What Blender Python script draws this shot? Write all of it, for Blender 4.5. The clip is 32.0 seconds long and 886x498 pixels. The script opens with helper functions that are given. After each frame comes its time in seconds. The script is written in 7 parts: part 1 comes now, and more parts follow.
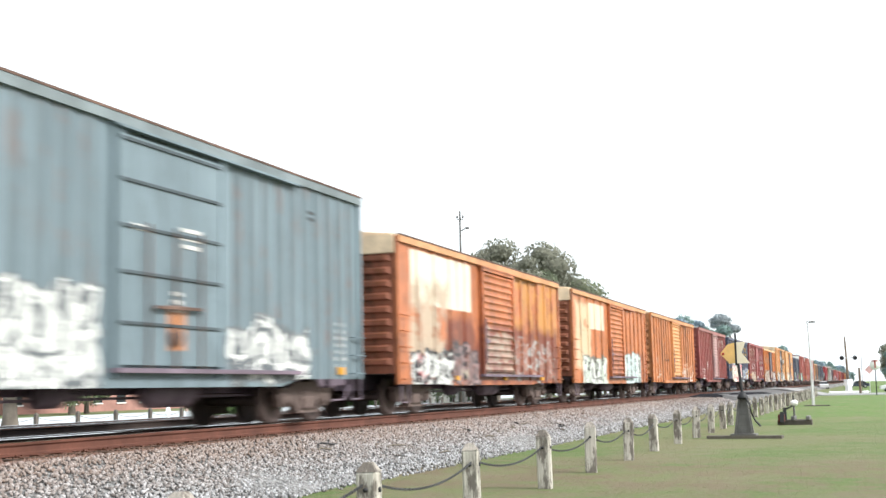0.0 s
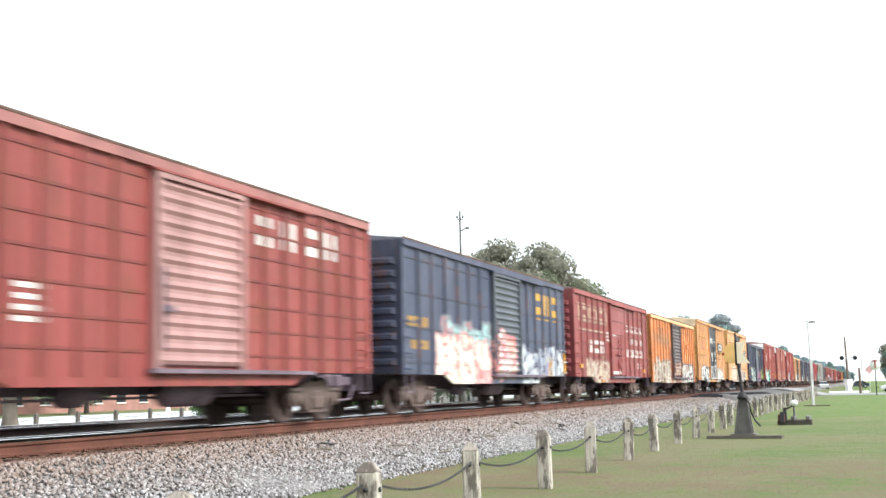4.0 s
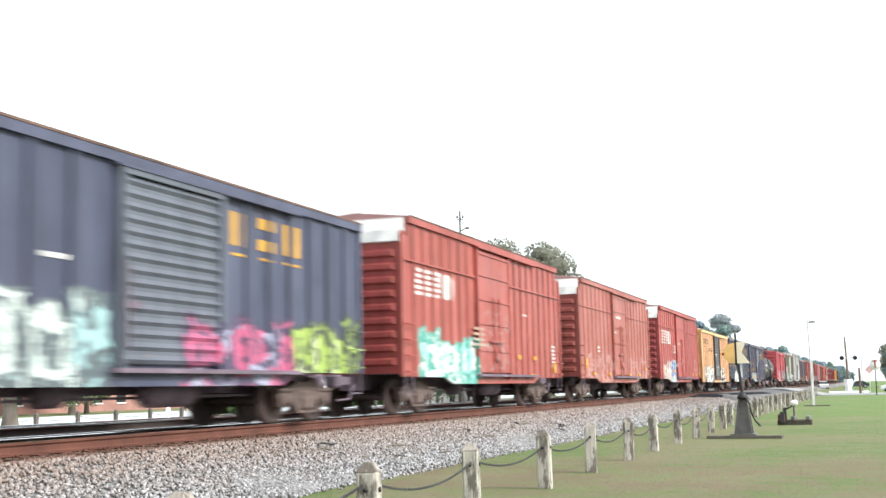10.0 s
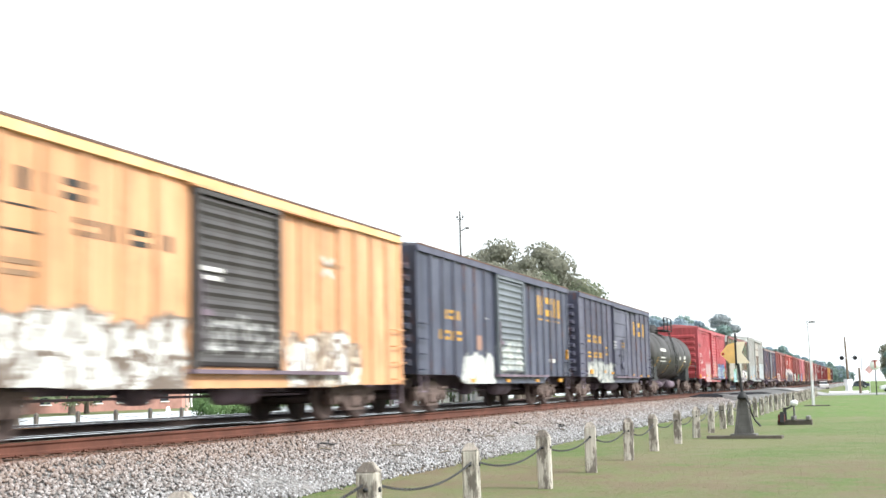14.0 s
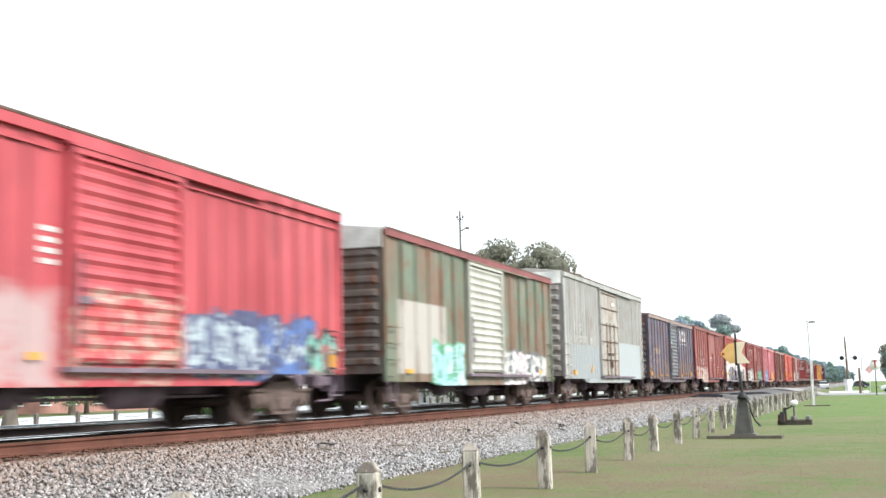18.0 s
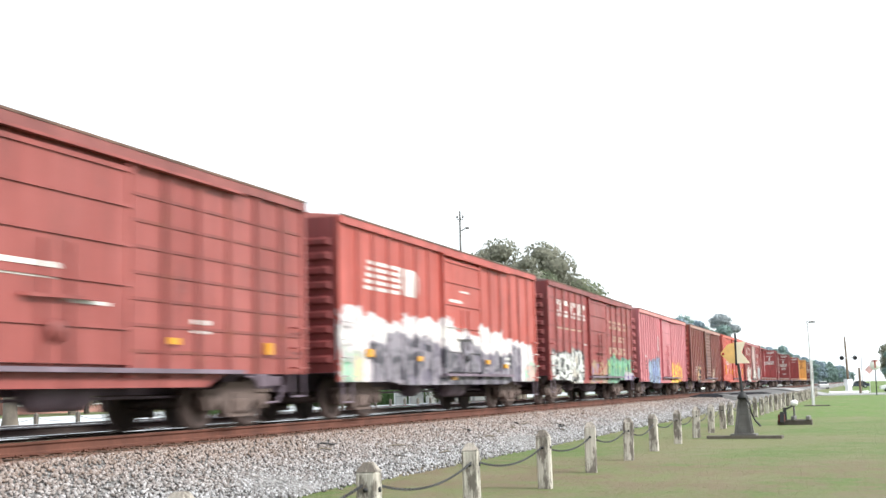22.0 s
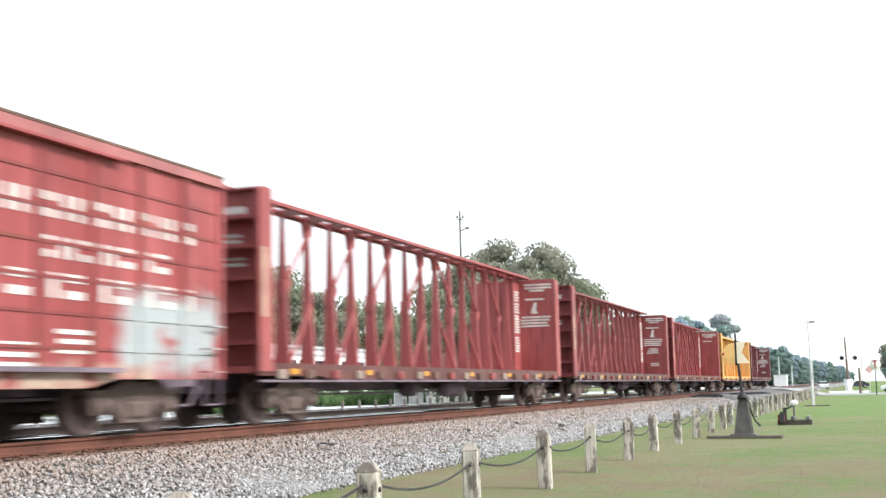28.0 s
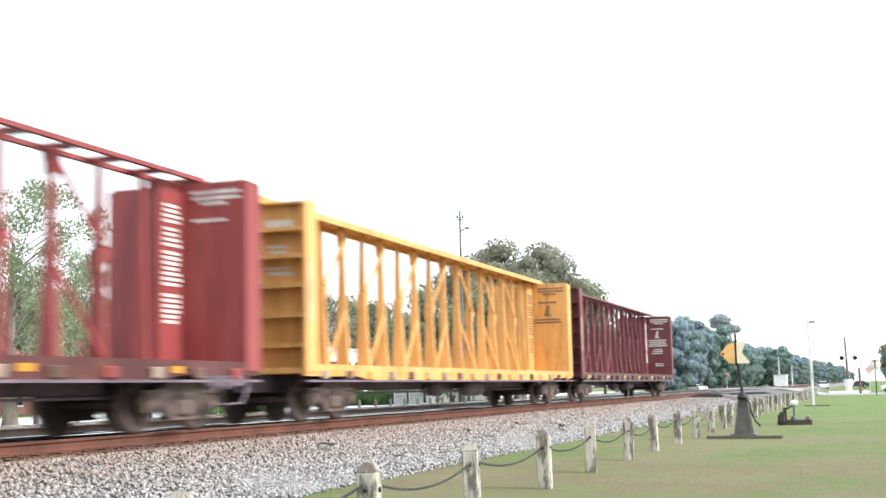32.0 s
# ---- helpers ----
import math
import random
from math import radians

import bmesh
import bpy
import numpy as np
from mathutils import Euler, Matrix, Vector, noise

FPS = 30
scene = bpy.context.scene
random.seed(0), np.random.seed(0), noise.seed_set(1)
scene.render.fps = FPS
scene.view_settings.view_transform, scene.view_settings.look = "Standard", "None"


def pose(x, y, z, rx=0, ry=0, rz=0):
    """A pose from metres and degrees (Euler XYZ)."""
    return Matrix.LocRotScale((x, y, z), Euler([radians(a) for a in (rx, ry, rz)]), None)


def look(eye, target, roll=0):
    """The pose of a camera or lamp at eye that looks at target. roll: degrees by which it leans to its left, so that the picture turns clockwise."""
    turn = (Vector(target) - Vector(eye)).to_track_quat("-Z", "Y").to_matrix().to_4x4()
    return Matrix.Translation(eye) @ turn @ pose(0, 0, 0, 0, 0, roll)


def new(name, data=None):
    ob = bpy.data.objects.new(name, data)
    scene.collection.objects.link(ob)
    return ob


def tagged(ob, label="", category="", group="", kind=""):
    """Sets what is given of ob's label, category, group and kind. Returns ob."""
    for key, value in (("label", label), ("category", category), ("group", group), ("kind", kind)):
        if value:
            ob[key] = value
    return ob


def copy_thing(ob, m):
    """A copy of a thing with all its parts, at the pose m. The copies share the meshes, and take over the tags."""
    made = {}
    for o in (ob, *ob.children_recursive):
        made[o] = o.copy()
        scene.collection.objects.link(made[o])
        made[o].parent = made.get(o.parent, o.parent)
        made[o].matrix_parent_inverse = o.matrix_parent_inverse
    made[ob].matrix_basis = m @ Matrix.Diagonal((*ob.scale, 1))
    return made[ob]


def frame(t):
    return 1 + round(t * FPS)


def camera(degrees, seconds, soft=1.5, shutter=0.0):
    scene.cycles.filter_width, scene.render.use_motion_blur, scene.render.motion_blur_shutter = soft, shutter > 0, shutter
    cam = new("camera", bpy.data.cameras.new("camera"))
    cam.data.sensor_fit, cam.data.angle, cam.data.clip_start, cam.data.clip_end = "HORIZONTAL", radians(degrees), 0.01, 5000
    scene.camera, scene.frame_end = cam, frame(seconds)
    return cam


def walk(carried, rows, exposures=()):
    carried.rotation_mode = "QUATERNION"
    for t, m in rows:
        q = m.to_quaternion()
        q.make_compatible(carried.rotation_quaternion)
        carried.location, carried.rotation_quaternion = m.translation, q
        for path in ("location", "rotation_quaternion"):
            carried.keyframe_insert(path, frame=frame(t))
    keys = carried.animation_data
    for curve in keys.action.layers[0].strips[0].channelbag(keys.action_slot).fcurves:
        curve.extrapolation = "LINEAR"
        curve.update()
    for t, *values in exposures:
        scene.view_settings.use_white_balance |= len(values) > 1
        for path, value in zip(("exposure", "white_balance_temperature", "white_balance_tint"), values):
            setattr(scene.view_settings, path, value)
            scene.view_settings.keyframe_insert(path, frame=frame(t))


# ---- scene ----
# Metres. x runs along the track away from the viewer, y across it, z up from the lawn.
RAIL_Z = 0.90
TRACK_Y = 11.85
SIDING_Y = 17.6
WHEEL_R = 0.457

cam = camera(40.97, 32.0, soft=1.5, shutter=0.6)
EYE = Vector((0.0, 0.0, 1.488))
YAW, PITCH, ROLL = radians(19.476), radians(6.776), -1.272
AIM = EYE + 50 * Vector((math.cos(PITCH) * math.cos(YAW), math.cos(PITCH) * math.sin(YAW), math.sin(PITCH)))
EXPOSURES = [(0.0, 1.25, 6300, 7), (2.0, 1.21, 6300, 7), (5.0, 1.33, 6300, 7), (7.0, 1.25, 6300, 7), (9.0, 1.30, 6300, 7), (11.0, 1.40, 6300, 7), (13.0, 1.50, 6300, 7), (15.0, 1.27, 6300, 7), (18.0, 1.28, 6300, 7), (19.0, 1.13, 6300, 7), (20.0, 1.13, 6300, 7), (22.0, 1.30, 6300, 7), (24.0, 1.28, 6300, 7), (28.0, 1.33, 6300, 7), (32.0, 1.42, 6300, 7)]
walk(cam, [(0.0, look(EYE, AIM, ROLL)), (32.0, look(EYE, AIM, ROLL))], EXPOSURES)

# ---- light: bright hazy overcast, a veiled sun behind the viewer's right shoulder ----
SUN_DIR = Vector((-0.06, -0.80, 0.62)).normalized()
world = bpy.data.worlds.new("hazy_sky")
scene.world = world
world.use_nodes = True
wn, wl = world.node_tree.nodes, world.node_tree.links
sky = wn.new("ShaderNodeTexSky")
sky.sky_type, sky.sun_disc = "NISHITA", False
sky.sun_elevation = math.asin(SUN_DIR.z)
sky.sun_rotation = math.atan2(SUN_DIR.x, SUN_DIR.y)
sky.air_density, sky.dust_density, sky.ozone_density = 1.0, 6.0, 1.0
veil = wn.new("ShaderNodeMixRGB")
veil.inputs[0].default_value = 0.80
veil.inputs[2].default_value = (8.45, 8.75, 9.00, 1)
wl.new(sky.outputs[0], veil.inputs[1])
wl.new(veil.outputs[0], wn["Background"].inputs[0])
wn["Background"].inputs[1].default_value = 0.085
sun = new("sun", bpy.data.lights.new("sun", "SUN"))
sun.data.energy, sun.data.angle, sun.data.color = 2.1, radians(14), (1.0, 0.965, 0.925)
sun.matrix_world = look(SUN_DIR * 60, (0, 0, 0))


# ---- node helpers ----
class Nodes:
    """Short way to write a material's nodes."""

    def __init__(self, name, rough=0.6, metal=0.0, spec=0.4):
        self.mat = bpy.data.materials.new(name)
        self.mat.use_nodes = True
        self.n, self.l = self.mat.node_tree.nodes, self.mat.node_tree.links
        self.bsdf = self.n["Principled BSDF"]
        self.bsdf.inputs["Roughness"].default_value = rough
        self.bsdf.inputs["Metallic"].default_value = metal
        self.bsdf.inputs["Specular IOR Level"].default_value = spec
        self.co = self.n.new("ShaderNodeTexCoord").outputs["Object"]
        self.xyz = None

    def put(self, socket, value):
        if isinstance(value, bpy.types.NodeSocket):
            self.l.new(value, socket)
        elif isinstance(value, (tuple, list)):
            socket.default_value = tuple(value) + (1,) if len(value) == 3 and socket.type == "RGBA" else tuple(value)
        else:
            socket.default_value = value

    def math(self, op, a, b=0.0, clamp=False):
        m = self.n.new("ShaderNodeMath")
        m.operation, m.use_clamp = op, clamp
        self.put(m.inputs[0], a)
        self.put(m.inputs[1], b)
        return m.outputs[0]

    def axes(self):
        if self.xyz is None:
            s = self.n.new("ShaderNodeSeparateXYZ")
            self.l.new(self.co, s.inputs[0])
            self.xyz = s.outputs
        return self.xyz

    def scaled(self, vec, sx, sy, sz):
        m = self.n.new("ShaderNodeMapping")
        m.inputs["Scale"].default_value = (sx, sy, sz)
        self.l.new(vec, m.inputs[0])
        return m.outputs[0]

    def noise(self, scale, detail=4.0, rough=0.55, vec=None, colour=False):
        t = self.n.new("ShaderNodeTexNoise")
        t.inputs["Scale"].default_value, t.inputs["Detail"].default_value = scale, detail
        t.inputs["Roughness"].default_value = rough
        self.l.new(vec or self.co, t.inputs["Vector"])
        return t.outputs[1 if colour else 0]

    def step(self, value, low, high):
        m = self.n.new("ShaderNodeMapRange")
        m.inputs["From Min"].default_value, m.inputs["From Max"].default_value = low, high
        self.l.new(value, m.inputs["Value"])
        return m.outputs[0]

    def mix(self, fac, a, b, kind="MIX"):
        m = self.n.new("ShaderNodeMixRGB")
        m.blend_type = kind
        self.put(m.inputs[0], fac)
        self.put(m.inputs[1], a)
        self.put(m.inputs[2], b)
        return m.outputs[0]

    def bump(self, height, strength, distance):
        b = self.n.new("ShaderNodeBump")
        b.inputs["Strength"].default_value, b.inputs["Distance"].default_value = strength, distance
        self.l.new(height, b.inputs["Height"])
        self.l.new(b.outputs[0], self.bsdf.inputs["Normal"])

    def done(self, colour, rough=None):
        self.put(self.bsdf.inputs["Base Color"], colour)
        if rough is not None:
            self.put(self.bsdf.inputs["Roughness"], rough)
        return self.mat


def rgb(c, k=1.0):
    return tuple(min(1.0, v * k) for v in c)


def plain(name, c, rough=0.6, metal=0.0, vary=0.25, scale=6.0, spec=0.4, bump=0.0):
    """A surface of one paint or stuff, uneven at two scales."""
    m = Nodes(name, rough, metal, spec)
    big = m.step(m.noise(scale * 0.25, 3), 0.35, 0.65)
    fine = m.step(m.noise(scale * 3.0, 5), 0.3, 0.7)
    col = m.mix(big, rgb(c, 1 - vary), rgb(c, 1 + vary))
    col = m.mix(m.math("MULTIPLY", fine, 0.35), col, rgb(c, 1 - 1.4 * vary))
    if bump:
        m.bump(m.noise(scale * 5, 4), 0.5, bump)
    return m.done(col)


def by_object(name, c, rough=0.8, spread=0.35, scale=8.0, bump=0.004):
    """Alike pieces that differ a little from one to the next."""
    m = Nodes(name, rough)
    info = m.n.new("ShaderNodeObjectInfo").outputs["Random"]
    col = m.mix(info, rgb(c, 1 - spread), rgb(c, 1 + spread))
    grain = m.noise(scale, 5, vec=m.scaled(m.co, 1, 1, 0.12))
    col = m.mix(m.math("MULTIPLY", m.step(grain, 0.45, 0.75), 0.5), col, rgb(c, 0.45))
    m.bump(grain, 0.6, bump)
    return m.done(col)


def by_island(name, c1, c2, c3, rough=0.8, translucent=0.0):
    """Many small pieces in one mesh, each of its own tone."""
    m = Nodes(name, rough)
    ramp = m.n.new("ShaderNodeValToRGB")
    m.l.new(m.n.new("ShaderNodeNewGeometry").outputs["Random Per Island"], ramp.inputs[0])
    e = ramp.color_ramp.elements
    e[0].color, e[1].color = (*c1, 1), (*c3, 1)
    mid = e.new(0.5)
    mid.color = (*c2, 1)
    col = m.mix(m.step(m.noise(0.25, 2), 0.35, 0.65), ramp.outputs[0], rgb(c1, 0.9))
    if translucent:
        thin = m.n.new("ShaderNodeBsdfTranslucent")
        m.l.new(col, thin.inputs[0])
        both = m.n.new("ShaderNodeMixShader")
        both.inputs[0].default_value = translucent
        m.l.new(m.bsdf.outputs[0], both.inputs[1])
        m.l.new(thin.outputs[0], both.inputs[2])
        m.l.new(both.outputs[0], m.n["Material Output"].inputs[0])
    return m.done(col)


# ---- sprayed lettering: fat interlocked strokes in cells along the wall, one node group for all cars ----
class GroupNodes(Nodes):
    """The same short writing inside a node group."""

    def __init__(self, name, floats, colours):
        self.tree = bpy.data.node_groups.new(name, "ShaderNodeTree")
        self.n, self.l = self.tree.nodes, self.tree.links
        for key in floats:
            self.tree.interface.new_socket(name=key, in_out="INPUT", socket_type="NodeSocketFloat")
        for key in colours:
            self.tree.interface.new_socket(name=key, in_out="INPUT", socket_type="NodeSocketColor")
        self.tree.interface.new_socket(name="Paint", in_out="OUTPUT", socket_type="NodeSocketColor")
        self.tree.interface.new_socket(name="Mask", in_out="OUTPUT", socket_type="NodeSocketFloat")
        self.given = self.n.new("NodeGroupInput").outputs
        self.result = self.n.new("NodeGroupOutput").inputs


def spray_group():
    g = GroupNodes("sprayed_letters", ("X", "Z", "Bend", "Lift", "Flake", "Cloud", "x0", "x1", "z0", "z1", "count", "seed"), ("fill", "fill2", "line"))
    v = g.given
    mul, add, sub = (lambda a, b: g.math("MULTIPLY", a, b)), (lambda a, b: g.math("ADD", a, b)), (lambda a, b: g.math("SUBTRACT", a, b))
    tall, long = sub(v["z1"], v["z0"]), sub(v["x1"], v["x0"])
    wide = g.math("DIVIDE", long, v["count"])
    xx = add(v["X"], mul(sub(v["Bend"], 0.5), 0.85))
    zz = add(v["Z"], mul(sub(v["Lift"], 0.5), 0.80))
    u = g.math("DIVIDE", sub(xx, v["x0"]), wide)
    cellid = g.math("FLOOR", u)
    dice = g.n.new("ShaderNodeTexWhiteNoise")
    dice.noise_dimensions = "1D"
    g.l.new(add(cellid, v["seed"]), dice.inputs["W"])
    pick = g.n.new("ShaderNodeSeparateColor")
    g.l.new(dice.outputs["Color"], pick.inputs[0])
    ra, rb, rc = pick.outputs
    pz = sub(zz, mul(add(v["z0"], v["z1"]), 0.5))
    px = add(mul(sub(sub(u, cellid), 0.5), wide), mul(pz, mul(sub(rb, 0.5), 0.6)))

    def slab(cx, cz, hx, hz):
        qx = sub(g.math("ABSOLUTE", sub(px, cx)), hx)
        qz = sub(g.math("ABSOLUTE", sub(pz, cz)), hz)
        far = g.math("SQRT", add(g.math("POWER", g.math("MAXIMUM", qx, 0.0), 2.0), g.math("POWER", g.math("MAXIMUM", qz, 0.0), 2.0)))
        return add(far, g.math("MINIMUM", g.math("MAXIMUM", qx, qz), 0.0))

    stem = slab(mul(wide, -0.26), mul(mul(sub(rc, 0.5), 0.3), tall), 0.01, mul(tall, 0.28))
    bowl = g.math("ABSOLUTE", slab(mul(wide, 0.06), mul(mul(sub(ra, 0.5), 0.45), tall), mul(wide, 0.27), mul(tall, add(0.12, mul(rb, 0.16)))))
    tail = slab(add(mul(wide, 0.20), mul(pz, sub(ra, 0.5))), mul(mul(sub(rc, 0.5), 0.7), tall), mul(wide, 0.05), mul(tall, 0.18))
    shape = g.math("MINIMUM", g.math("MINIMUM", stem, bowl), tail)
    fat = mul(wide, 0.105)
    # the whole piece: a ragged block whose top steps from letter to letter
    dx = sub(mul(long, 0.5), g.math("ABSOLUTE", sub(xx, mul(add(v["x0"], v["x1"]), 0.5))))
    top = sub(sub(v["z1"], mul(mul(rc, 0.24), tall)), zz)
    edge = g.math("MINIMUM", dx, g.math("MINIMUM", top, sub(zz, sub(v["z0"], 0.12))))
    patch = g.step(add(v["Cloud"], mul(sub(ra, 0.5), 0.25)), 0.53, 0.58)
    tone = g.mix(patch, v["fill"], v["fill2"])
    off = sub(shape, fat)
    shadow = mul(g.step(off, 0.0, 0.015), g.step(add(v["Flake"], mul(sub(rb, 0.5), 0.3)), 0.53, 0.57))
    tone = g.mix(shadow, tone, v["line"])
    tone = g.mix(mul(g.step(g.math("ABSOLUTE", sub(off, 0.03)), 0.062, 0.042), g.step(v["Flake"], 0.34, 0.40)), tone, v["line"])
    tone = g.mix(mul(g.step(edge, 0.085, 0.06), 0.9), tone, v["line"])
    g.l.new(tone, g.result["Paint"])
    g.l.new(g.step(edge, -0.01, 0.015), g.result["Mask"])
    return g.tree


SPRAYED = spray_group()


# ---- car paint: fading, rust streaks, repainted panels and spray paint laid out in the car's own space ----
def car_paint(name, c, rust=0.25, fade=0.25, panels=(), sprays=(), second=None, like=None):
    grey = sum(c) / 3
    c = tuple(v * 0.97 + grey * 0.03 for v in c)
    m = Nodes(name, 0.55, 0.0, 0.35)
    x, y, z = m.axes()
    shift = m.n.new("ShaderNodeVectorMath")
    shift.operation = "ADD"
    m.l.new(m.co, shift.inputs[0])
    seed = sum(ord(ch) for ch in like or name) % 37
    shift.inputs[1].default_value = (seed * 3.7, seed * 1.3, seed * 0.9)
    loc = shift.outputs[0]
    streak = m.noise(1.6, 5, 0.6, m.scaled(loc, 1.6, 1.6, 0.16))
    cloud = m.noise(0.55, 4, 0.6, loc)
    fine = m.noise(14.0, 4, 0.6, loc)
    col = m.mix(m.step(streak, 0.35, 0.68), rgb(c, 1.03 - 0.45 * fade), [v * (1 - fade * 0.30) + (0.8 * sum(c) / 3 + 0.06) * fade * 0.36 for v in rgb(c, 1.27)])
    col = m.mix(m.math("MULTIPLY", m.step(cloud, 0.42, 0.68), 0.75 * fade), col, rgb(c, 0.50))
    grime = m.noise(1.3, 7, 0.7, m.scaled(loc, 2.6, 2.6, 0.45))
    col = m.mix(m.math("MULTIPLY", m.step(grime, 0.53, 0.63), 0.35 + 0.55 * fade), col, [0.38 * v + 0.014 for v in c])
    sheet = m.n.new("ShaderNodeTexWhiteNoise")
    sheet.noise_dimensions = "1D"
    m.l.new(m.math("FLOOR", m.math("MULTIPLY", m.math("ADD", x, seed * 0.37 + 40.0), 0.83)), sheet.inputs["W"])
    col = m.mix(m.math("MULTIPLY", m.step(sheet.outputs["Value"], 0.30, 0.0), 0.25 + 0.5 * fade), col, rgb(c, 0.68))
    col = m.mix(m.math("MULTIPLY", m.step(sheet.outputs["Value"], 0.72, 1.0), 0.10 + 0.45 * fade), col, [1.15 * v + 0.03 for v in c])
    runs = m.noise(1.0, 3, 0.6, m.scaled(loc, 6.5, 6.5, 0.22))
    col = m.mix(m.math("MULTIPLY", m.step(runs, 0.55, 0.68), 0.25 + 0.8 * rust), col, [0.42 * v + 0.010 for v in c])
    flake = m.noise(4.5, 6, 0.75, loc)
    col = m.mix(m.math("MULTIPLY", m.step(flake, 0.66, 0.70), 0.15 + 0.45 * fade), col, [0.5 * v + 0.16 for v in c])
    if second:
        col = m.mix(m.step(m.noise(0.9, 4, 0.6, m.scaled(loc, 1, 1, 0.25)), 0.46, 0.56), col, second)
    if rust > 0.2:
        scab = m.noise(2.6, 8, 0.72, m.scaled(loc, 1.0, 1.0, 0.55))
        col = m.mix(m.math("MULTIPLY", m.step(scab, 0.53, 0.60), 1.5 * rust, True), col, m.mix(fine, (0.085, 0.034, 0.020), (0.24, 0.085, 0.034)))
    wob = m.noise(2.2, 4, 0.6, loc)
    wobz = m.noise(1.7, 4, 0.6, m.scaled(loc, 1.3, 1.3, 1.3))

    def box(x0, x1, z0, z1, rag, soft):
        px = m.math("ADD", x, m.math("MULTIPLY", m.math("SUBTRACT", wob, 0.5), rag))
        pz = m.math("ADD", z, m.math("MULTIPLY", m.math("SUBTRACT", wobz, 0.5), rag))
        dx = m.math("SUBTRACT", (x1 - x0) / 2, m.math("ABSOLUTE", m.math("SUBTRACT", px, (x0 + x1) / 2)))
        dz = m.math("SUBTRACT", (z1 - z0) / 2, m.math("ABSOLUTE", m.math("SUBTRACT", pz, (z0 + z1) / 2)))
        return m.math("MULTIPLY", m.math("MINIMUM", dx, dz), 1.0 / soft)

    for (x0, x1, z0, z1, pc, cover) in panels:
        k = m.math("MULTIPLY", m.math("ADD", box(x0, x1, z0, z1, 0.06 if cover > 0.9 else 0.7, 0.05 if cover > 0.9 else 0.3), 0.5, True), 1.0, True)
        if cover <= 0.9:
            k = m.math("MULTIPLY", k, m.step(m.noise(1.1, 6, 0.7, loc), 0.62 - 0.3 * cover, 0.72 - 0.3 * cover))
        col = m.mix(k, col, m.mix(m.step(fine, 0.3, 0.7), rgb(pc, 0.82), pc))
    stain = m.noise(1.1, 6, 0.65, m.scaled(loc, 2.2, 2.2, 0.3))
    col = m.mix(m.math("MULTIPLY", m.step(stain, 0.635 - 0.22 * rust, 0.76 - 0.22 * rust), 0.88 * min(1, rust * 2)), col, (0.105, 0.048, 0.030))
    if sprays:
        chip, tint = m.noise(3.0, 6, 0.7, loc), m.noise(1.5, 3, 0.5, loc)
    for (x0, x1, z0, z1, fill, fill2, line, cell, cover) in sprays:
        node = m.n.new("ShaderNodeGroup")
        node.node_tree = SPRAYED
        line = rgb(line, 0.6) if sum(line) > 0.9 else line
        values = {"X": x, "Z": z, "Bend": wob, "Lift": wobz, "Flake": flake, "Cloud": tint, "x0": x0, "x1": x1, "z0": z0, "z1": z1, "count": max(2, round((x1 - x0) / (cell * 1.15))), "seed": seed * 1.7 + round(x0), "fill": fill, "fill2": fill2, "line": line}
        for key, value in values.items():
            m.put(node.inputs[key], value)
        wear = m.step(chip, 0.70 - 0.5 * cover, 0.80 - 0.5 * cover)
        col = m.mix(m.math("MULTIPLY", node.outputs["Mask"], wear), col, node.outputs["Paint"])
    col = m.mix(m.math("MULTIPLY", m.step(fine, 0.5, 0.8), 0.18), col, rgb(c, 0.4))
    m.bump(m.math("ADD", m.math("MULTIPLY", cloud, 2.0), m.math("MULTIPLY", fine, 0.12)), 0.35, 0.02)
    return m.done(col, m.step(cloud, -0.6, 1.6))


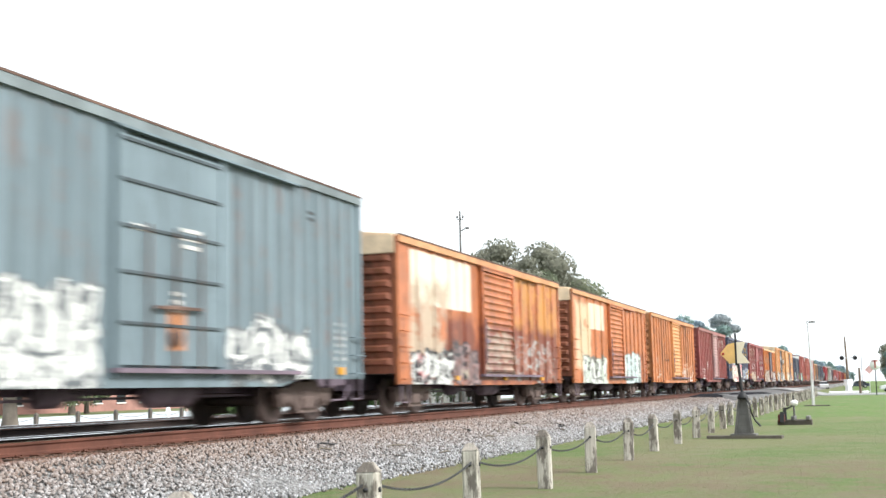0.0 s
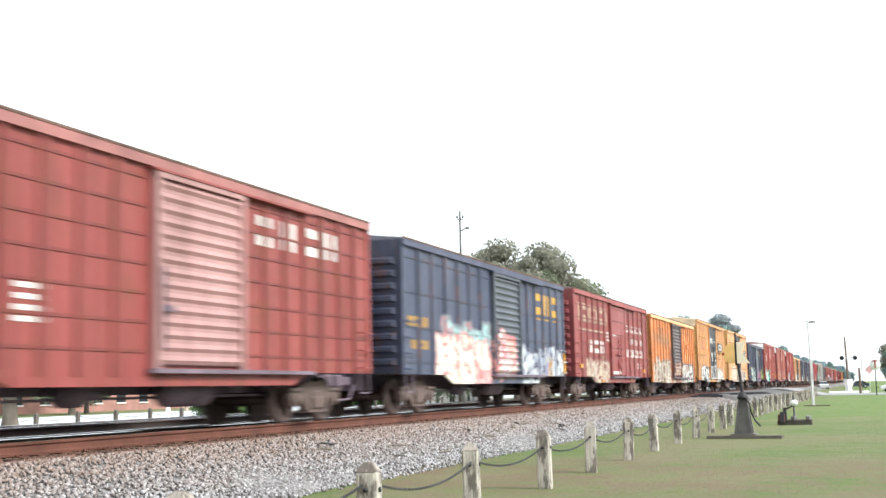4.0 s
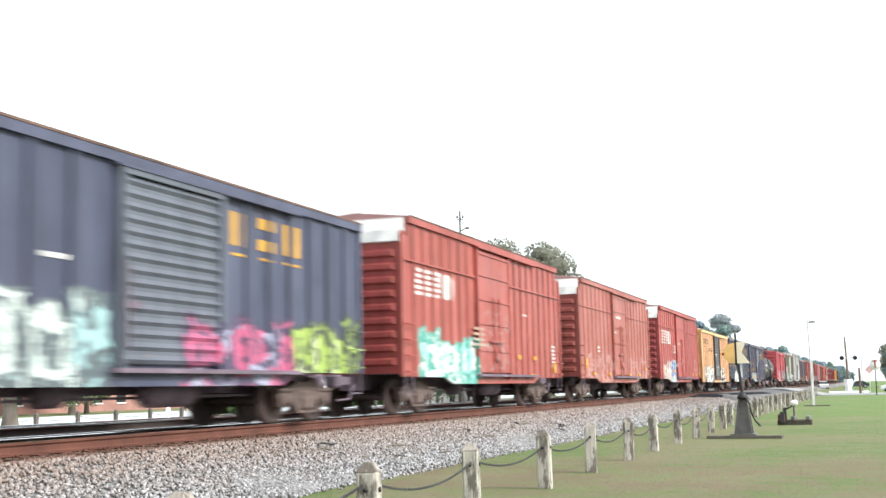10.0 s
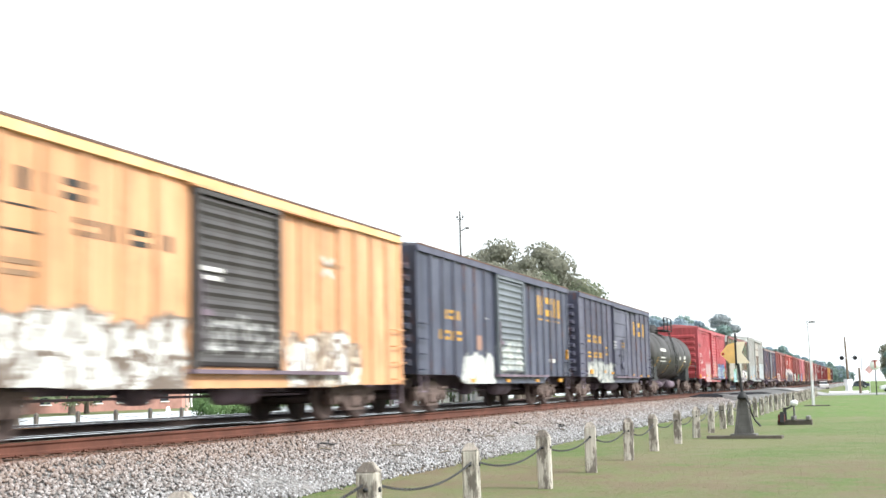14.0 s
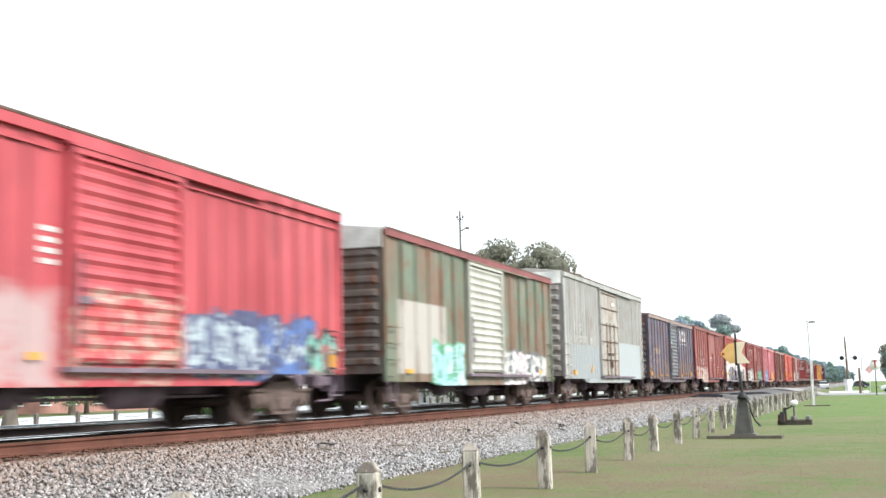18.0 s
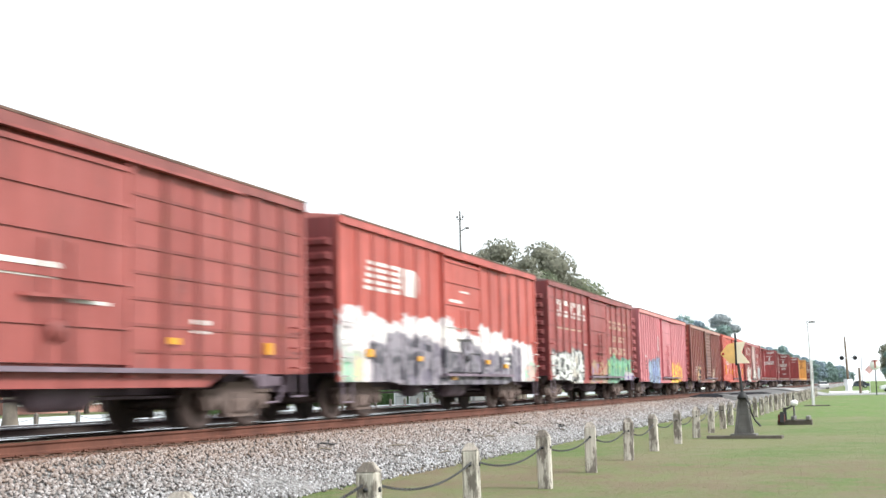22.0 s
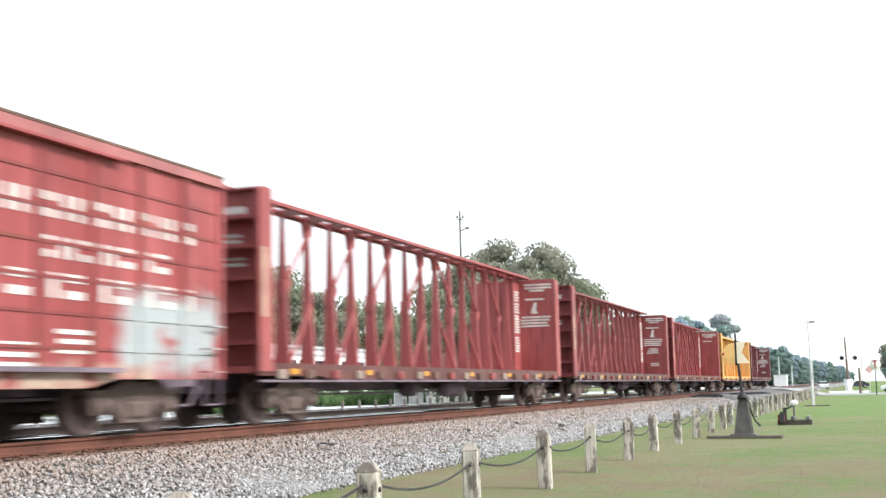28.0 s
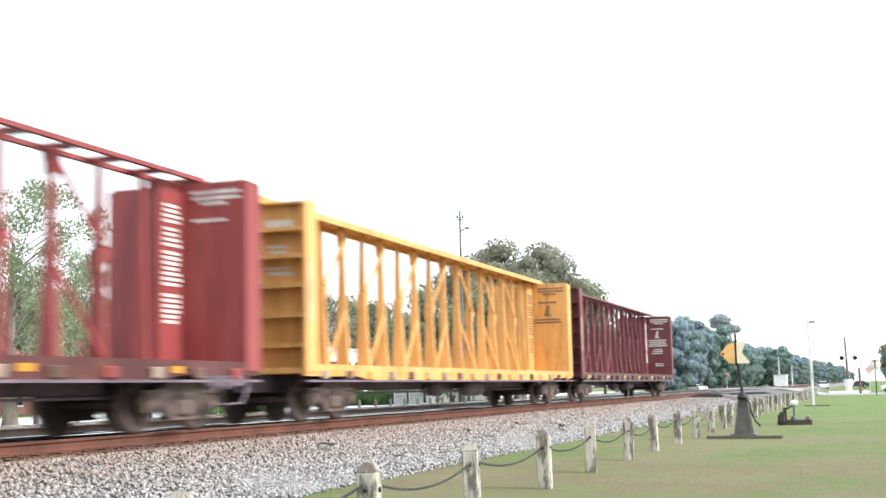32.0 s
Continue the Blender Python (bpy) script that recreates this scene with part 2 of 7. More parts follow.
# ---- mesh helpers ----
class MB:
    """Gathers corners and faces of one mesh."""

    def __init__(self):
        self.v, self.f, self.s = [], [], []

    def add(self, verts, faces, smooth=False):
        k = len(self.v)
        self.v += [tuple(p) for p in verts]
        self.f += [tuple(i + k for i in q) for q in faces]
        self.s += [smooth] * len(faces)
        return self

    def box(self, x0, x1, y0, y1, z0, z1, chamfer=0.0):
        c = chamfer
        if not c:
            v = [(x, y, z) for z in (z0, z1) for y in (y0, y1) for x in (x0, x1)]
            return self.add(v, [(0, 2, 3, 1), (4, 5, 7, 6), (0, 1, 5, 4), (2, 6, 7, 3), (0, 4, 6, 2), (1, 3, 7, 5)])
        ring = lambda e, z: [(x0 + e, y0 + c, z), (x0 + c, y0 + e, z), (x1 - c, y0 + e, z), (x1 - e, y0 + c, z), (x1 - e, y1 - c, z), (x1 - c, y1 - e, z), (x0 + c, y1 - e, z), (x0 + e, y1 - c, z)]
        v = ring(c * 0.6, z0) + ring(0, z0 + c) + ring(0, z1 - c) + ring(c * 0.6, z1)
        f = [tuple(range(7, -1, -1)), tuple(range(24, 32))]
        for r in range(3):
            f += [(r * 8 + i, r * 8 + (i + 1) % 8, r * 8 + 8 + (i + 1) % 8, r * 8 + 8 + i) for i in range(8)]
        return self.add(v, f)

    def bar(self, a, b, w, d=None):
        """A square bar from a to b."""
        a, b, d = Vector(a), Vector(b), d or w
        t = (b - a).normalized()
        side = t.cross(Vector((0, 0, 1)) if abs(t.z) < 0.9 else Vector((1, 0, 0))).normalized()
        up = side.cross(t)
        v = [p + side * sx * w / 2 + up * sz * d / 2 for p in (a, b) for sx, sz in ((-1, -1), (1, -1), (1, 1), (-1, 1))]
        return self.add(v, [(3, 2, 1, 0), (4, 5, 6, 7)] + [(i, (i + 1) % 4, 4 + (i + 1) % 4, 4 + i) for i in range(4)])

    def tube(self, points, radii, sides=10, cap=True):
        """A round bar through points."""
        pts = [Vector(q) for q in points]
        radii = radii if isinstance(radii, (list, tuple)) else [radii] * len(pts)
        rings = []
        for i, q in enumerate(pts):
            t = (pts[min(i + 1, len(pts) - 1)] - pts[max(i - 1, 0)]).normalized()
            s = t.cross(Vector((0, 0, 1)) if abs(t.z) < 0.95 else Vector((1, 0, 0))).normalized()
            u = s.cross(t)
            rings.append([q + (s * math.cos(a) + u * math.sin(a)) * radii[i] for a in [2 * math.pi * j / sides for j in range(sides)]])
        v = [q for r in rings for q in r]
        f = [(i * sides + j, i * sides + (j + 1) % sides, (i + 1) * sides + (j + 1) % sides, (i + 1) * sides + j) for i in range(len(pts) - 1) for j in range(sides)]
        self.add(v, f, True)
        if cap:
            self.add(rings[0], [tuple(range(sides - 1, -1, -1))])
            self.add(rings[-1], [tuple(range(sides))])
        return self

    def lathe(self, profile, centre, axis="y", sides=20):
        """A profile of (along, radius) turned about an axis through centre."""
        c = Vector(centre)
        put = {"y": lambda a, r, t: Vector((r * math.cos(t), a, r * math.sin(t))), "x": lambda a, r, t: Vector((a, r * math.cos(t), r * math.sin(t))), "z": lambda a, r, t: Vector((r * math.cos(t), r * math.sin(t), a))}[axis]
        v = [c + put(a, r, 2 * math.pi * j / sides) for a, r in profile for j in range(sides)]
        f = [(i * sides + j, i * sides + (j + 1) % sides, (i + 1) * sides + (j + 1) % sides, (i + 1) * sides + j) for i in range(len(profile) - 1) for j in range(sides)]
        return self.add(v, f, True)

    def sweep(self, profile, x0, x1):
        """A closed (y, z) outline drawn out along x."""
        n = len(profile)
        v = [(x, a, b) for x in (x0, x1) for a, b in profile]
        return self.add(v, [(i, (i + 1) % n, n + (i + 1) % n, n + i) for i in range(n)] + [tuple(range(n - 1, -1, -1)), tuple(range(n, 2 * n))])

    def plate(self, outline, y0, y1):
        """A closed (x, z) outline drawn out along y."""
        n = len(outline)
        v = [(a, y, b) for y in (y0, y1) for a, b in outline]
        return self.add(v, [(i, n + i, n + (i + 1) % n, (i + 1) % n) for i in range(n)] + [tuple(range(n)), tuple(range(2 * n - 1, n - 1, -1))])

    def mesh(self, name, material):
        me = bpy.data.meshes.new(name)
        me.from_pydata(self.v, [], self.f)
        me.polygons.foreach_set("use_smooth", self.s)
        me.materials.append(material)
        me.update()
        return me


def part(name, mb, material, parent, label="", at=None):
    """One mesh object under a thing or under a part."""
    ob = new(name, mb if isinstance(mb, bpy.types.Mesh) else mb.mesh(name, material))
    ob.parent = parent
    if at is not None:
        ob.matrix_basis = at
    if label:
        tagged(ob, label)
    return ob


def thing(name, label, category, at=None, group="", mb=None, material=None, kind=""):
    ob = new(name, mb.mesh(name, material) if mb else None)
    if not mb:
        ob.empty_display_size = 0.3
    if at is not None:
        ob.matrix_basis = at
    return tagged(ob, label, category, group, kind)


def fast_mesh(name, verts, faces, material, smooth=False):
    """A large mesh from arrays of corners and equal-sided faces."""
    me = bpy.data.meshes.new(name)
    verts, faces = np.asarray(verts, dtype=np.float32), np.asarray(faces, dtype=np.int32)
    k = faces.shape[1]
    me.vertices.add(len(verts))
    me.vertices.foreach_set("co", verts.ravel())
    me.loops.add(faces.size)
    me.loops.foreach_set("vertex_index", faces.ravel())
    me.polygons.add(len(faces))
    me.polygons.foreach_set("loop_start", np.arange(0, faces.size, k, dtype=np.int32))
    me.polygons.foreach_set("loop_total", np.full(len(faces), k, dtype=np.int32))
    if smooth:
        me.polygons.foreach_set("use_smooth", np.ones(len(faces), dtype=bool))
    me.materials.append(material)
    me.update(calc_edges=True)
    me.validate()
    return me
# ---- materials of the place ----
def lawn_material():
    m = Nodes("mown_grass", 0.9, 0.0, 0.2)
    patch = m.step(m.noise(0.17, 3, 0.6), 0.42, 0.58)
    dry = m.step(m.noise(0.36, 4, 0.65), 0.50, 0.66)
    fine = m.noise(7.0, 6, 0.75)
    x, y, z = m.axes()
    col = m.mix(patch, (0.100, 0.152, 0.042), (0.158, 0.162, 0.074))
    lush = m.math("MULTIPLY", m.step(m.math("ADD", x, m.math("MULTIPLY", m.noise(0.05, 4), 40.0)), 56.0, 80.0), m.step(m.math("MULTIPLY", y, -1.0), -6.5, -2.0))
    col = m.mix(m.math("MULTIPLY", lush, 0.75), col, (0.100, 0.195, 0.036))
    col = m.mix(m.math("MULTIPLY", m.step(m.noise(1.6, 4, 0.7), 0.46, 0.58), 0.38), col, (0.180, 0.180, 0.105))
    col = m.mix(m.math("MULTIPLY", dry, 0.62), col, (0.200, 0.166, 0.108))
    worn = m.math("MULTIPLY", m.step(m.noise(0.8, 6, 0.75), 0.43, 0.56), m.step(m.math("ABSOLUTE", m.math("SUBTRACT", x, 20.0)), 6.5, 2.0))
    col = m.mix(m.math("MULTIPLY", worn, 0.75), col, (0.168, 0.116, 0.080))
    col = m.mix(m.math("MULTIPLY", m.step(fine, 0.35, 0.7), 0.28), col, (0.075, 0.081, 0.051))
    col = m.mix(m.math("MULTIPLY", m.step(m.noise(30.0, 4, 0.8), 0.5, 0.72), 0.16), col, (0.217, 0.202, 0.152))
    m.bump(fine, 0.9, 0.05)
    return m.done(col)


def ballast_material():
    m = Nodes("ballast_bed", 0.9)
    cells = m.n.new("ShaderNodeTexVoronoi")
    cells.inputs["Scale"].default_value = 14.0
    m.l.new(m.co, cells.inputs["Vector"])
    tone = m.n.new("ShaderNodeSeparateColor")
    m.l.new(cells.outputs["Color"], tone.inputs[0])
    y = m.axes()[1]
    col = m.mix(tone.outputs[0], (0.085, 0.082, 0.080), (0.27, 0.265, 0.26))
    near = m.math("SUBTRACT", 1.0, m.math("MULTIPLY", m.math("ABSOLUTE", m.math("SUBTRACT", y, TRACK_Y)), 0.55), True)
    col = m.mix(m.math("MULTIPLY", near, 0.85), col, (0.17, 0.085, 0.05))
    # shade under and behind the train, put into the bed colour as near-black
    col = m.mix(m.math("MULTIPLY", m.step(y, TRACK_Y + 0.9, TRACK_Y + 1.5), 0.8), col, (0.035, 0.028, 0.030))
    m.bump(cells.outputs["Distance"], 1.0, 0.05)
    return m.done(col)


def stone_material():
    m = Nodes("ballast_stone", 0.85)
    ramp = m.n.new("ShaderNodeValToRGB")
    m.l.new(m.n.new("ShaderNodeNewGeometry").outputs["Random Per Island"], ramp.inputs[0])
    e = ramp.color_ramp.elements
    e[0].color, e[1].color = (0.105, 0.098, 0.096, 1), (0.42, 0.42, 0.43, 1)
    e.new(0.14).color = (0.165, 0.158, 0.155, 1)
    e.new(0.5).color = (0.245, 0.240, 0.240, 1)
    y = m.axes()[1]
    off = m.math("ABSOLUTE", m.math("SUBTRACT", y, TRACK_Y))
    wet = m.math("ADD", m.math("MULTIPLY", m.math("SUBTRACT", m.noise(1.2, 4), 0.5), 1.6), off)
    brown = m.math("SUBTRACT", 1.0, m.step(wet, 1.7, 3.4))
    col = m.mix(m.math("MULTIPLY", brown, 0.50), ramp.outputs[0], (0.25, 0.150, 0.100))
    rusty = m.step(m.math("ADD", off, m.math("MULTIPLY", m.math("SUBTRACT", m.noise(2.5, 4), 0.5), 0.7)), 1.62, 1.28)
    col = m.mix(m.math("MULTIPLY", rusty, 0.80), col, (0.150, 0.068, 0.045))
    m.bump(m.noise(40, 3), 0.4, 0.01)
    return m.done(col)


LAWN = lawn_material()
BALLAST, STONE = ballast_material(), stone_material()
BLADE = by_island("grass_blade", (0.185, 0.212, 0.100), (0.195, 0.216, 0.104), (0.208, 0.220, 0.110), 0.8, 0.5)
RUST_RAIL = plain("rusty_rail", (0.118, 0.046, 0.031), 0.75, 0.2, 0.3, 5.0, bump=0.003)
# for the rails beyond the near one: the train's shade put into the colour
SHADED_RAIL = plain("shade_dark_rail", (0.045, 0.032, 0.028), 0.7, 0.2, 0.3, 5.0, bump=0.003)
RAIL_TOP = plain("worn_rail_head", (0.95, 0.95, 0.96), 0.14, 1.0, 0.03, 3.0)
TIE_WOOD = by_object("creosoted_tie", (0.075, 0.045, 0.030), 0.9)
PLATE_IRON = plain("tie_plate_iron", (0.15, 0.066, 0.044), 0.8, 0.3)
ASPHALT = plain("asphalt", (0.120, 0.118, 0.118), 0.9, 0.0, 0.3, 2.0, bump=0.004)
EDGE_SHADE = plain("apron_edge_shade", (0.014, 0.014, 0.018), 0.95, 0.0, 0.3, 2.0, 0.05, 0.004)
CONCRETE = plain("pale_concrete", (0.50, 0.525, 0.54), 0.85, 0.0, 0.12, 0.6)
ROAD_GREY = plain("worn_road", (0.27, 0.27, 0.27), 0.9, 0.0, 0.2, 0.8)


def post_material(name, base, dark_from):
    """Sun-bleached timber with long black stains, different on each post."""
    m = Nodes(name, 0.9)
    info = m.n.new("ShaderNodeObjectInfo").outputs["Random"]
    move = m.n.new("ShaderNodeCombineXYZ")
    for k in range(3):
        m.l.new(m.math("MULTIPLY", info, (31.0, 17.0, 23.0)[k]), move.inputs[k])
    loc = m.n.new("ShaderNodeVectorMath")
    loc.operation = "ADD"
    m.l.new(m.co, loc.inputs[0])
    m.l.new(move.outputs[0], loc.inputs[1])
    grain = m.noise(26.0, 5, 0.6, m.scaled(loc.outputs[0], 1, 1, 0.07))
    stain = m.noise(7.0, 5, 0.65, m.scaled(loc.outputs[0], 1, 1, 0.30))
    col = m.mix(m.step(grain, 0.35, 0.65), rgb(base, 0.72), rgb(base, 1.12))
    col = m.mix(m.math("MULTIPLY", m.step(grain, 0.60, 0.70), 0.7), col, (0.085, 0.070, 0.055))
    col = m.mix(m.math("MULTIPLY", m.step(stain, dark_from, dark_from + 0.09), 0.80), col, (0.075, 0.060, 0.050))
    m.bump(grain, 0.8, 0.012)
    return m.done(col)


POST_WOOD = post_material("weathered_post", (0.46, 0.43, 0.375), 0.475)
POST_CAP = post_material("dark_post_top", (0.34, 0.305, 0.265), 0.46)
CHAIN_IRON = plain("galvanised_chain", (0.075, 0.073, 0.075), 0.6, 0.5)
BLACK_IRON = plain("black_iron", (0.030, 0.030, 0.032), 0.6, 0.3)
GREY_IRON = plain("weathered_iron", (0.150, 0.145, 0.138), 0.75, 0.2, 0.3)
YELLOW = plain("chipped_yellow_paint", (0.86, 0.54, 0.20), 0.55, 0.0, 0.15, 5.0)
CREAM = plain("faded_yellow_paint", (0.90, 0.79, 0.60), 0.6, 0.0, 0.08, 5.0)
RED_LENS = plain("red_lens", (0.35, 0.02, 0.02), 0.2)
RED_PAINT = plain("red_paint", (0.38, 0.05, 0.04), 0.6)
RUST_IRON = plain("rust_red_iron", (0.135, 0.040, 0.034), 0.85, 0.1, 0.35, 8.0)
DARK_RED = plain("dull_red_paint", (0.22, 0.05, 0.04), 0.7)
WHITE = plain("white_paint", (0.84, 0.84, 0.82), 0.5, 0.0, 0.06)
LAMP_GREY = plain("weathered_white_paint", (0.60, 0.61, 0.62), 0.6, 0.0, 0.15, 3.0)
ALU = plain("aluminium_mast", (0.66, 0.67, 0.68), 0.4, 0.6, 0.06)
OLD_PLANK = by_object("old_plank", (0.11, 0.095, 0.080), 0.9, 0.2)
POLE_WOOD = plain("pole_wood", (0.16, 0.12, 0.085), 0.9, 0.0, 0.25, 3.0)
BARK = plain("bark", (0.16, 0.135, 0.110), 0.95, 0.0, 0.3, 4.0, bump=0.02)
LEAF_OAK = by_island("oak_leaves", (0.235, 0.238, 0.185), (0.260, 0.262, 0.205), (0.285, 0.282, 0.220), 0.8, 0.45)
LEAF_PALE = by_island("pale_leaves", (0.185, 0.235, 0.135), (0.220, 0.260, 0.155), (0.260, 0.280, 0.180), 0.8, 0.35)
LEAF_GOLD = by_island("yellowing_leaves", (0.175, 0.205, 0.135), (0.205, 0.228, 0.150), (0.235, 0.240, 0.160), 0.8, 0.45)
# distance haze is put into the next three leaf colours, pale and bluish
LEAF_FAR_HAZED = by_island("haze_tinted_far_leaves", (0.225, 0.315, 0.295), (0.235, 0.325, 0.305), (0.245, 0.335, 0.315), 0.85, 0.45)
LEAF_HAZE = by_island("haze_blued_leaves", (0.285, 0.365, 0.425), (0.295, 0.375, 0.435), (0.305, 0.385, 0.445), 0.85, 0.45)
LEAF_PINE_HAZED = by_island("haze_paled_pine_leaves", (0.37, 0.41, 0.43), (0.40, 0.44, 0.46), (0.43, 0.47, 0.49), 0.85, 0.4)
HEDGE_LEAF = by_island("hedge_leaves", (0.075, 0.140, 0.045), (0.100, 0.170, 0.058), (0.130, 0.200, 0.070), 0.8, 0.15)
BRICK = plain("brick_wall", (0.34, 0.185, 0.155), 0.9, 0.0, 0.15, 3.0)
FASCIA = plain("faded_red_fascia", (0.50, 0.26, 0.22), 0.7, 0.0, 0.2, 2.0)
GLASS = plain("dark_window_glass", (0.03, 0.035, 0.04), 0.08, 0.0, 0.1, 1.0, 0.6)
RUBBER = plain("tyre_rubber", (0.02, 0.02, 0.02), 0.8)
CAR_WHITE = plain("white_car_paint", (0.75, 0.76, 0.78), 0.25, 0.0, 0.03)
CAR_BLUE = plain("dark_car_paint", (0.05, 0.06, 0.085), 0.25, 0.0, 0.05)

# ---- ground: one sheet to the horizon ----
def build_ground():
    n, size = 64, 2600.0
    lin = np.linspace(-1, 1, n)
    g = np.sign(lin) * np.abs(lin) ** 3 * size
    xs, ys = np.meshgrid(g + 30, g + 5, indexing="ij")
    zs = np.zeros_like(xs)
    v = np.stack([xs.ravel(), ys.ravel(), zs.ravel()], 1)
    i = np.arange(n * n).reshape(n, n)
    f = np.stack([i[:-1, :-1].ravel(), i[1:, :-1].ravel(), i[1:, 1:].ravel(), i[:-1, 1:].ravel()], 1)
    tagged(new("ground", fast_mesh("ground", v, f, LAWN)), "mown lawn, green with dry brown patches", "lawn", kind="structure")


build_ground()

rng = np.random.default_rng(4)


def bank_height(y):
    """Height of the ballast over the lawn, across the track."""
    d = max(TRACK_Y - y, y - SIDING_Y, 0.0)
    return float(np.interp(d, [0, 1.6, 3.75, 4.1], [0.675, 0.655, 0.02, -0.06]))


def build_ballast():
    ys = [TRACK_Y + k for k in (-4.1, -3.75, -3.1, -2.4, -1.6, -0.8, 0, 0.8, 1.6, 2.875, 4.15)] + [SIDING_Y + k for k in (-0.8, 0, 0.8, 1.6, 2.4, 3.1, 3.75, 4.1)]
    xs = np.concatenate([np.linspace(-640, -60, 30, endpoint=False), np.arange(-60, 80, 0.5), np.linspace(80, 1800, 60)])
    v = []
    for x in xs:
        for y in ys:
            edge = 0.30 * noise.noise((x * 0.5, y * 0.3, 0)) * (TRACK_Y - y > 3)
            v.append((x, y + edge, bank_height(y) - 0.014 + 0.012 * noise.noise((x * 1.1, y * 1.1, 3))))
    k = len(ys)
    i = np.arange(len(v)).reshape(len(xs), k)
    f = np.stack([i[:-1, :-1].ravel(), i[1:, :-1].ravel(), i[1:, 1:].ravel(), i[:-1, 1:].ravel()], 1)
    bed = tagged(new("ballast_bed", fast_mesh("ballast_bed", v, f, BALLAST, True)), "grey crushed stone ballast bank, rusty near the rails, shade painted dark beyond", "ballast", kind="structure")
    # loose stones on the near flank and crest
    base = np.array([(1, 0, 0), (-1, 0, 0), (0, 1, 0), (0, -1, 0), (0, 0, 1), (0, 0, -1)], float)
    tri = np.array([(0, 2, 4), (2, 1, 4), (1, 3, 4), (3, 0, 4), (2, 0, 5), (1, 2, 5), (3, 1, 5), (0, 3, 5)])
    spots = []
    for x0, x1, dens in ((9, 22, 330), (22, 36, 330), (36, 60, 160), (60, 90, 60)):
        count = int((x1 - x0) * 3.6 * dens)
        spots.append(np.stack([rng.uniform(x0, x1, count), rng.uniform(7.75, 11.35, count), np.full(count, 1.0 if x0 < 22 else (1.05 if x0 < 36 else 1.35))], 1))
    spots = np.concatenate(spots)
    spots = spots[(spots[:, 1] > 8.15) | (rng.random(len(spots)) < 0.30)]
    m = len(spots)
    zz = np.interp(np.abs(spots[:, 1] - TRACK_Y), [0, 1.6, 3.75, 4.1], [0.675, 0.655, 0.02, 0.0])
    zz = np.maximum(zz, 0.0)
    size = rng.uniform(0.020, 0.042, m)[:, None, None] * spots[:, 2][:, None, None]
    shape = base[None] * rng.uniform(0.65, 1.25, (m, 6, 1)) + rng.uniform(-0.25, 0.25, (m, 6, 3))
    q = rng.normal(size=(m, 4))
    q /= np.linalg.norm(q, axis=1)[:, None]
    w, a, b, c = q.T
    rot = np.stack([np.stack([1 - 2 * (b * b + c * c), 2 * (a * b - c * w), 2 * (a * c + b * w)], 1), np.stack([2 * (a * b + c * w), 1 - 2 * (a * a + c * c), 2 * (b * c - a * w)], 1), np.stack([2 * (a * c - b * w), 2 * (b * c + a * w), 1 - 2 * (a * a + b * b)], 1)], 1)
    shape = np.einsum("nij,nkj->nki", rot, shape) * size
    centre = np.stack([spots[:, 0], spots[:, 1], zz + 0.010], 1)
    verts = (shape + centre[:, None]).reshape(-1, 3)
    faces = (tri[None] + 6 * np.arange(m)[:, None, None]).reshape(-1, 3)
    ob = part("ballast_stones", fast_mesh("ballast_stones", verts, faces, STONE), None, bed, "loose angular ballast stones")
    tagged(ob, kind="stuff")


build_ballast()


def build_track():
    half = [(0.0762, 0.0), (0.0762, 0.012), (0.018, 0.030), (0.009, 0.050), (0.009, 0.120), (0.020, 0.138), (0.036, 0.146), (0.037, 0.176), (0.030, 0.1835)]
    outline = half + [(-a, b) for a, b in reversed(half)]
    for centre, side in ((TRACK_Y, -1), (TRACK_Y, 1), (SIDING_Y, -1), (SIDING_Y, 1)):
        y = centre + side * 0.7545
        rail = thing("rail", "rusty steel rail with a polished head", "rail", kind="structure", mb=MB().sweep([(y + a, RAIL_Z - 0.186 + b) for a, b in outline], -640, 1800), material=RUST_RAIL if centre == TRACK_Y and side < 0 else SHADED_RAIL)
        first = centre == TRACK_Y and side < 0
        edge = ((-0.030, -0.0024), (0.030, -0.0024), (0.026, 0.0), (-0.026, 0.0)) if first else ((-0.0400, -0.030), (0.0385, -0.016), (0.036, 0.002), (0.028, 0.002), (-0.0385, -0.020))
        part("running_surface", MB().sweep([(y + a, RAIL_Z + b) for a, b in edge], -640, 1800), RAIL_TOP, rail, "bright worn rail head")


build_track()


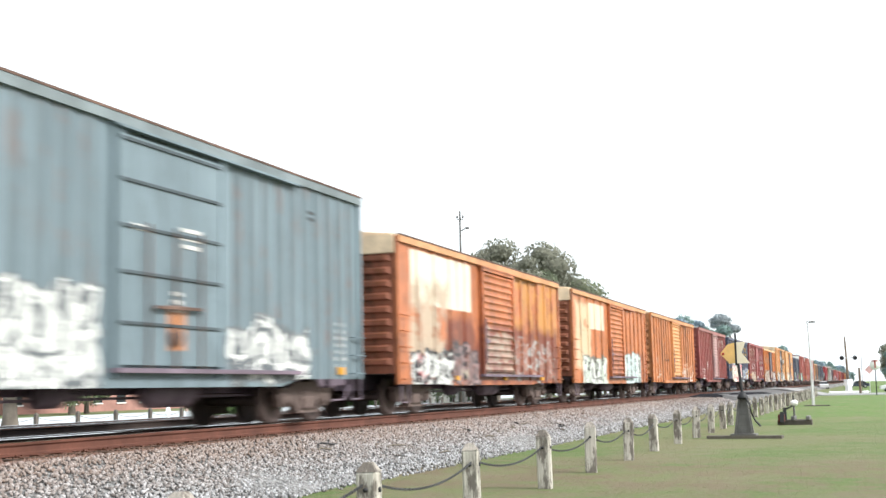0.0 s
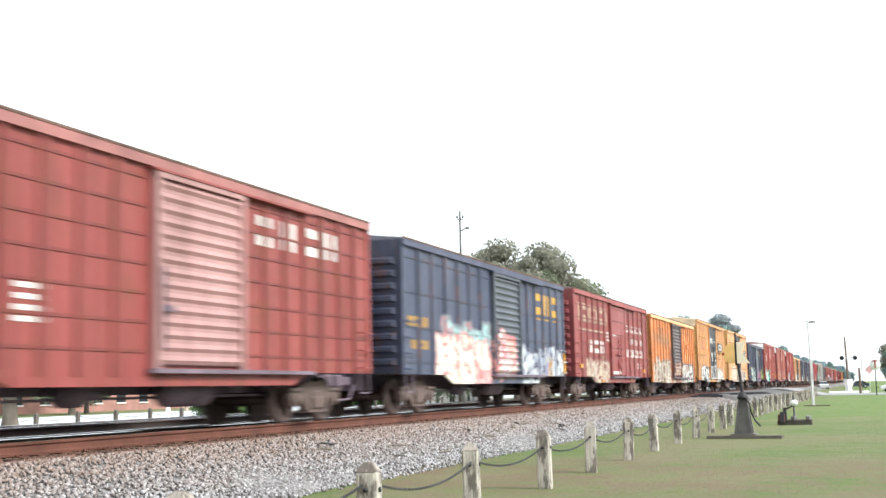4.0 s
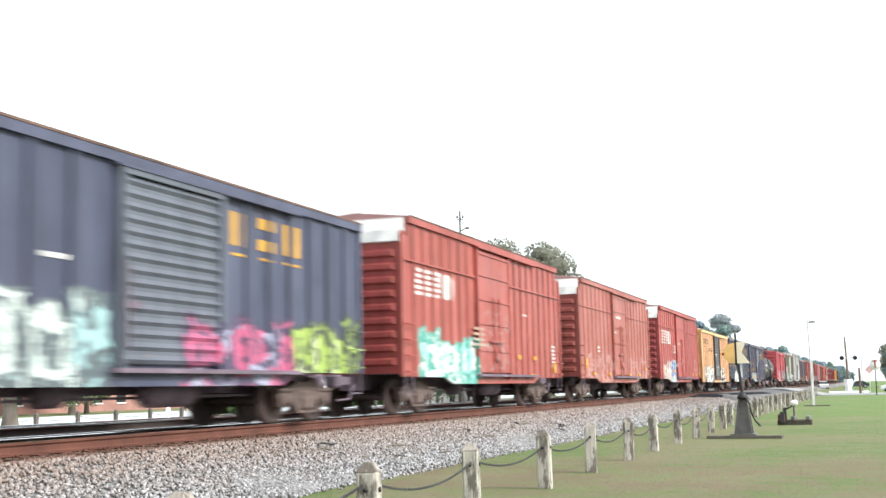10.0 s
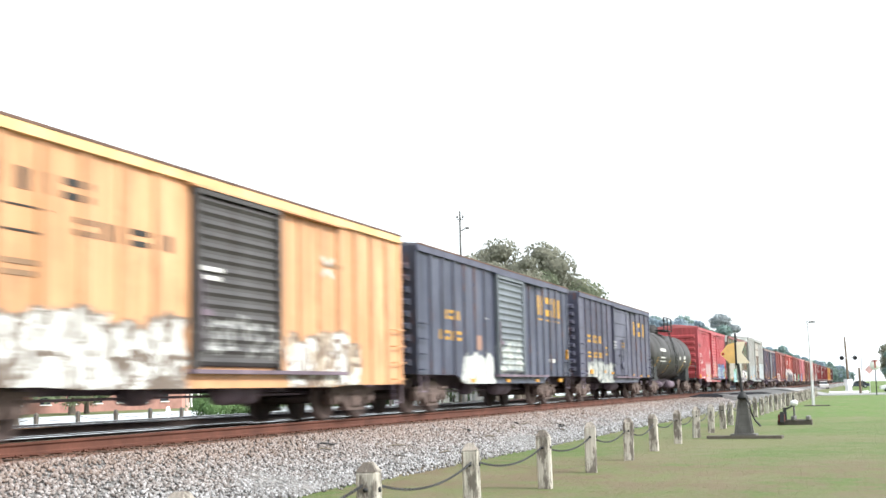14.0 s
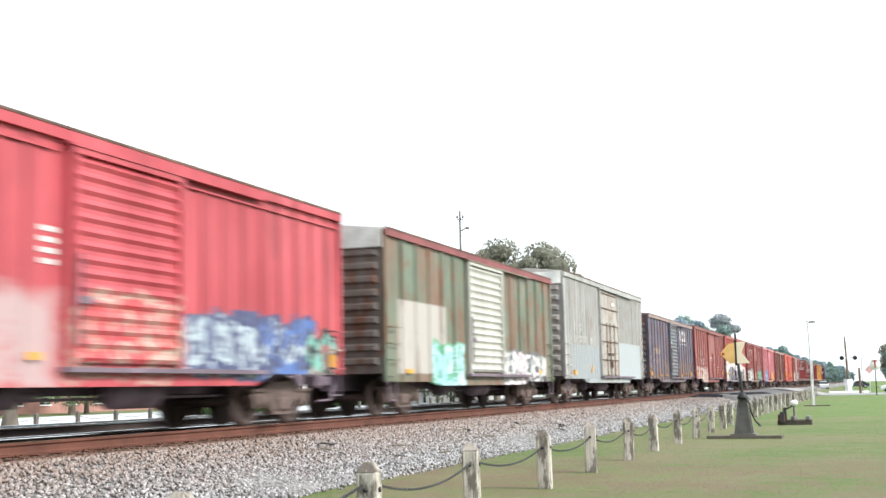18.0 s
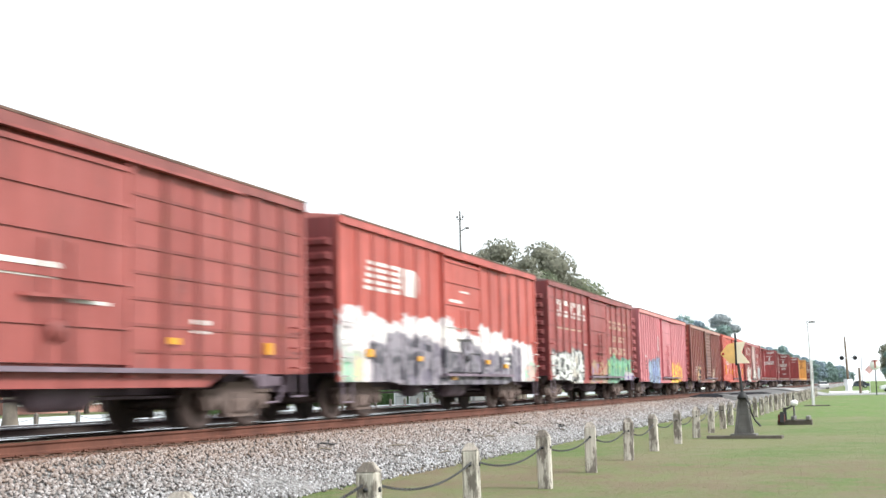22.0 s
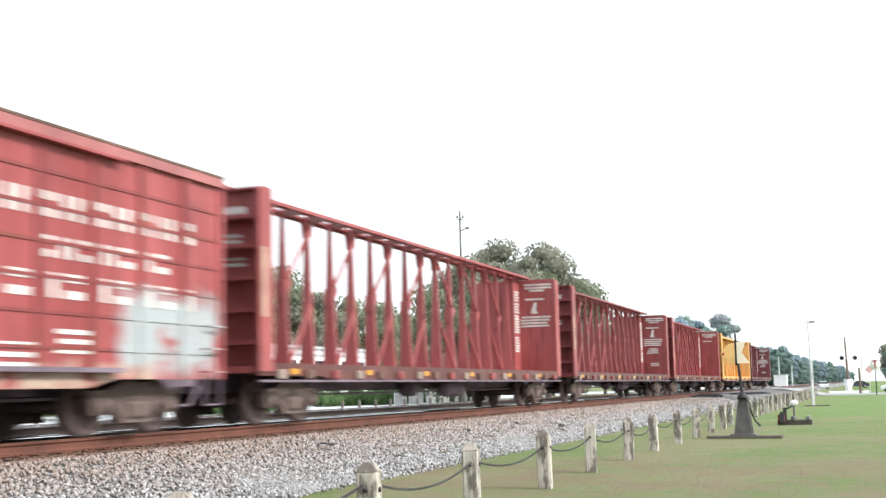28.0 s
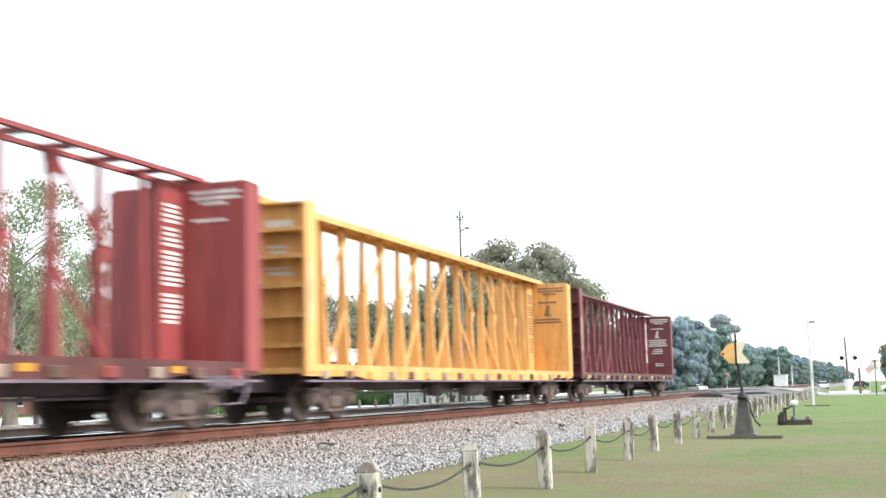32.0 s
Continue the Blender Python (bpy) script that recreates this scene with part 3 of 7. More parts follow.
# ---- roads ----
def build_roads():
    # the road over the level crossing, rising to the rails
    prof = [(-400, 0.03), (-30, 0.03), (4.5, 0.04), (8.6, 0.80), (10.9, 0.885), (18.6, 0.885), (20.8, 0.80), (25, 0.06), (70, 0.03), (400, 0.03)]
    v, f = [], []
    for y, z in prof:
        lean = 0.10 * (y - 2)
        v += [(132 + lean, y, z - 0.3), (132 + lean, y, z), (152 + lean, y, z), (152 + lean, y, z - 0.3)]
    for i in range(len(prof) - 1):
        f += [(i * 4 + j, i * 4 + 4 + j, i * 4 + 5 + j, i * 4 + 1 + j) for j in range(3)]
    me = MB().add(v, f)
    thing("road", "worn grey asphalt road over the level crossing", "road", kind="structure", mb=me, material=ROAD_GREY)
    # the paved apron beside the track
    a = MB().add([(86, 8.6, 0.50), (132.5, 7.9, 0.50), (132.5, 10.45, 0.84), (86, 10.45, 0.84), (86, 8.2, -0.2), (132.5, 7.5, -0.2), (132.5, 10.45, -0.2), (84, 10.45, -0.2)], [(0, 1, 2, 3), (0, 4, 5, 1), (1, 5, 6, 2), (3, 2, 6, 7), (0, 3, 7, 4)])
    thing("pavement_apron", "grey paved apron sloping up to the track", "pavement", kind="structure", mb=a, material=ASPHALT)
    # near-black strip that paints in the shade at the apron's near edge
    b = MB().add([(74, 10.38, 0.76), (112, 8.30, 0.56), (112, 9.2, 0.68), (80, 10.45, 0.86), (74, 10.36, 0.50), (112, 8.28, 0.20), (112, 9.2, 0.3), (80, 10.45, 0.5)], [(0, 1, 2, 3), (0, 4, 5, 1), (1, 5, 6, 2), (3, 2, 6, 7), (0, 3, 7, 4)])
    thing("apron_edge_strip", "near-black strip of painted shade along the edge of the apron", "pavement", kind="structure", mb=b, material=EDGE_SHADE)
    # pale street beyond the track
    s = MB().box(-150, 131, 24.0, 63, -0.2, 0.03).box(150, 340, 52, 96, -0.2, 0.015)
    thing("street", "pale concrete street beyond the far fence", "street", kind="structure", mb=s, material=CONCRETE)


build_roads()


# ---- chain fences ----
def fence_post(wood=None, top=None, label="weathered squared timber post with a chamfered dark top"):
    """A squared timber post with a four-sided chamfered head."""
    p = thing("fence_post", label, "post", group="chain fence posts")
    w, h = 0.102, 0.86
    part("shaft", MB().box(-w, w, -w, w, -0.2, h - 0.09, 0.022), wood or POST_WOOD, p)
    t = 0.040
    part("cap", MB().add([(-w, -w, h - 0.09), (w, -w, h - 0.09), (w, w, h - 0.09), (-w, w, h - 0.09), (-t, -t, h), (t, -t, h), (t, t, h), (-t, t, h)], [(0, 1, 5, 4), (1, 2, 6, 5), (2, 3, 7, 6), (3, 0, 4, 7), (4, 5, 6, 7)]), top or POST_CAP, p, "weathered chamfered top")
    part("eye_bolt", MB().lathe([(-0.13, 0.0), (-0.13, 0.022), (0.13, 0.022), (0.13, 0.0)], (0, 0, 0.60), "x", 8).lathe([(-0.118, 0.0), (-0.118, 0.026), (-0.1, 0.026)], (0, 0, 0.60), "y", 8), BLACK_IRON, p)
    return p


def chain_between(a, b, sag, group):
    a, b = Vector(a), Vector(b)
    n = int((b - a).length / 0.062)
    pts = []
    for i in range(n + 1):
        t = i / n
        q = a.lerp(b, t)
        q.z -= sag * 4 * t * (1 - t)
        pts.append(q)
    mb = MB()
    for i in range(n):
        d = (pts[i + 1] - pts[i]) * 0.18
        if i % 2:
            mb.bar(pts[i] - d, pts[i + 1] + d, 0.026, 0.010)
        else:
            mb.bar(pts[i] - d, pts[i + 1] + d, 0.010, 0.026)
    thing("fence_chain", "sagging grey iron chain between two fence posts", "chain", group=group, mb=mb, material=CHAIN_IRON)


def build_fences():
    r = random.Random(3)
    first = None
    spots = [(7.38 + 3.33 * k, 4.60 + 0.0035 * (3.33 * k)) for k in range(37)]
    shift = {1: -0.055, 2: 0.040, 3: -0.040, 4: 0.035, 5: -0.05, 6: 0.04, 7: -0.03, 8: -0.09, 9: -0.06, 10: -0.06}
    for k, (x, y) in enumerate(spots):
        y += shift.get(k, 0.0)
        m = pose(x + r.uniform(-0.04, 0.04), y + r.uniform(-0.03, 0.03), r.uniform(-0.03, 0.02) - (0.03 if k < 3 else 0.0), r.uniform(-1.5, 1.5), r.uniform(-1.2, 1.2), r.uniform(-4, 14))
        if first is None:
            first = fence_post()
            first.matrix_basis = m
        else:
            copy_thing(first, m)
    for k in range(20):
        (x0, y0), (x1, y1) = spots[k], spots[k + 1]
        chain_between((x0 + 0.12, y0, 0.60), (x1 - 0.12, y1, 0.60), r.uniform(0.11, 0.18), "chains of the near fence")
    dark = None
    far = [(44.7 + 3.5 * k, 41.0) for k in range(-2, 22)]
    for x, y in far:
        if not 68 < x < 88:
            m = pose(x, y, r.uniform(-0.1, -0.05), 0, 0, r.uniform(-5, 5))
            if dark is None:
                dark = fence_post(OLD_PLANK, OLD_PLANK, "dark brown squared timber post of the far fence")
                dark.matrix_basis = m
            else:
                copy_thing(dark, m)
    for k in range(len(far) - 1):
        if far[k + 1][0] < 68:
            chain_between((far[k][0] + 0.12, 41.0, 0.52), (far[k + 1][0] - 0.12, 41.0, 0.52), 0.2, "chains of the far fence")


build_fences()


# ---- the old high switch stand on the lawn ----
def build_switch_stand():
    s = thing("switch_stand", "old black iron high switch stand with a yellow fishtail target", "switch stand", pose(33.4, 3.26, 0, 0, 0, -4))
    part("tie", MB().box(-0.22, 0.02, -1.02, 0.98, -0.05, 0.085, 0.015), OLD_PLANK, s, "grey weathered timber under the stand")
    part("tie", MB().box(0.12, 0.34, -1.0, 0.9, -0.05, 0.07, 0.015), OLD_PLANK, s, "grey weathered timber under the stand")
    part("base_plate", MB().box(-0.20, 0.26, -0.34, 0.34, 0.085, 0.13, 0.01), GREY_IRON, s)
    mb = MB()
    for sx, sy in ((-1, -1), (1, -1), (1, 1), (-1, 1)):
        mb.bar((0.03 + sx * 0.15, sy * 0.215, 0.12), (0.03 + sx * 0.05, sy * 0.085, 1.08), 0.055)
    for z, w in ((0.35, 0.19), (0.65, 0.15), (0.9, 0.115)):
        mb.box(0.03 - w * 0.62, 0.03 + w * 0.62, -w, w, z - 0.02, z + 0.02)
    part("tower_frame", mb, GREY_IRON, s)
    v = []
    for z, wx, wy in ((0.13, 0.14, 0.19), (1.08, 0.04, 0.07)):
        v += [(0.03 - wx, -wy, z), (0.03 + wx, -wy, z), (0.03 + wx, wy, z), (0.03 - wx, wy, z)]
    part("tower_plates", MB().add(v, [(0, 1, 5, 4), (1, 2, 6, 5), (2, 3, 7, 6), (3, 0, 4, 7), (4, 5, 6, 7)]), GREY_IRON, s, "riveted iron tower sides")
    part("collar", MB().lathe([(1.06, 0.0), (1.06, 0.14), (1.12, 0.15), (1.20, 0.09), (1.26, 0.07), (1.26, 0)], (0.03, 0, 0), "z", 12), BLACK_IRON, s)
    part("mast", MB().tube([(0.03, 0.0, 1.2), (0.03, 0.07, 2.0), (0.03, 0.12, 2.86)], [0.042, 0.036, 0.028], 8), BLACK_IRON, s, "slightly leaning black iron mast")
    part("throw_lever", MB().tube([(-0.05, -0.08, 1.12), (-0.12, -0.20, 0.95), (-0.14, -0.24, 0.70), (-0.14, -0.34, 0.48), (-0.14, -0.47, 0.33)], [0.030, 0.026, 0.024, 0.024, 0.03], 7), BLACK_IRON, s, "bent black hand lever")
    # target: a plate across the track, pointed at one end and notched at the other
    def target(outline, x0, x1):
        n = len(outline)
        return MB().add([(x, a, b) for x in (x0, x1) for a, b in outline], [tuple(range(n)), tuple(range(2 * n - 1, n - 1, -1))] + [(i, n + i, n + (i + 1) % n, (i + 1) % n) for i in range(n)])
    part("target_point", target([(0.115, 2.03), (0.30, 2.04), (0.535, 2.30), (0.34, 2.55), (0.115, 2.61)], -0.012, 0.004), YELLOW, s, "chipped yellow pointed half of the target")
    part("target_tail", target([(0.115, 2.03), (0.115, 2.61), (-0.16, 2.62), (-0.04, 2.33), (-0.25, 2.03)], -0.012, 0.004), CREAM, s, "pale yellow fishtail half of the target")
    part("reflector", MB().lathe([(-0.03, 0.0), (-0.03, 0.035), (0.0, 0.04)], (0, 0.46, 2.30), "x", 12), RED_LENS, s, "small red reflector on the point")
    part("band", MB().box(-0.02, 0.012, 0.09, 0.14, 1.98, 2.66), BLACK_IRON, s)


build_switch_stand()


def build_low_stand():
    s = thing("ground_throw", "rusty low ground throw with a white ball weight, on timbers", "switch stand", pose(43.9, 2.55, 0, 0, 0, 0))
    part("tie", MB().box(-0.30, -0.05, -0.62, 0.55, -0.04, 0.17, 0.02), OLD_PLANK, s)
    part("tie", MB().box(0.45, 0.70, -0.60, 0.50, -0.04, 0.17, 0.02), OLD_PLANK, s)
    part("rail_piece", MB().box(-0.40, 0.80, -0.05, 0.08, 0.17, 0.30, 0.02), GREY_IRON, s, "short length of rail across the timbers")
    part("rail_piece", MB().box(-0.40, 0.80, -0.55, -0.42, 0.17, 0.30, 0.02), GREY_IRON, s, "short length of rail across the timbers")
    part("housing", MB().box(-0.42, -0.22, 0.28, 0.52, 0.10, 0.38, 0.04), RUST_IRON, s, "rusty red housing")
    part("standard", MB().plate([(-0.55, 0.10), (-0.35, 0.10), (-0.40, 0.46), (-0.48, 0.46)], 0.30, 0.44), BLACK_IRON, s)
    part("standard", MB().plate([(-0.12, 0.17), (0.10, 0.17), (0.05, 0.60), (-0.05, 0.60)], 0.24, 0.36), BLACK_IRON, s)
    part("lever", MB().tube([(-0.02, 0.25, 0.55), (-0.02, 0.10, 0.62), (-0.02, -0.08, 0.74)], 0.03, 8), BLACK_IRON, s)
    part("weight", MB().lathe([(-0.14, 0.02), (-0.12, 0.07), (-0.05, 0.105), (0.04, 0.105), (0.11, 0.07), (0.13, 0.02)], (-0.02, -0.03, 0.76), "y", 14), WHITE, s, "white painted weight")
    part("spindle", MB().tube([(0.0, -0.02, 0.30), (0.0, -0.02, 1.02)], 0.035, 8), GREY_IRON, s)


build_low_stand()


def build_white_pole():
    p = thing("lamp_post", "slim white lamp post on the lawn by the road", "lamp post", pose(77.0, 3.30, 0))
    part("shaft", MB().tube([(0, 0, 0), (0, 0, 2.6), (0, 0.04, 5.1)], [0.066, 0.056, 0.038], 10), LAMP_GREY, p)
    part("lamp_arm", MB().tube([(0, 0.04, 5.05), (0, 0.16, 5.2), (0, -0.2, 5.2)], 0.035, 6), ALU, p)
    part("lamp_head", MB().box(-0.10, 0.10, -0.42, -0.02, 5.12, 5.22, 0.03), GREY_IRON, p)
    part("conduit", MB().tube([(-0.1, -0.10, 0), (-0.1, -0.11, 3.6)], 0.022, 6), ALU, p)
    part("base", MB().box(-0.4, 0.4, -1.0, 0.5, -0.05, 0.06, 0.02), OLD_PLANK, p, "dark timbers round the foot")


build_white_pole()


# ---- trees ----
def leaf_cloud(blobs, count, size, seed, flat=0.75, core=0.35, rough=None):
    """Corners and faces of many small leaf sprays round the given blobs."""
    r = np.random.default_rng(seed)
    b = np.array(blobs, float)
    wgt = b[:, 3] ** 2
    pick = r.choice(len(b), count, p=wgt / wgt.sum())
    d = r.normal(size=(count, 3))
    d /= np.linalg.norm(d, axis=1)[:, None]
    rad = b[pick, 3] * (core + (1 - core) * r.random(count) ** 0.5) * r.uniform(0.75 + 0.15 * (core > 0.5), 1.12, count)
    c = b[pick, :3] + d * rad[:, None] * np.array([1, 1, flat])
    nrm = d + r.normal(size=(count, 3)) * (rough or (0.8 if core < 0.5 else 0.4))
    nrm /= np.linalg.norm(nrm, axis=1)[:, None]
    a = np.cross(nrm, r.normal(size=(count, 3)))
    a /= np.linalg.norm(a, axis=1)[:, None]
    e = np.cross(nrm, a)
    s = size * r.uniform(0.6, 1.4, count)[:, None]
    v = np.stack([c - a * s, c - e * s * 0.55, c + a * s, c + e * s * 0.55], 1).reshape(-1, 3)
    f = np.arange(count * 4).reshape(-1, 4)
    return v, f


def tree(name, label, height, spread, material, at, count, leaf, seed, low=0.3, blobs_n=26, lean=0.0, girth=1.0, open_crown=0.0):
    r = random.Random(seed)
    t = thing(name, label, "tree", at)
    h = height
    trunk_r = 0.022 * h * girth
    limb_r = trunk_r / max(1.0, girth) * (0.36 if open_crown else 1.0)
    mb = MB()
    top = Vector((lean * h, 0, h * 0.72))
    mb.tube([(0, 0, -0.3), (0.02 * h * lean, 0, h * 0.06), (lean * h * 0.4, 0.01 * h, h * 0.35), tuple(top)], [trunk_r * 1.5, trunk_r, trunk_r * 0.75, trunk_r * 0.22], 9)
    blobs = []
    for i in range(blobs_n):
        u = (i + 0.5) / blobs_n
        z = h * (low + (0.93 - low) * u)
        reach = spread * (0.35 + 0.75 * math.sin(math.pi * min(1, 0.18 + 0.80 * (1 - u)))) * r.uniform(0.45, 1.0)
        a = i * 2.399 + r.uniform(-0.5, 0.5)
        q = Vector((lean * z + reach * math.cos(a), reach * math.sin(a), z + r.uniform(-0.04, 0.04) * h))
        rad = spread * r.uniform(0.20, 0.40) * (1 - 0.42 * open_crown) * (0.80 if material in (LEAF_FAR_HAZED, LEAF_HAZE) else 1.0)
        blobs.append((q.x, q.y, q.z, rad))
        start = Vector((lean * z * 0.8, 0, max(h * 0.16, z - reach * 0.55)))
        if start.z < h * 0.7:
            mb.tube([tuple(start), tuple(start.lerp(q, 0.55) + Vector((0, 0, 0.02 * h))), tuple(q)], [limb_r * 0.36, limb_r * 0.22, limb_r * 0.06], 5, False)
    part("trunk", mb, BARK, t, "brown trunk with spreading limbs")
    v, f = leaf_cloud(blobs, count, leaf, seed, 0.75, {LEAF_FAR_HAZED: 0.30, LEAF_HAZE: 0.30, LEAF_OAK: 0.76, LEAF_GOLD: 0.76}.get(material, 0.35), 0.35 if material in (LEAF_FAR_HAZED, LEAF_HAZE) else None)
    crown = part("crown", fast_mesh("crown", v, f, material), None, t)
    if material in (LEAF_OAK, LEAF_GOLD):
        inner = MB()
        for bx, by, bz, br in blobs:
            inner.lathe([(-0.48 * br, 0.02), (-0.32 * br, 0.46 * br), (0, 0.64 * br), (0.32 * br, 0.46 * br), (0.48 * br, 0.02)], (bx, by, bz), "z", 8)
        part("inner_leaves", inner, material, crown)
    return t


def pine():
    """A bare-stemmed tree with a few flat clumps of foliage at its top."""
    t = thing("pine_tree", "tall pine with a bare trunk and clumped crown, haze in its leaf colour", "tree", pose(360, 39.9, 0))
    clumps = [(0, 0.6, 20.6, 1.9), (0.5, 2.2, 20.0, 1.5), (-0.5, -0.9, 20.1, 1.6), (0.3, 1.0, 18.8, 1.5), (0, -1.2, 18.6, 1.2), (0.2, -3.4, 17.6, 1.5), (-0.2, -2.4, 16.9, 1.1), (0, -4.3, 17.2, 0.9), (0, 2.6, 18.6, 0.9)]
    wood = MB().tube([(0, -3.2, -0.3), (0, -3.0, 9), (0, -2.4, 15), (0, 0.2, 20)], [0.35, 0.28, 0.20, 0.07], 8)
    for cx, cy, cz, cr in clumps:
        wood.tube([(0, -1.6, 16.6), (cx, cy, cz - 0.4 * cr)], [0.07, 0.02], 5, False)
    part("trunk", wood, BARK, t)
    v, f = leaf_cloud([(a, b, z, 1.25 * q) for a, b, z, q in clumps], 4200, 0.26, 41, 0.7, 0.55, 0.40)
    part("crown", fast_mesh("crown", v, f, LEAF_PINE_HAZED), None, t)


def build_trees():
    # thin young trees beyond the far fence
    tree("young_tree", "airy young tree with loose pale green leaves", 12.5, 4.4, LEAF_PALE, pose(46.8, 38.6, 0), 17000, 0.085, 11, 0.14, 84, 0.0, 1.25, 1.0)
    tree("young_tree", "airy young tree with loose pale green leaves", 15.6, 6.2, LEAF_PALE, pose(90.4, 67.8, 0, 0, 0, 70), 12000, 0.13, 12, 0.10, 60, 0.02, 0.8, 1.0)
    tree("young_tree", "small leafy green tree behind the fence", 12.0, 5.0, LEAF_PALE, pose(95.0, 69.6, 0, 0, 0, 10), 9000, 0.13, 13, 0.10, 52, 0.0, 0.8, 1.0)
    # the tall oak behind the train
    tall = tree("tall_tree", "tall dark green tree standing behind the track", 19.4, 7.3, LEAF_OAK, pose(139, 40, 0), 13000, 0.24, 21, 0.25, 34)
    copy_thing(tall, pose(156, 44, -1.0, 0, 0, 120) @ Matrix.Scale(0.96, 4))
    copy_thing(tall, pose(148, 41.9, -0.6, 0, 0, 250) @ Matrix.Scale(0.95, 4))
    copy_thing(tall, pose(124, 38, -0.5, 0, 0, 200) @ Matrix.Scale(0.86, 4))
    gold = tree("broad_tree", "broad yellow-green tree beside the tall dark ones", 14.0, 7.0, LEAF_GOLD, pose(131, 34, 0), 9000, 0.24, 24, 0.2, 26)
    copy_thing(gold, pose(118, 40, 0, 0, 0, 90) @ Matrix.Scale(0.85, 4))
    small = tree("small_tree", "rounded green tree at the edge of the woods", 13.0, 6.0, LEAF_OAK, pose(178, 46, 0), 8000, 0.26, 25, 0.15, 24)
    copy_thing(small, pose(205, 48, 0, 0, 0, 60) @ Matrix.Scale(0.80, 4))
    copy_thing(small, pose(228, 48, 0, 0, 0, 150) @ Matrix.Scale(0.90, 4))
    far = tree("far_tree", "far green tree in a line along the track, haze in its leaf colour", 18.0, 8.5, LEAF_FAR_HAZED, pose(292, 46, 0), 26000, 0.38, 31, 0.06, 80)
    far_b = tree("far_tree", "far green tree in a line along the track, haze in its leaf colour", 20.5, 7.5, LEAF_HAZE, pose(640, 44, 0), 26000, 0.38, 33, 0.06, 80)
    r = random.Random(8)
    x = 262.0
    k = 0
    while x < 2300:
        y = 42 + r.uniform(-3, 7) - 0.0085 * min(x - 250, 1300)
        s = r.uniform(0.84, 1.0) * (0.82 if x < 285 else 0.76 if 325 < x < 430 else 0.95)
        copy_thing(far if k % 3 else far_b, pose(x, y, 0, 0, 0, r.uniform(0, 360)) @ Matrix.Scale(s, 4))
        x += 13 + 0.022 * (x - 240)
        k += 1
    # woods behind the store
    for x, y, s in ((120, 97, 0.86), (128, 98, 0.80), (135, 100, 0.88), (143, 101, 0.85), (150, 98, 0.9), (165, 98, 0.95), (180, 99, 1.35), (196, 99, 1.0), (158, 96, 0.78), (172, 99, 1.2), (188, 97, 1.25), (205, 101, 1.1), (222, 98, 1.15), (240, 101, 1.05), (258, 97, 1.1), (276, 96, 1.0), (292, 90, 1.0), (112, 104, 0.8), (96, 104, 0.85), (80, 106, 0.9), (64, 108, 0.9)):
        copy_thing((gold, tall, small)[int(x) % 3], pose(x, y, 0, 0, 0, r.uniform(0, 360)) @ Matrix.Scale(s * (1.22, 0.98, 1.25)[int(x) % 3], 4))
    copy_thing(small, pose(268, -7.1, 0, 0, 0, 40) @ Matrix.Scale(0.76, 4))
    copy_thing(far, pose(262, -8.6, -1.0, 0, 0, 60) @ Matrix.Scale(0.55, 4))
    copy_thing(small, pose(330, -7.5, 0, 0, 0, 140) @ Matrix.Scale(0.72, 4))
    pine()


build_trees()


def hedge(x0, x1, y0, y1, h, seed):
    mid, blobs = ((x0 + x1) / 2, (y0 + y1) / 2), []
    r = random.Random(seed)
    n = int((x1 - x0) / 0.9)
    for i in range(n + 1):
        for j in range(2):
            blobs.append((x0 + (x1 - x0) * i / n - mid[0], (y0 + (y1 - y0) * (0.3 + 0.4 * j)) - mid[1], h * r.uniform(0.36, 0.48), h * r.uniform(0.46, 0.62)))
    hd = thing("hedge", "rounded clipped green hedge by the street", "hedge", pose(mid[0], mid[1], 0), group="hedges by the street")
    v, f = leaf_cloud(blobs, int(2600 * n / 4), 0.11, seed, 0.92, 0.72)
    v[:, 2] = np.maximum(v[:, 2], -0.05)
    part("foliage", fast_mesh("foliage", v, f, HEDGE_LEAF), None, hd)
    core = MB()
    for b in blobs:
        core.lathe([(-b[3] * 0.6, 0.02), (-b[3] * 0.4, b[3] * 0.5), (0, b[3] * 0.62), (b[3] * 0.4, b[3] * 0.5), (b[3] * 0.6, 0.02)], (b[0], b[1], b[2]), "z", 8)
    part("inner_leaves", core, HEDGE_LEAF, hd)


hedge(75.4, 84.6, 43.8, 46.2, 1.95, 1)
hedge(118, 158, 49.2, 50.6, 1.7, 3)
hedge(110.5, 128.5, 51.5, 54.0, 1.65, 2)


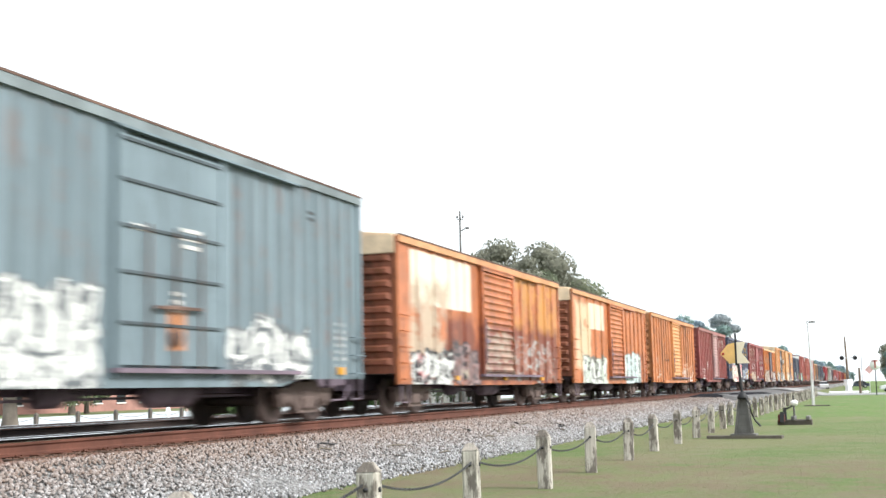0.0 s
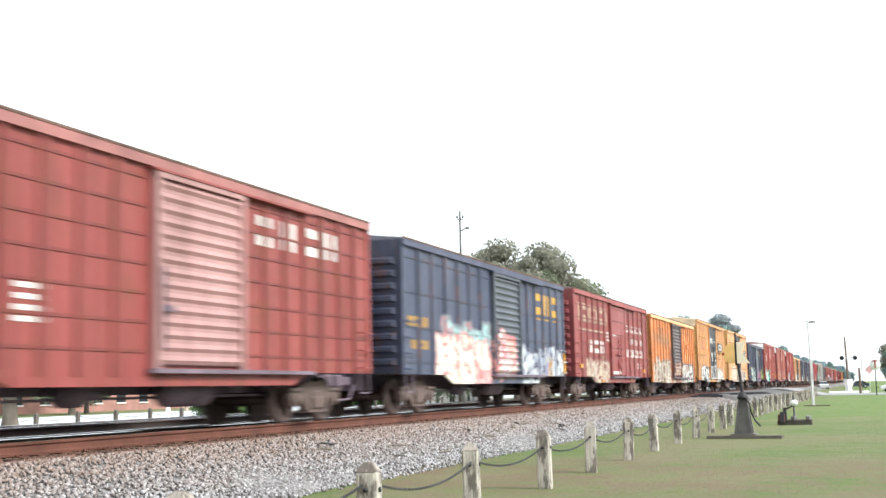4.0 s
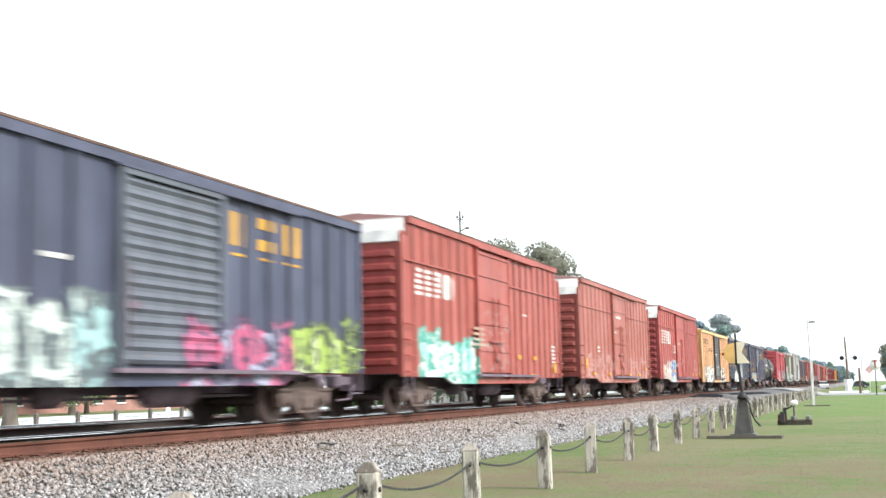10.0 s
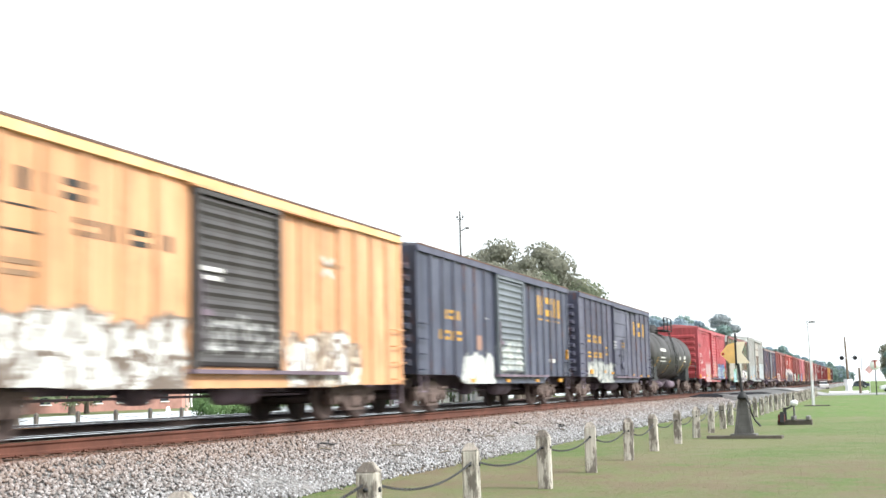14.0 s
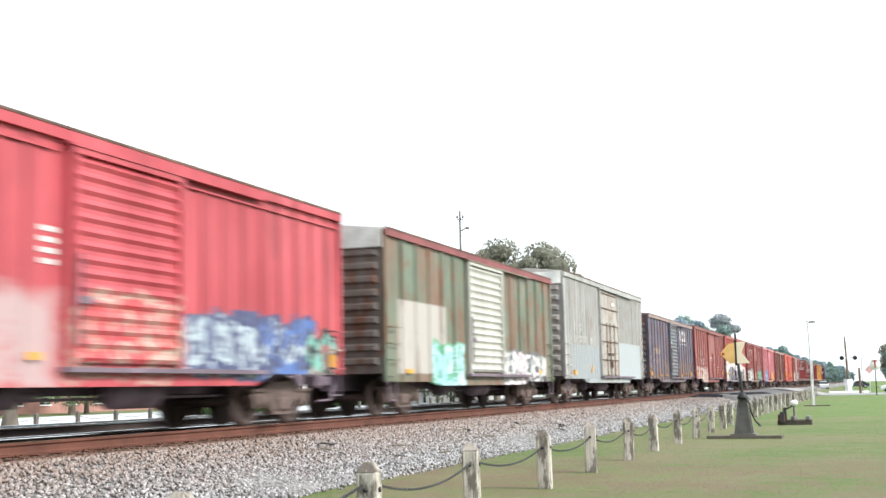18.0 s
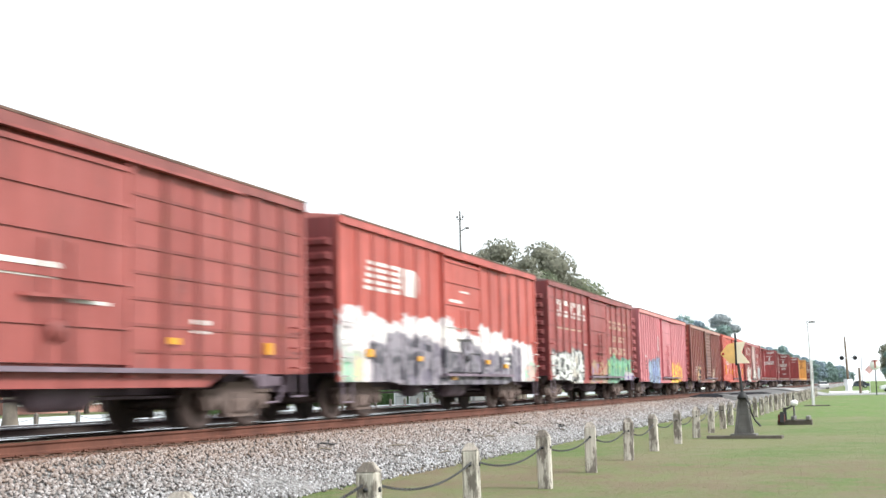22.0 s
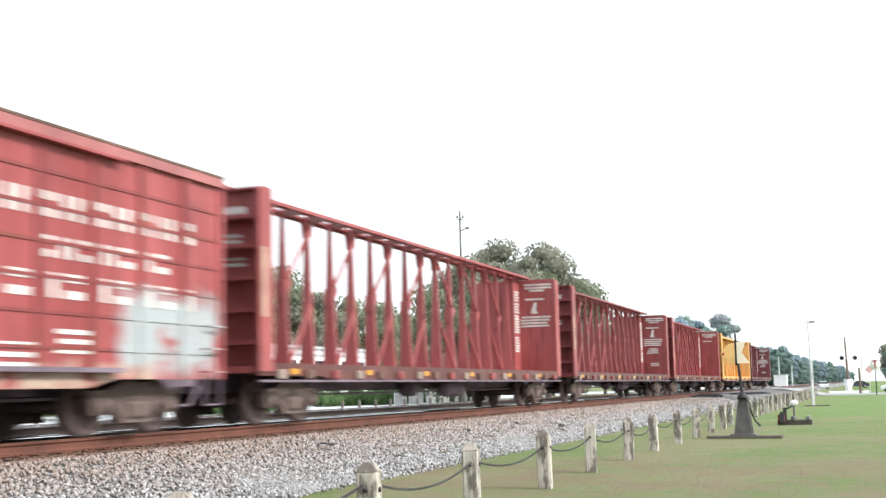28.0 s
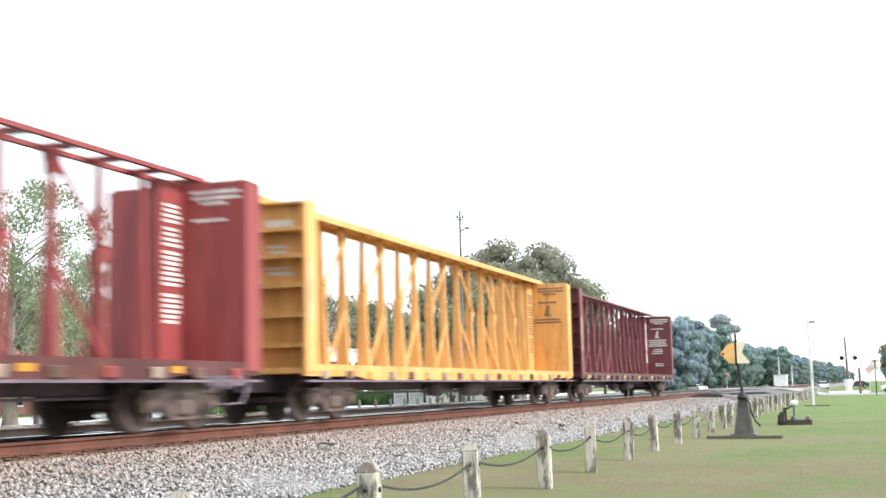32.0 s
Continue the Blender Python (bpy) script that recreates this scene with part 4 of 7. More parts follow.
# ---- buildings beyond the street ----
def store():
    b = thing("store", "long low store with white walls and a faded red end block", "building", pose(124, 80, 0))
    L, Dp, H = 62, 16, 8.2
    part("wall", MB().box(0, L, 0, Dp, 0, H), WHITE, b)
    part("fascia", MB().box(-0.2, L + 0.2, -0.35, 0, H - 0.95, H - 0.35), LAMP_GREY, b, "pale painted fascia band")
    part("end_block", MB().box(-4.5, 4.6, -0.8, Dp * 0.6, 0, H + 1.7), FASCIA, b, "faded red taller block at the end")
    part("coping", MB().box(-4.65, 4.75, -0.95, Dp * 0.6 + 0.15, H + 1.7, H + 1.95), WHITE, b)
    part("roof", MB().box(-0.4, L + 0.4, -0.5, Dp + 0.4, H, H + 0.35), ALU, b)
    for i in range(1, 12):
        w = part("window", MB().box(2 + 5 * i, 5.6 + 5 * i, -0.06, 0.02, 4.9, 6.4), GLASS, b)
        part("sill", MB().box(1.9 + 5 * i, 5.7 + 5 * i, -0.16, 0.0, 4.75, 4.9), CONCRETE, w)
    for i in range(8):
        part("shop_window", MB().box(3 + 7.4 * i, 7.8 + 7.4 * i, -0.06, 0.02, 0.6, 2.9), GLASS, b)
    for i in range(13):
        part("pilaster", MB().box(1.0 + 5 * i, 1.5 + 5 * i, -0.22, 0, 0, H - 1.6), WHITE, b)


def brick_house():
    b = thing("brick_building", "single-storey red brick building with a red pitched roof", "building", pose(84, 78, 0))
    L, Dp, H = 41, 14, 3.4
    part("wall", MB().box(0, L, 0, Dp, 0, H), BRICK, b)
    part("roof", MB().sweep([(-0.7, H), (Dp + 0.7, H), (Dp + 0.7, H + 0.2), (Dp / 2, H + 3.3), (-0.7, H + 0.2)], -0.6, L + 0.6), DARK_RED, b, "dull red pitched roof")
    for i in range(9):
        w = part("window", MB().box(2 + 4.3 * i, 3.6 + 4.3 * i, -0.05, 0.03, 0.9, 2.4), GLASS, b)
        part("frame", MB().box(1.9 + 4.3 * i, 3.7 + 4.3 * i, -0.09, -0.05, 2.4, 2.52), WHITE, w)
        part("sill", MB().box(1.9 + 4.3 * i, 3.7 + 4.3 * i, -0.12, -0.05, 0.78, 0.9), WHITE, w)
    part("door", MB().box(4.1, 5.3, -0.06, 0.03, 0, 2.1), WHITE, b)


store()
brick_house()


SIGN_POLE = plain("faded_pink_paint", (0.50, 0.36, 0.30), 0.6, 0.0, 0.15, 3.0)


def build_poles():
    p = thing("utility_pole", "wooden utility pole with a crossarm behind the track", "utility pole", pose(65.3, 22.0, 0))
    part("shaft", MB().tube([(0, 0, -0.3), (0, 0, 6), (0, 0, 11.9)], [0.11, 0.09, 0.05], 10), GREY_IRON, p)
    part("crossarm", MB().box(-0.03, 0.03, -0.20, 0.20, 11.37, 11.41), GREY_IRON, p)
    for y in (-0.17, 0.17):
        part("insulator", MB().lathe([(11.47, 0.0), (11.47, 0.05), (11.55, 0.07), (11.62, 0.03), (11.64, 0)], (0, y, 0), "z", 8), GREY_IRON, p)
    part("bracket", MB().tube([(0, 0, 10.7), (0.0, -0.35, 10.85)], 0.03, 6), GREY_IRON, p)
    part("lamp", MB().box(-0.1, 0.1, -0.55, -0.32, 10.8, 10.92, 0.03), GREY_IRON, p)
    s = thing("tall_lamp_pole", "tall thin faded pink lamp pole by the street", "lamp post", pose(97.0, 60.0, 0))
    part("shaft", MB().tube([(0, 0, 0), (0, 0, 11.6)], [0.16, 0.10], 10), SIGN_POLE, s)
    part("lamp_head", MB().box(-0.14, 0.14, -0.5, 0.1, 11.55, 11.75, 0.04), WHITE, s, "small pale lamp head")
    part("bracket", MB().box(-0.12, 0.12, -0.22, 0.22, 9.6, 10.3, 0.04), WHITE, s)
    h = thing("fire_hydrant", "white fire hydrant beside the hedge", "hydrant", pose(65.4, 41.8, 0))
    part("barrel", MB().lathe([(0, 0.0), (0, 0.2), (0.06, 0.2), (0.08, 0.12), (0.62, 0.12), (0.66, 0.16), (0.80, 0.10), (0.86, 0.0)], (0, 0, 0), "z", 12), WHITE, h)
    part("nozzle", MB().lathe([(-0.24, 0.0), (-0.24, 0.07), (0.24, 0.07), (0.24, 0.0)], (0, 0, 0.5), "x", 10), WHITE, h)


build_poles()


# ---- the level crossing's signals, signs and vehicles ----
FADED_RED = plain("faded_red_sign", (0.46, 0.20, 0.19), 0.7)


def build_crossing():
    s = thing("crossing_signal", "railway crossing signal with two flashing lamp heads", "crossing signal", pose(153.5, 2.30, 0, 0, 0, 42))
    part("mast", MB().tube([(0, 0, 0), (0.05, 0.05, 4.0), (0.05, 0.14, 6.9)], [0.16, 0.13, 0.08], 8), POLE_WOOD, s, "slightly leaning mast")
    part("crossarm", MB().box(-0.05, 0.05, -1.0, 1.0, 4.22, 4.34), ALU, s)
    for y in (-1.0, 1.0):
        head = part("lamp_head", MB().lathe([(-0.16, 0.0), (-0.16, 0.30), (-0.12, 0.30), (-0.10, 0.16), (0.14, 0.12), (0.16, 0)], (-0.1, y, 4.28), "x", 14), BLACK_IRON, s)
        part("hood", MB().lathe([(-0.42, 0.145), (-0.16, 0.16)], (-0.1, y, 4.28), "x", 12), BLACK_IRON, head)
        part("lens", MB().lathe([(-0.20, 0.0), (-0.19, 0.07), (-0.165, 0.10)], (-0.1, y, 4.28), "x", 12), RED_LENS, head)
    part("gate_box", MB().box(-0.35, 0.35, -0.45, 0.45, 0.9, 1.7, 0.05), LAMP_GREY, s, "pale gate mechanism housing")
    part("foundation", MB().box(-0.3, 0.3, -0.3, 0.3, -0.1, 0.9, 0.05), LAMP_GREY, s)
    isl = thing("traffic_island", "white concrete traffic island round the signal", "kerb", mb=MB().box(151.8, 157.0, 0.0, 4.6, -0.05, 0.24, 0.06), material=WHITE, kind="structure")
    g = thing("round_sign", "round white sign with a dark red upright mark on a post", "road sign", pose(127.0, -0.72, 0))
    part("post", MB().box(-0.05, 0.05, -0.05, 0.05, 0, 3.4), BLACK_IRON, g)
    part("disc", MB().lathe([(-0.09, 0.0), (-0.09, 0.52), (-0.06, 0.53), (-0.06, 0)], (0, 0, 3.05), "x", 28), WHITE, g)
    part("mark", MB().box(-0.10, -0.094, -0.07, 0.07, 2.72, 3.50).box(-0.10, -0.094, -0.30, 0.30, 3.36, 3.50), RED_PAINT, g, "dark red T-shaped mark")
    w = thing("wooden_post", "brown wooden post beside the road", "post", pose(146.4, 0.92, 0))
    part("shaft", MB().tube([(0, 0, -0.2), (0, 0, 2.95)], [0.15, 0.13], 9), POLE_WOOD, w)
    part("wire_guide", MB().tube([(0, -0.25, 0), (0, -0.30, 4.3)], 0.035, 6), GREY_IRON, w)
    d = thing("diamond_sign", "pale pink diamond warning sign on a thin post", "road sign", pose(150.0, -0.15, 0))
    part("post", MB().box(-0.03, 0.03, -0.03, 0.03, 0, 3.3), ALU, d)
    part("plate", MB().add([(x, a, b) for x in (-0.06, -0.04) for a, b in ((0, 2.25), (0.5, 2.75), (0, 3.25), (-0.5, 2.75))], [(0, 1, 2, 3), (7, 6, 5, 4)] + [(i, 4 + i, 4 + (i + 1) % 4, (i + 1) % 4) for i in range(4)]), plain("faded_pink", (0.66, 0.42, 0.38), 0.6), d)
    c = thing("relay_cabinet", "white signal relay cabinet beside the crossing", "cabinet", pose(243, 16.2, 0.0))
    part("body", MB().box(-1.2, 1.2, -1.25, 1.25, 0.1, 2.85, 0.05), WHITE, c)
    part("roof", MB().box(-1.3, 1.3, -1.35, 1.35, 2.85, 2.98, 0.03), ALU, c)
    part("plinth", MB().box(-1.1, 1.1, -1.15, 1.15, -0.1, 0.1), CONCRETE, c)
    for y, z in ((0.2, 6.4), (-2.2, 4.6)):
        part("mast", MB().tube([(0, y, 0), (0, y, z)], 0.10, 8), ALU, c)
    m = thing("stop_sign", "small red stop-shaped sign on a post beyond the track", "road sign", pose(238, 26.0, 0))
    part("post", MB().box(-0.05, 0.05, -0.05, 0.05, 0, 3.4), ALU, m)
    part("plate", MB().lathe([(-0.1, 0.0), (-0.1, 0.40), (-0.06, 0.40), (-0.06, 0)], (0, 0, 3.2), "x", 8), FADED_RED, m)


build_crossing()


def road_car(at, paint, label):
    c = thing("car", label, "car", at)
    low = [(-2.2, 0.35), (2.2, 0.35), (2.25, 0.75), (1.2, 0.95), (-1.75, 1.0), (-2.25, 0.85)]
    cab = [(-1.7, 0.96), (0.95, 0.93), (0.35, 1.42), (-1.1, 1.45)]
    part("body", MB().plate(low, -0.88, 0.88), paint, c)
    part("cabin", MB().plate(cab, -0.74, 0.74), GLASS, c)
    part("roof", MB().plate([(-1.12, 1.44), (0.36, 1.41), (0.3, 1.48), (-1.05, 1.51)], -0.72, 0.72), paint, c)
    for x in (-1.4, 1.4):
        for y in (-0.86, 0.86):
            wheel = part("wheel", MB().lathe([(-0.1, 0.0), (-0.1, 0.3), (-0.07, 0.33), (0.07, 0.33), (0.1, 0.3), (0.1, 0)], (x, y, 0.33), "y", 14), RUBBER, c)
            part("rim", MB().lathe([(-0.11, 0.0), (-0.11, 0.2), (0.11, 0.2), (0.11, 0)], (x, y, 0.33), "y", 12), ALU, wheel)


road_car(pose(250, 8.6, 0.0, 0, 0, 8), CAR_WHITE, "white car on the road beyond the crossing")
road_car(pose(164, -3.6, 0.0, 0, 0, 95), CAR_WHITE, "white car waiting on the road")
road_car(pose(262, 2.1, 0.0, 0, 0, 95), CAR_BLUE, "dark blue car far down the road")
road_car(pose(290, 38.6, 0.0, 0, 0, 84), CAR_WHITE, "white car parked beyond the far track")
road_car(pose(247, 26.6, 0.03, 0, 0, 95), CAR_BLUE, "dark car parked beyond the far track")
road_car(pose(275, 37.4, 0.0, 0, 0, 60), CAR_WHITE, "white car parked beyond the far track")


def screen_fence():
    """White boarded screen with dark gaps between its uneven panels."""
    f = thing("screen_fence", "white boarded screen fence beyond the street, with open gaps", "fence", pose(119, 48, 0))
    r = random.Random(5)
    x = 0.0
    for w, h in ((3.4, 1.35), (4.3, 1.50), (3.2, 1.75), (3.7, 1.95), (2.1, 1.80), (2.5, 1.85), (0.9, 1.70), (5.2, 1.40), (2.6, 1.35)):
        p = part("panel", MB().box(x, x + w, -0.05, 0.05, -0.05, h, 0.02), WHITE, f)
        for q in (x + 0.1, x + w - 0.1):
            part("post", MB().box(q - 0.07, q + 0.07, -0.12, -0.05, -0.05, h + 0.06), LAMP_GREY, p)
        part("rail", MB().box(x, x + w, -0.09, -0.05, h * 0.62, h * 0.62 + 0.09), LAMP_GREY, p)
        x += w + r.uniform(0.55, 1.25)


screen_fence()
road_car(pose(118, 66, 0.03, 0, 0, 2), CAR_WHITE, "white car parked on the pale street")
road_car(pose(100, 54.0, 0.03, 0, 0, 4), CAR_WHITE, "white car parked on the pale street")


# ---- twigs blown onto the ballast ----
def build_twigs():
    r = random.Random(17)
    for i in range(14):
        x, y = r.uniform(19, 37), r.uniform(8.5, 9.7)
        z = float(np.interp(TRACK_Y - y, [1.6, 3.75], [0.655, 0.02])) + 0.045
        n = r.uniform(0.15, 0.38)
        bend = r.uniform(-0.08, 0.08)
        mb = MB().tube([(-n, 0, 0), (-0.3 * n, bend, 0.02), (0.4 * n, -0.5 * bend, 0.015), (n, bend * 0.4, 0)], [0.010, 0.020, 0.018, 0.006], 6).tube([(0.1 * n, 0, 0.02), (0.5 * n, 0.5 * n, 0.03)], [0.012, 0.004], 5)
        thing("twig", "dark dead twig lying on the ballast", "twig", pose(x, y, z, 12, 0, r.uniform(-40, 40)), "twigs on the ballast", mb, BLACK_IRON if i % 3 == 0 else BARK)


build_twigs()


# ---- grass blades on the nearest lawn ----
def build_blades():
    n = 26000
    r = np.random.default_rng(9)
    x = 11.5 * (48 / 11.5) ** r.random(n)
    y = x * r.uniform(-0.05, 0.62, n)
    keep = (y < 7.9) & ((y < 7.4) | (x < 70))
    x, y = x[keep], y[keep]
    n = len(x)
    a = r.uniform(0, 2 * math.pi, n)
    h = r.uniform(0.006, 0.016, n) * (0.8 + 0.012 * x)
    w = r.uniform(0.004, 0.008, n) * (0.6 + 0.03 * x)
    lean = r.normal(size=(n, 2)) * 0.04
    p0 = np.stack([x - np.cos(a) * w, y - np.sin(a) * w, np.full(n, -0.005)], 1)
    p1 = np.stack([x + np.cos(a) * w, y + np.sin(a) * w, np.full(n, -0.005)], 1)
    p2 = np.stack([x + lean[:, 0], y + lean[:, 1], h], 1)
    v = np.stack([p0, p1, p2], 1).reshape(-1, 3)
    tagged(new("grass_blades", fast_mesh("grass_blades", v, np.arange(3 * n).reshape(-1, 3), BLADE)), "short grass blades of the mown lawn", "grass", kind="stuff")


build_blades()
# ---- the train ----
TRUCK_IRON = plain("dusty_truck_iron", (0.128, 0.094, 0.084), 0.9, 0.1, 0.3, 4.0)
WHEEL_IRON = plain("wheel_iron", (0.100, 0.072, 0.066), 0.75, 0.3, 0.3, 4.0)
UNDER = plain("dark_underframe", (0.165, 0.128, 0.160), 0.9, 0.1, 0.3)
REFLECT = plain("yellow_reflector", (0.62, 0.29, 0.02), 0.35, 0.0, 0.1)
WHITE_INK = plain("white_stencil", (0.56, 0.55, 0.53), 0.7, 0.0, 0.2, 9.0)
CREAM_INK = plain("cream_stencil", (0.42, 0.33, 0.25), 0.7, 0.0, 0.25, 9.0)
YELLOW_INK = plain("yellow_stencil", (0.52, 0.29, 0.045), 0.7, 0.0, 0.15, 9.0)
BLACK_INK = plain("black_stencil", (0.03, 0.03, 0.03), 0.7, 0.0, 0.3, 9.0)
GHOST_INK = plain("painted_out_grey", (0.24, 0.15, 0.09), 0.8, 0.0, 0.2, 5.0)
GREY_INK = plain("grey_stencil", (0.40, 0.41, 0.41), 0.7, 0.0, 0.2, 5.0)
ROOF_TIN = plain("galvanised_roof", (0.42, 0.41, 0.39), 0.55, 0.4, 0.2, 1.0)
RUSTY = plain("rusty_bar", (0.125, 0.075, 0.058), 0.85, 0.0, 0.4, 6.0)
DUSTY = plain("dusty_winch", (0.30, 0.235, 0.19), 0.8, 0.0, 0.3, 6.0)
INKS = {"r": plain("faded_red_stencil", (0.42, 0.17, 0.15), 0.7, 0.0, 0.2, 9.0), "p": plain("pale_orange_stencil", (0.62, 0.30, 0.14), 0.7, 0.0, 0.2, 9.0), "w": WHITE_INK, "c": CREAM_INK, "y": YELLOW_INK, "k": BLACK_INK, "g": GHOST_INK, "s": GREY_INK}

WHEELSETS_A, WHEELSETS_B = [], []
AXLE = 0.89


def make_truck_meshes():
    prof = []
    for side in (1, -1):
        prof.append([(side * 0.69, 0.0), (side * 0.69, 0.10), (side * 0.70, 0.28), (side * 0.705, 0.44), (side * 0.69, WHEEL_R + 0.025), (side * 0.72, WHEEL_R + 0.022), (side * 0.725, WHEEL_R), (side * 0.825, WHEEL_R - 0.004), (side * 0.83, 0.40), (side * 0.80, 0.30), (side * 0.77, 0.12), (side * 0.79, 0.0)])
    ws = MB()
    for q in prof:
        ws.lathe(q, (0, 0, 0), "y", 22)
    ws.lathe([(-1.12, 0.0), (-1.12, 0.075), (-0.95, 0.085), (-0.8, 0.085), (0.8, 0.085), (0.95, 0.085), (1.12, 0.075), (1.12, 0)], (0, 0, 0), "y", 10)
    ws.box(-0.06, 0.06, -1.135, -1.12, -0.012, 0.012).box(-0.012, 0.012, -1.135, -1.12, -0.06, 0.06)
    wheel = ws.mesh("wheelset", WHEEL_IRON)
    fr = MB()
    outline = [(-1.17, 0.10), (-1.12, 0.20), (-0.72, 0.24), (-0.38, 0.36), (0.38, 0.36), (0.72, 0.24), (1.12, 0.20), (1.17, 0.10), (1.12, -0.02), (1.08, -0.13), (0.70, -0.13), (0.68, 0.0), (0.62, 0.04), (0.36, -0.24), (-0.36, -0.24), (-0.62, 0.04), (-0.68, 0.0), (-0.70, -0.13), (-1.08, -0.13), (-1.12, -0.02)]
    fr.plate(outline, -0.09, 0.09)
    fr.box(-1.20, -0.62, -0.13, 0.13, 0.17, 0.23).box(0.62, 1.20, -0.13, 0.13, 0.17, 0.23).box(-0.42, 0.42, -0.14, 0.14, -0.26, -0.20)
    for x in (-0.16, 0.0, 0.16):
        fr.lathe([(-0.20, 0.0), (-0.20, 0.075), (-0.13, 0.085), (-0.06, 0.075), (0.0, 0.085), (0.06, 0.075), (0.06, 0)], (x, -0.11, 0.0), "z", 9)
    frame_mesh = fr.mesh("side_frame", TRUCK_IRON)
    cap = MB().lathe([(-0.05, 0.0), (-0.05, 0.085), (0.0, 0.125), (0.12, 0.125), (0.12, 0)], (0, 0, 0), "y", 14).mesh("bearing_cap", TRUCK_IRON)
    bolster = MB().box(-0.22, 0.22, -1.12, 1.12, -0.10, 0.18, 0.03).box(-0.35, 0.35, -0.35, 0.35, 0.18, 0.30).mesh("truck", TRUCK_IRON)
    return wheel, frame_mesh, cap, bolster


WHEEL_ME, FRAME_ME, CAP_ME, BOLSTER_ME = make_truck_meshes()


def add_truck(car, x):
    """A two-axle truck under a car."""
    t = part("truck", BOLSTER_ME, None, car, "dusty brown cast truck", pose(x, 0, WHEEL_R))
    for y in (-1.0, 1.0):
        part("side_frame", FRAME_ME, None, t, "", pose(0, y, 0, 0, 0, 0 if y < 0 else 180))
    for x0, store_in in ((-AXLE, WHEELSETS_A), (AXLE, WHEELSETS_B)):
        store_in.append(part("wheelset", WHEEL_ME, None, t, "", pose(x0, 0, 0)))
        part("bearing_cap", CAP_ME, None, t, "", pose(x0, -1.12, 0))


def underframe(car, half, tx):
    part("centre_sill", MB().box(-half + 0.05, half - 0.05, -0.20, 0.20, 0.62, 1.02), UNDER, car)
    part("air_reservoir", MB().lathe([(-0.75, 0.0), (-0.72, 0.16), (-0.6, 0.22), (0.6, 0.22), (0.72, 0.16), (0.75, 0)], (1.3, -0.75, 0.62), "x", 12), UNDER, car)
    part("brake_cylinder", MB().lathe([(-0.3, 0.0), (-0.3, 0.18), (0.25, 0.18), (0.3, 0.08), (0.8, 0.05), (0.8, 0)], (-1.6, -0.6, 0.62), "x", 12), UNDER, car)
    part("brake_rod", MB().bar((-tx, -0.5, 0.55), (tx, -0.45, 0.58), 0.045), UNDER, car)
    for side in (-1, 1):
        part("coupler", MB().box(*sorted((side * (half - 0.3), side * (half + 0.62))), -0.10, 0.10, 0.75, 0.95, 0.02).box(*sorted((side * (half + 0.55), side * (half + 0.92))), -0.17, 0.17, 0.70, 1.0, 0.05), UNDER, car, "rusty knuckle coupler")
        part("air_hose", MB().tube([(side * (half + 0.2), -0.28, 0.75), (side * (half + 0.5), -0.3, 0.42), (side * (half + 0.88), -0.15, 0.40)], 0.03, 6), UNDER, car)


def lettering(car, x0, x1, z0, z1, n, ink, y=-1.478):
    """A row of lettering as plain blocks, each a part."""
    w = (x1 - x0) / n
    r = random.Random(int(abs(x0 * 100 + z0 * 37)))
    for i in range(n):
        a = x0 + i * w
        b = a + w * r.uniform(0.62, 0.72)
        # two thick bars lying, or two standing
        if (i + int(abs(x0 * 7))) % 2 == 0:
            bars = [(a, b, low, low + 0.34 * (z1 - z0)) for low in (z0, z1 - 0.34 * (z1 - z0))]
        else:
            bars = [(left, left + (b - a) * 0.33, z0, z1) for left in (a, b - (b - a) * 0.33)]
        for left, right, low, high in bars:
            part("lettering", MB().box(left, right, y, y + 0.012, low, high), INKS[ink], car)


def small_text(car, x0, x1, z0, z1, ink="w", y=-1.478):
    """A few thin lines of unreadable stencilling."""
    rows = max(1, int((z1 - z0) / 0.13))
    r = random.Random(int(abs(x0 * 71 + z0 * 13)))
    h = (z1 - z0) / rows
    for i in range(rows):
        e = (x1 - x0) * r.uniform(0, 0.25)
        part("stencilling", MB().box(x0 + e * 0.4, x1 - e * 0.6, y, y + 0.012, z0 + i * h, z0 + i * h + h * 0.5), INKS[ink], car)


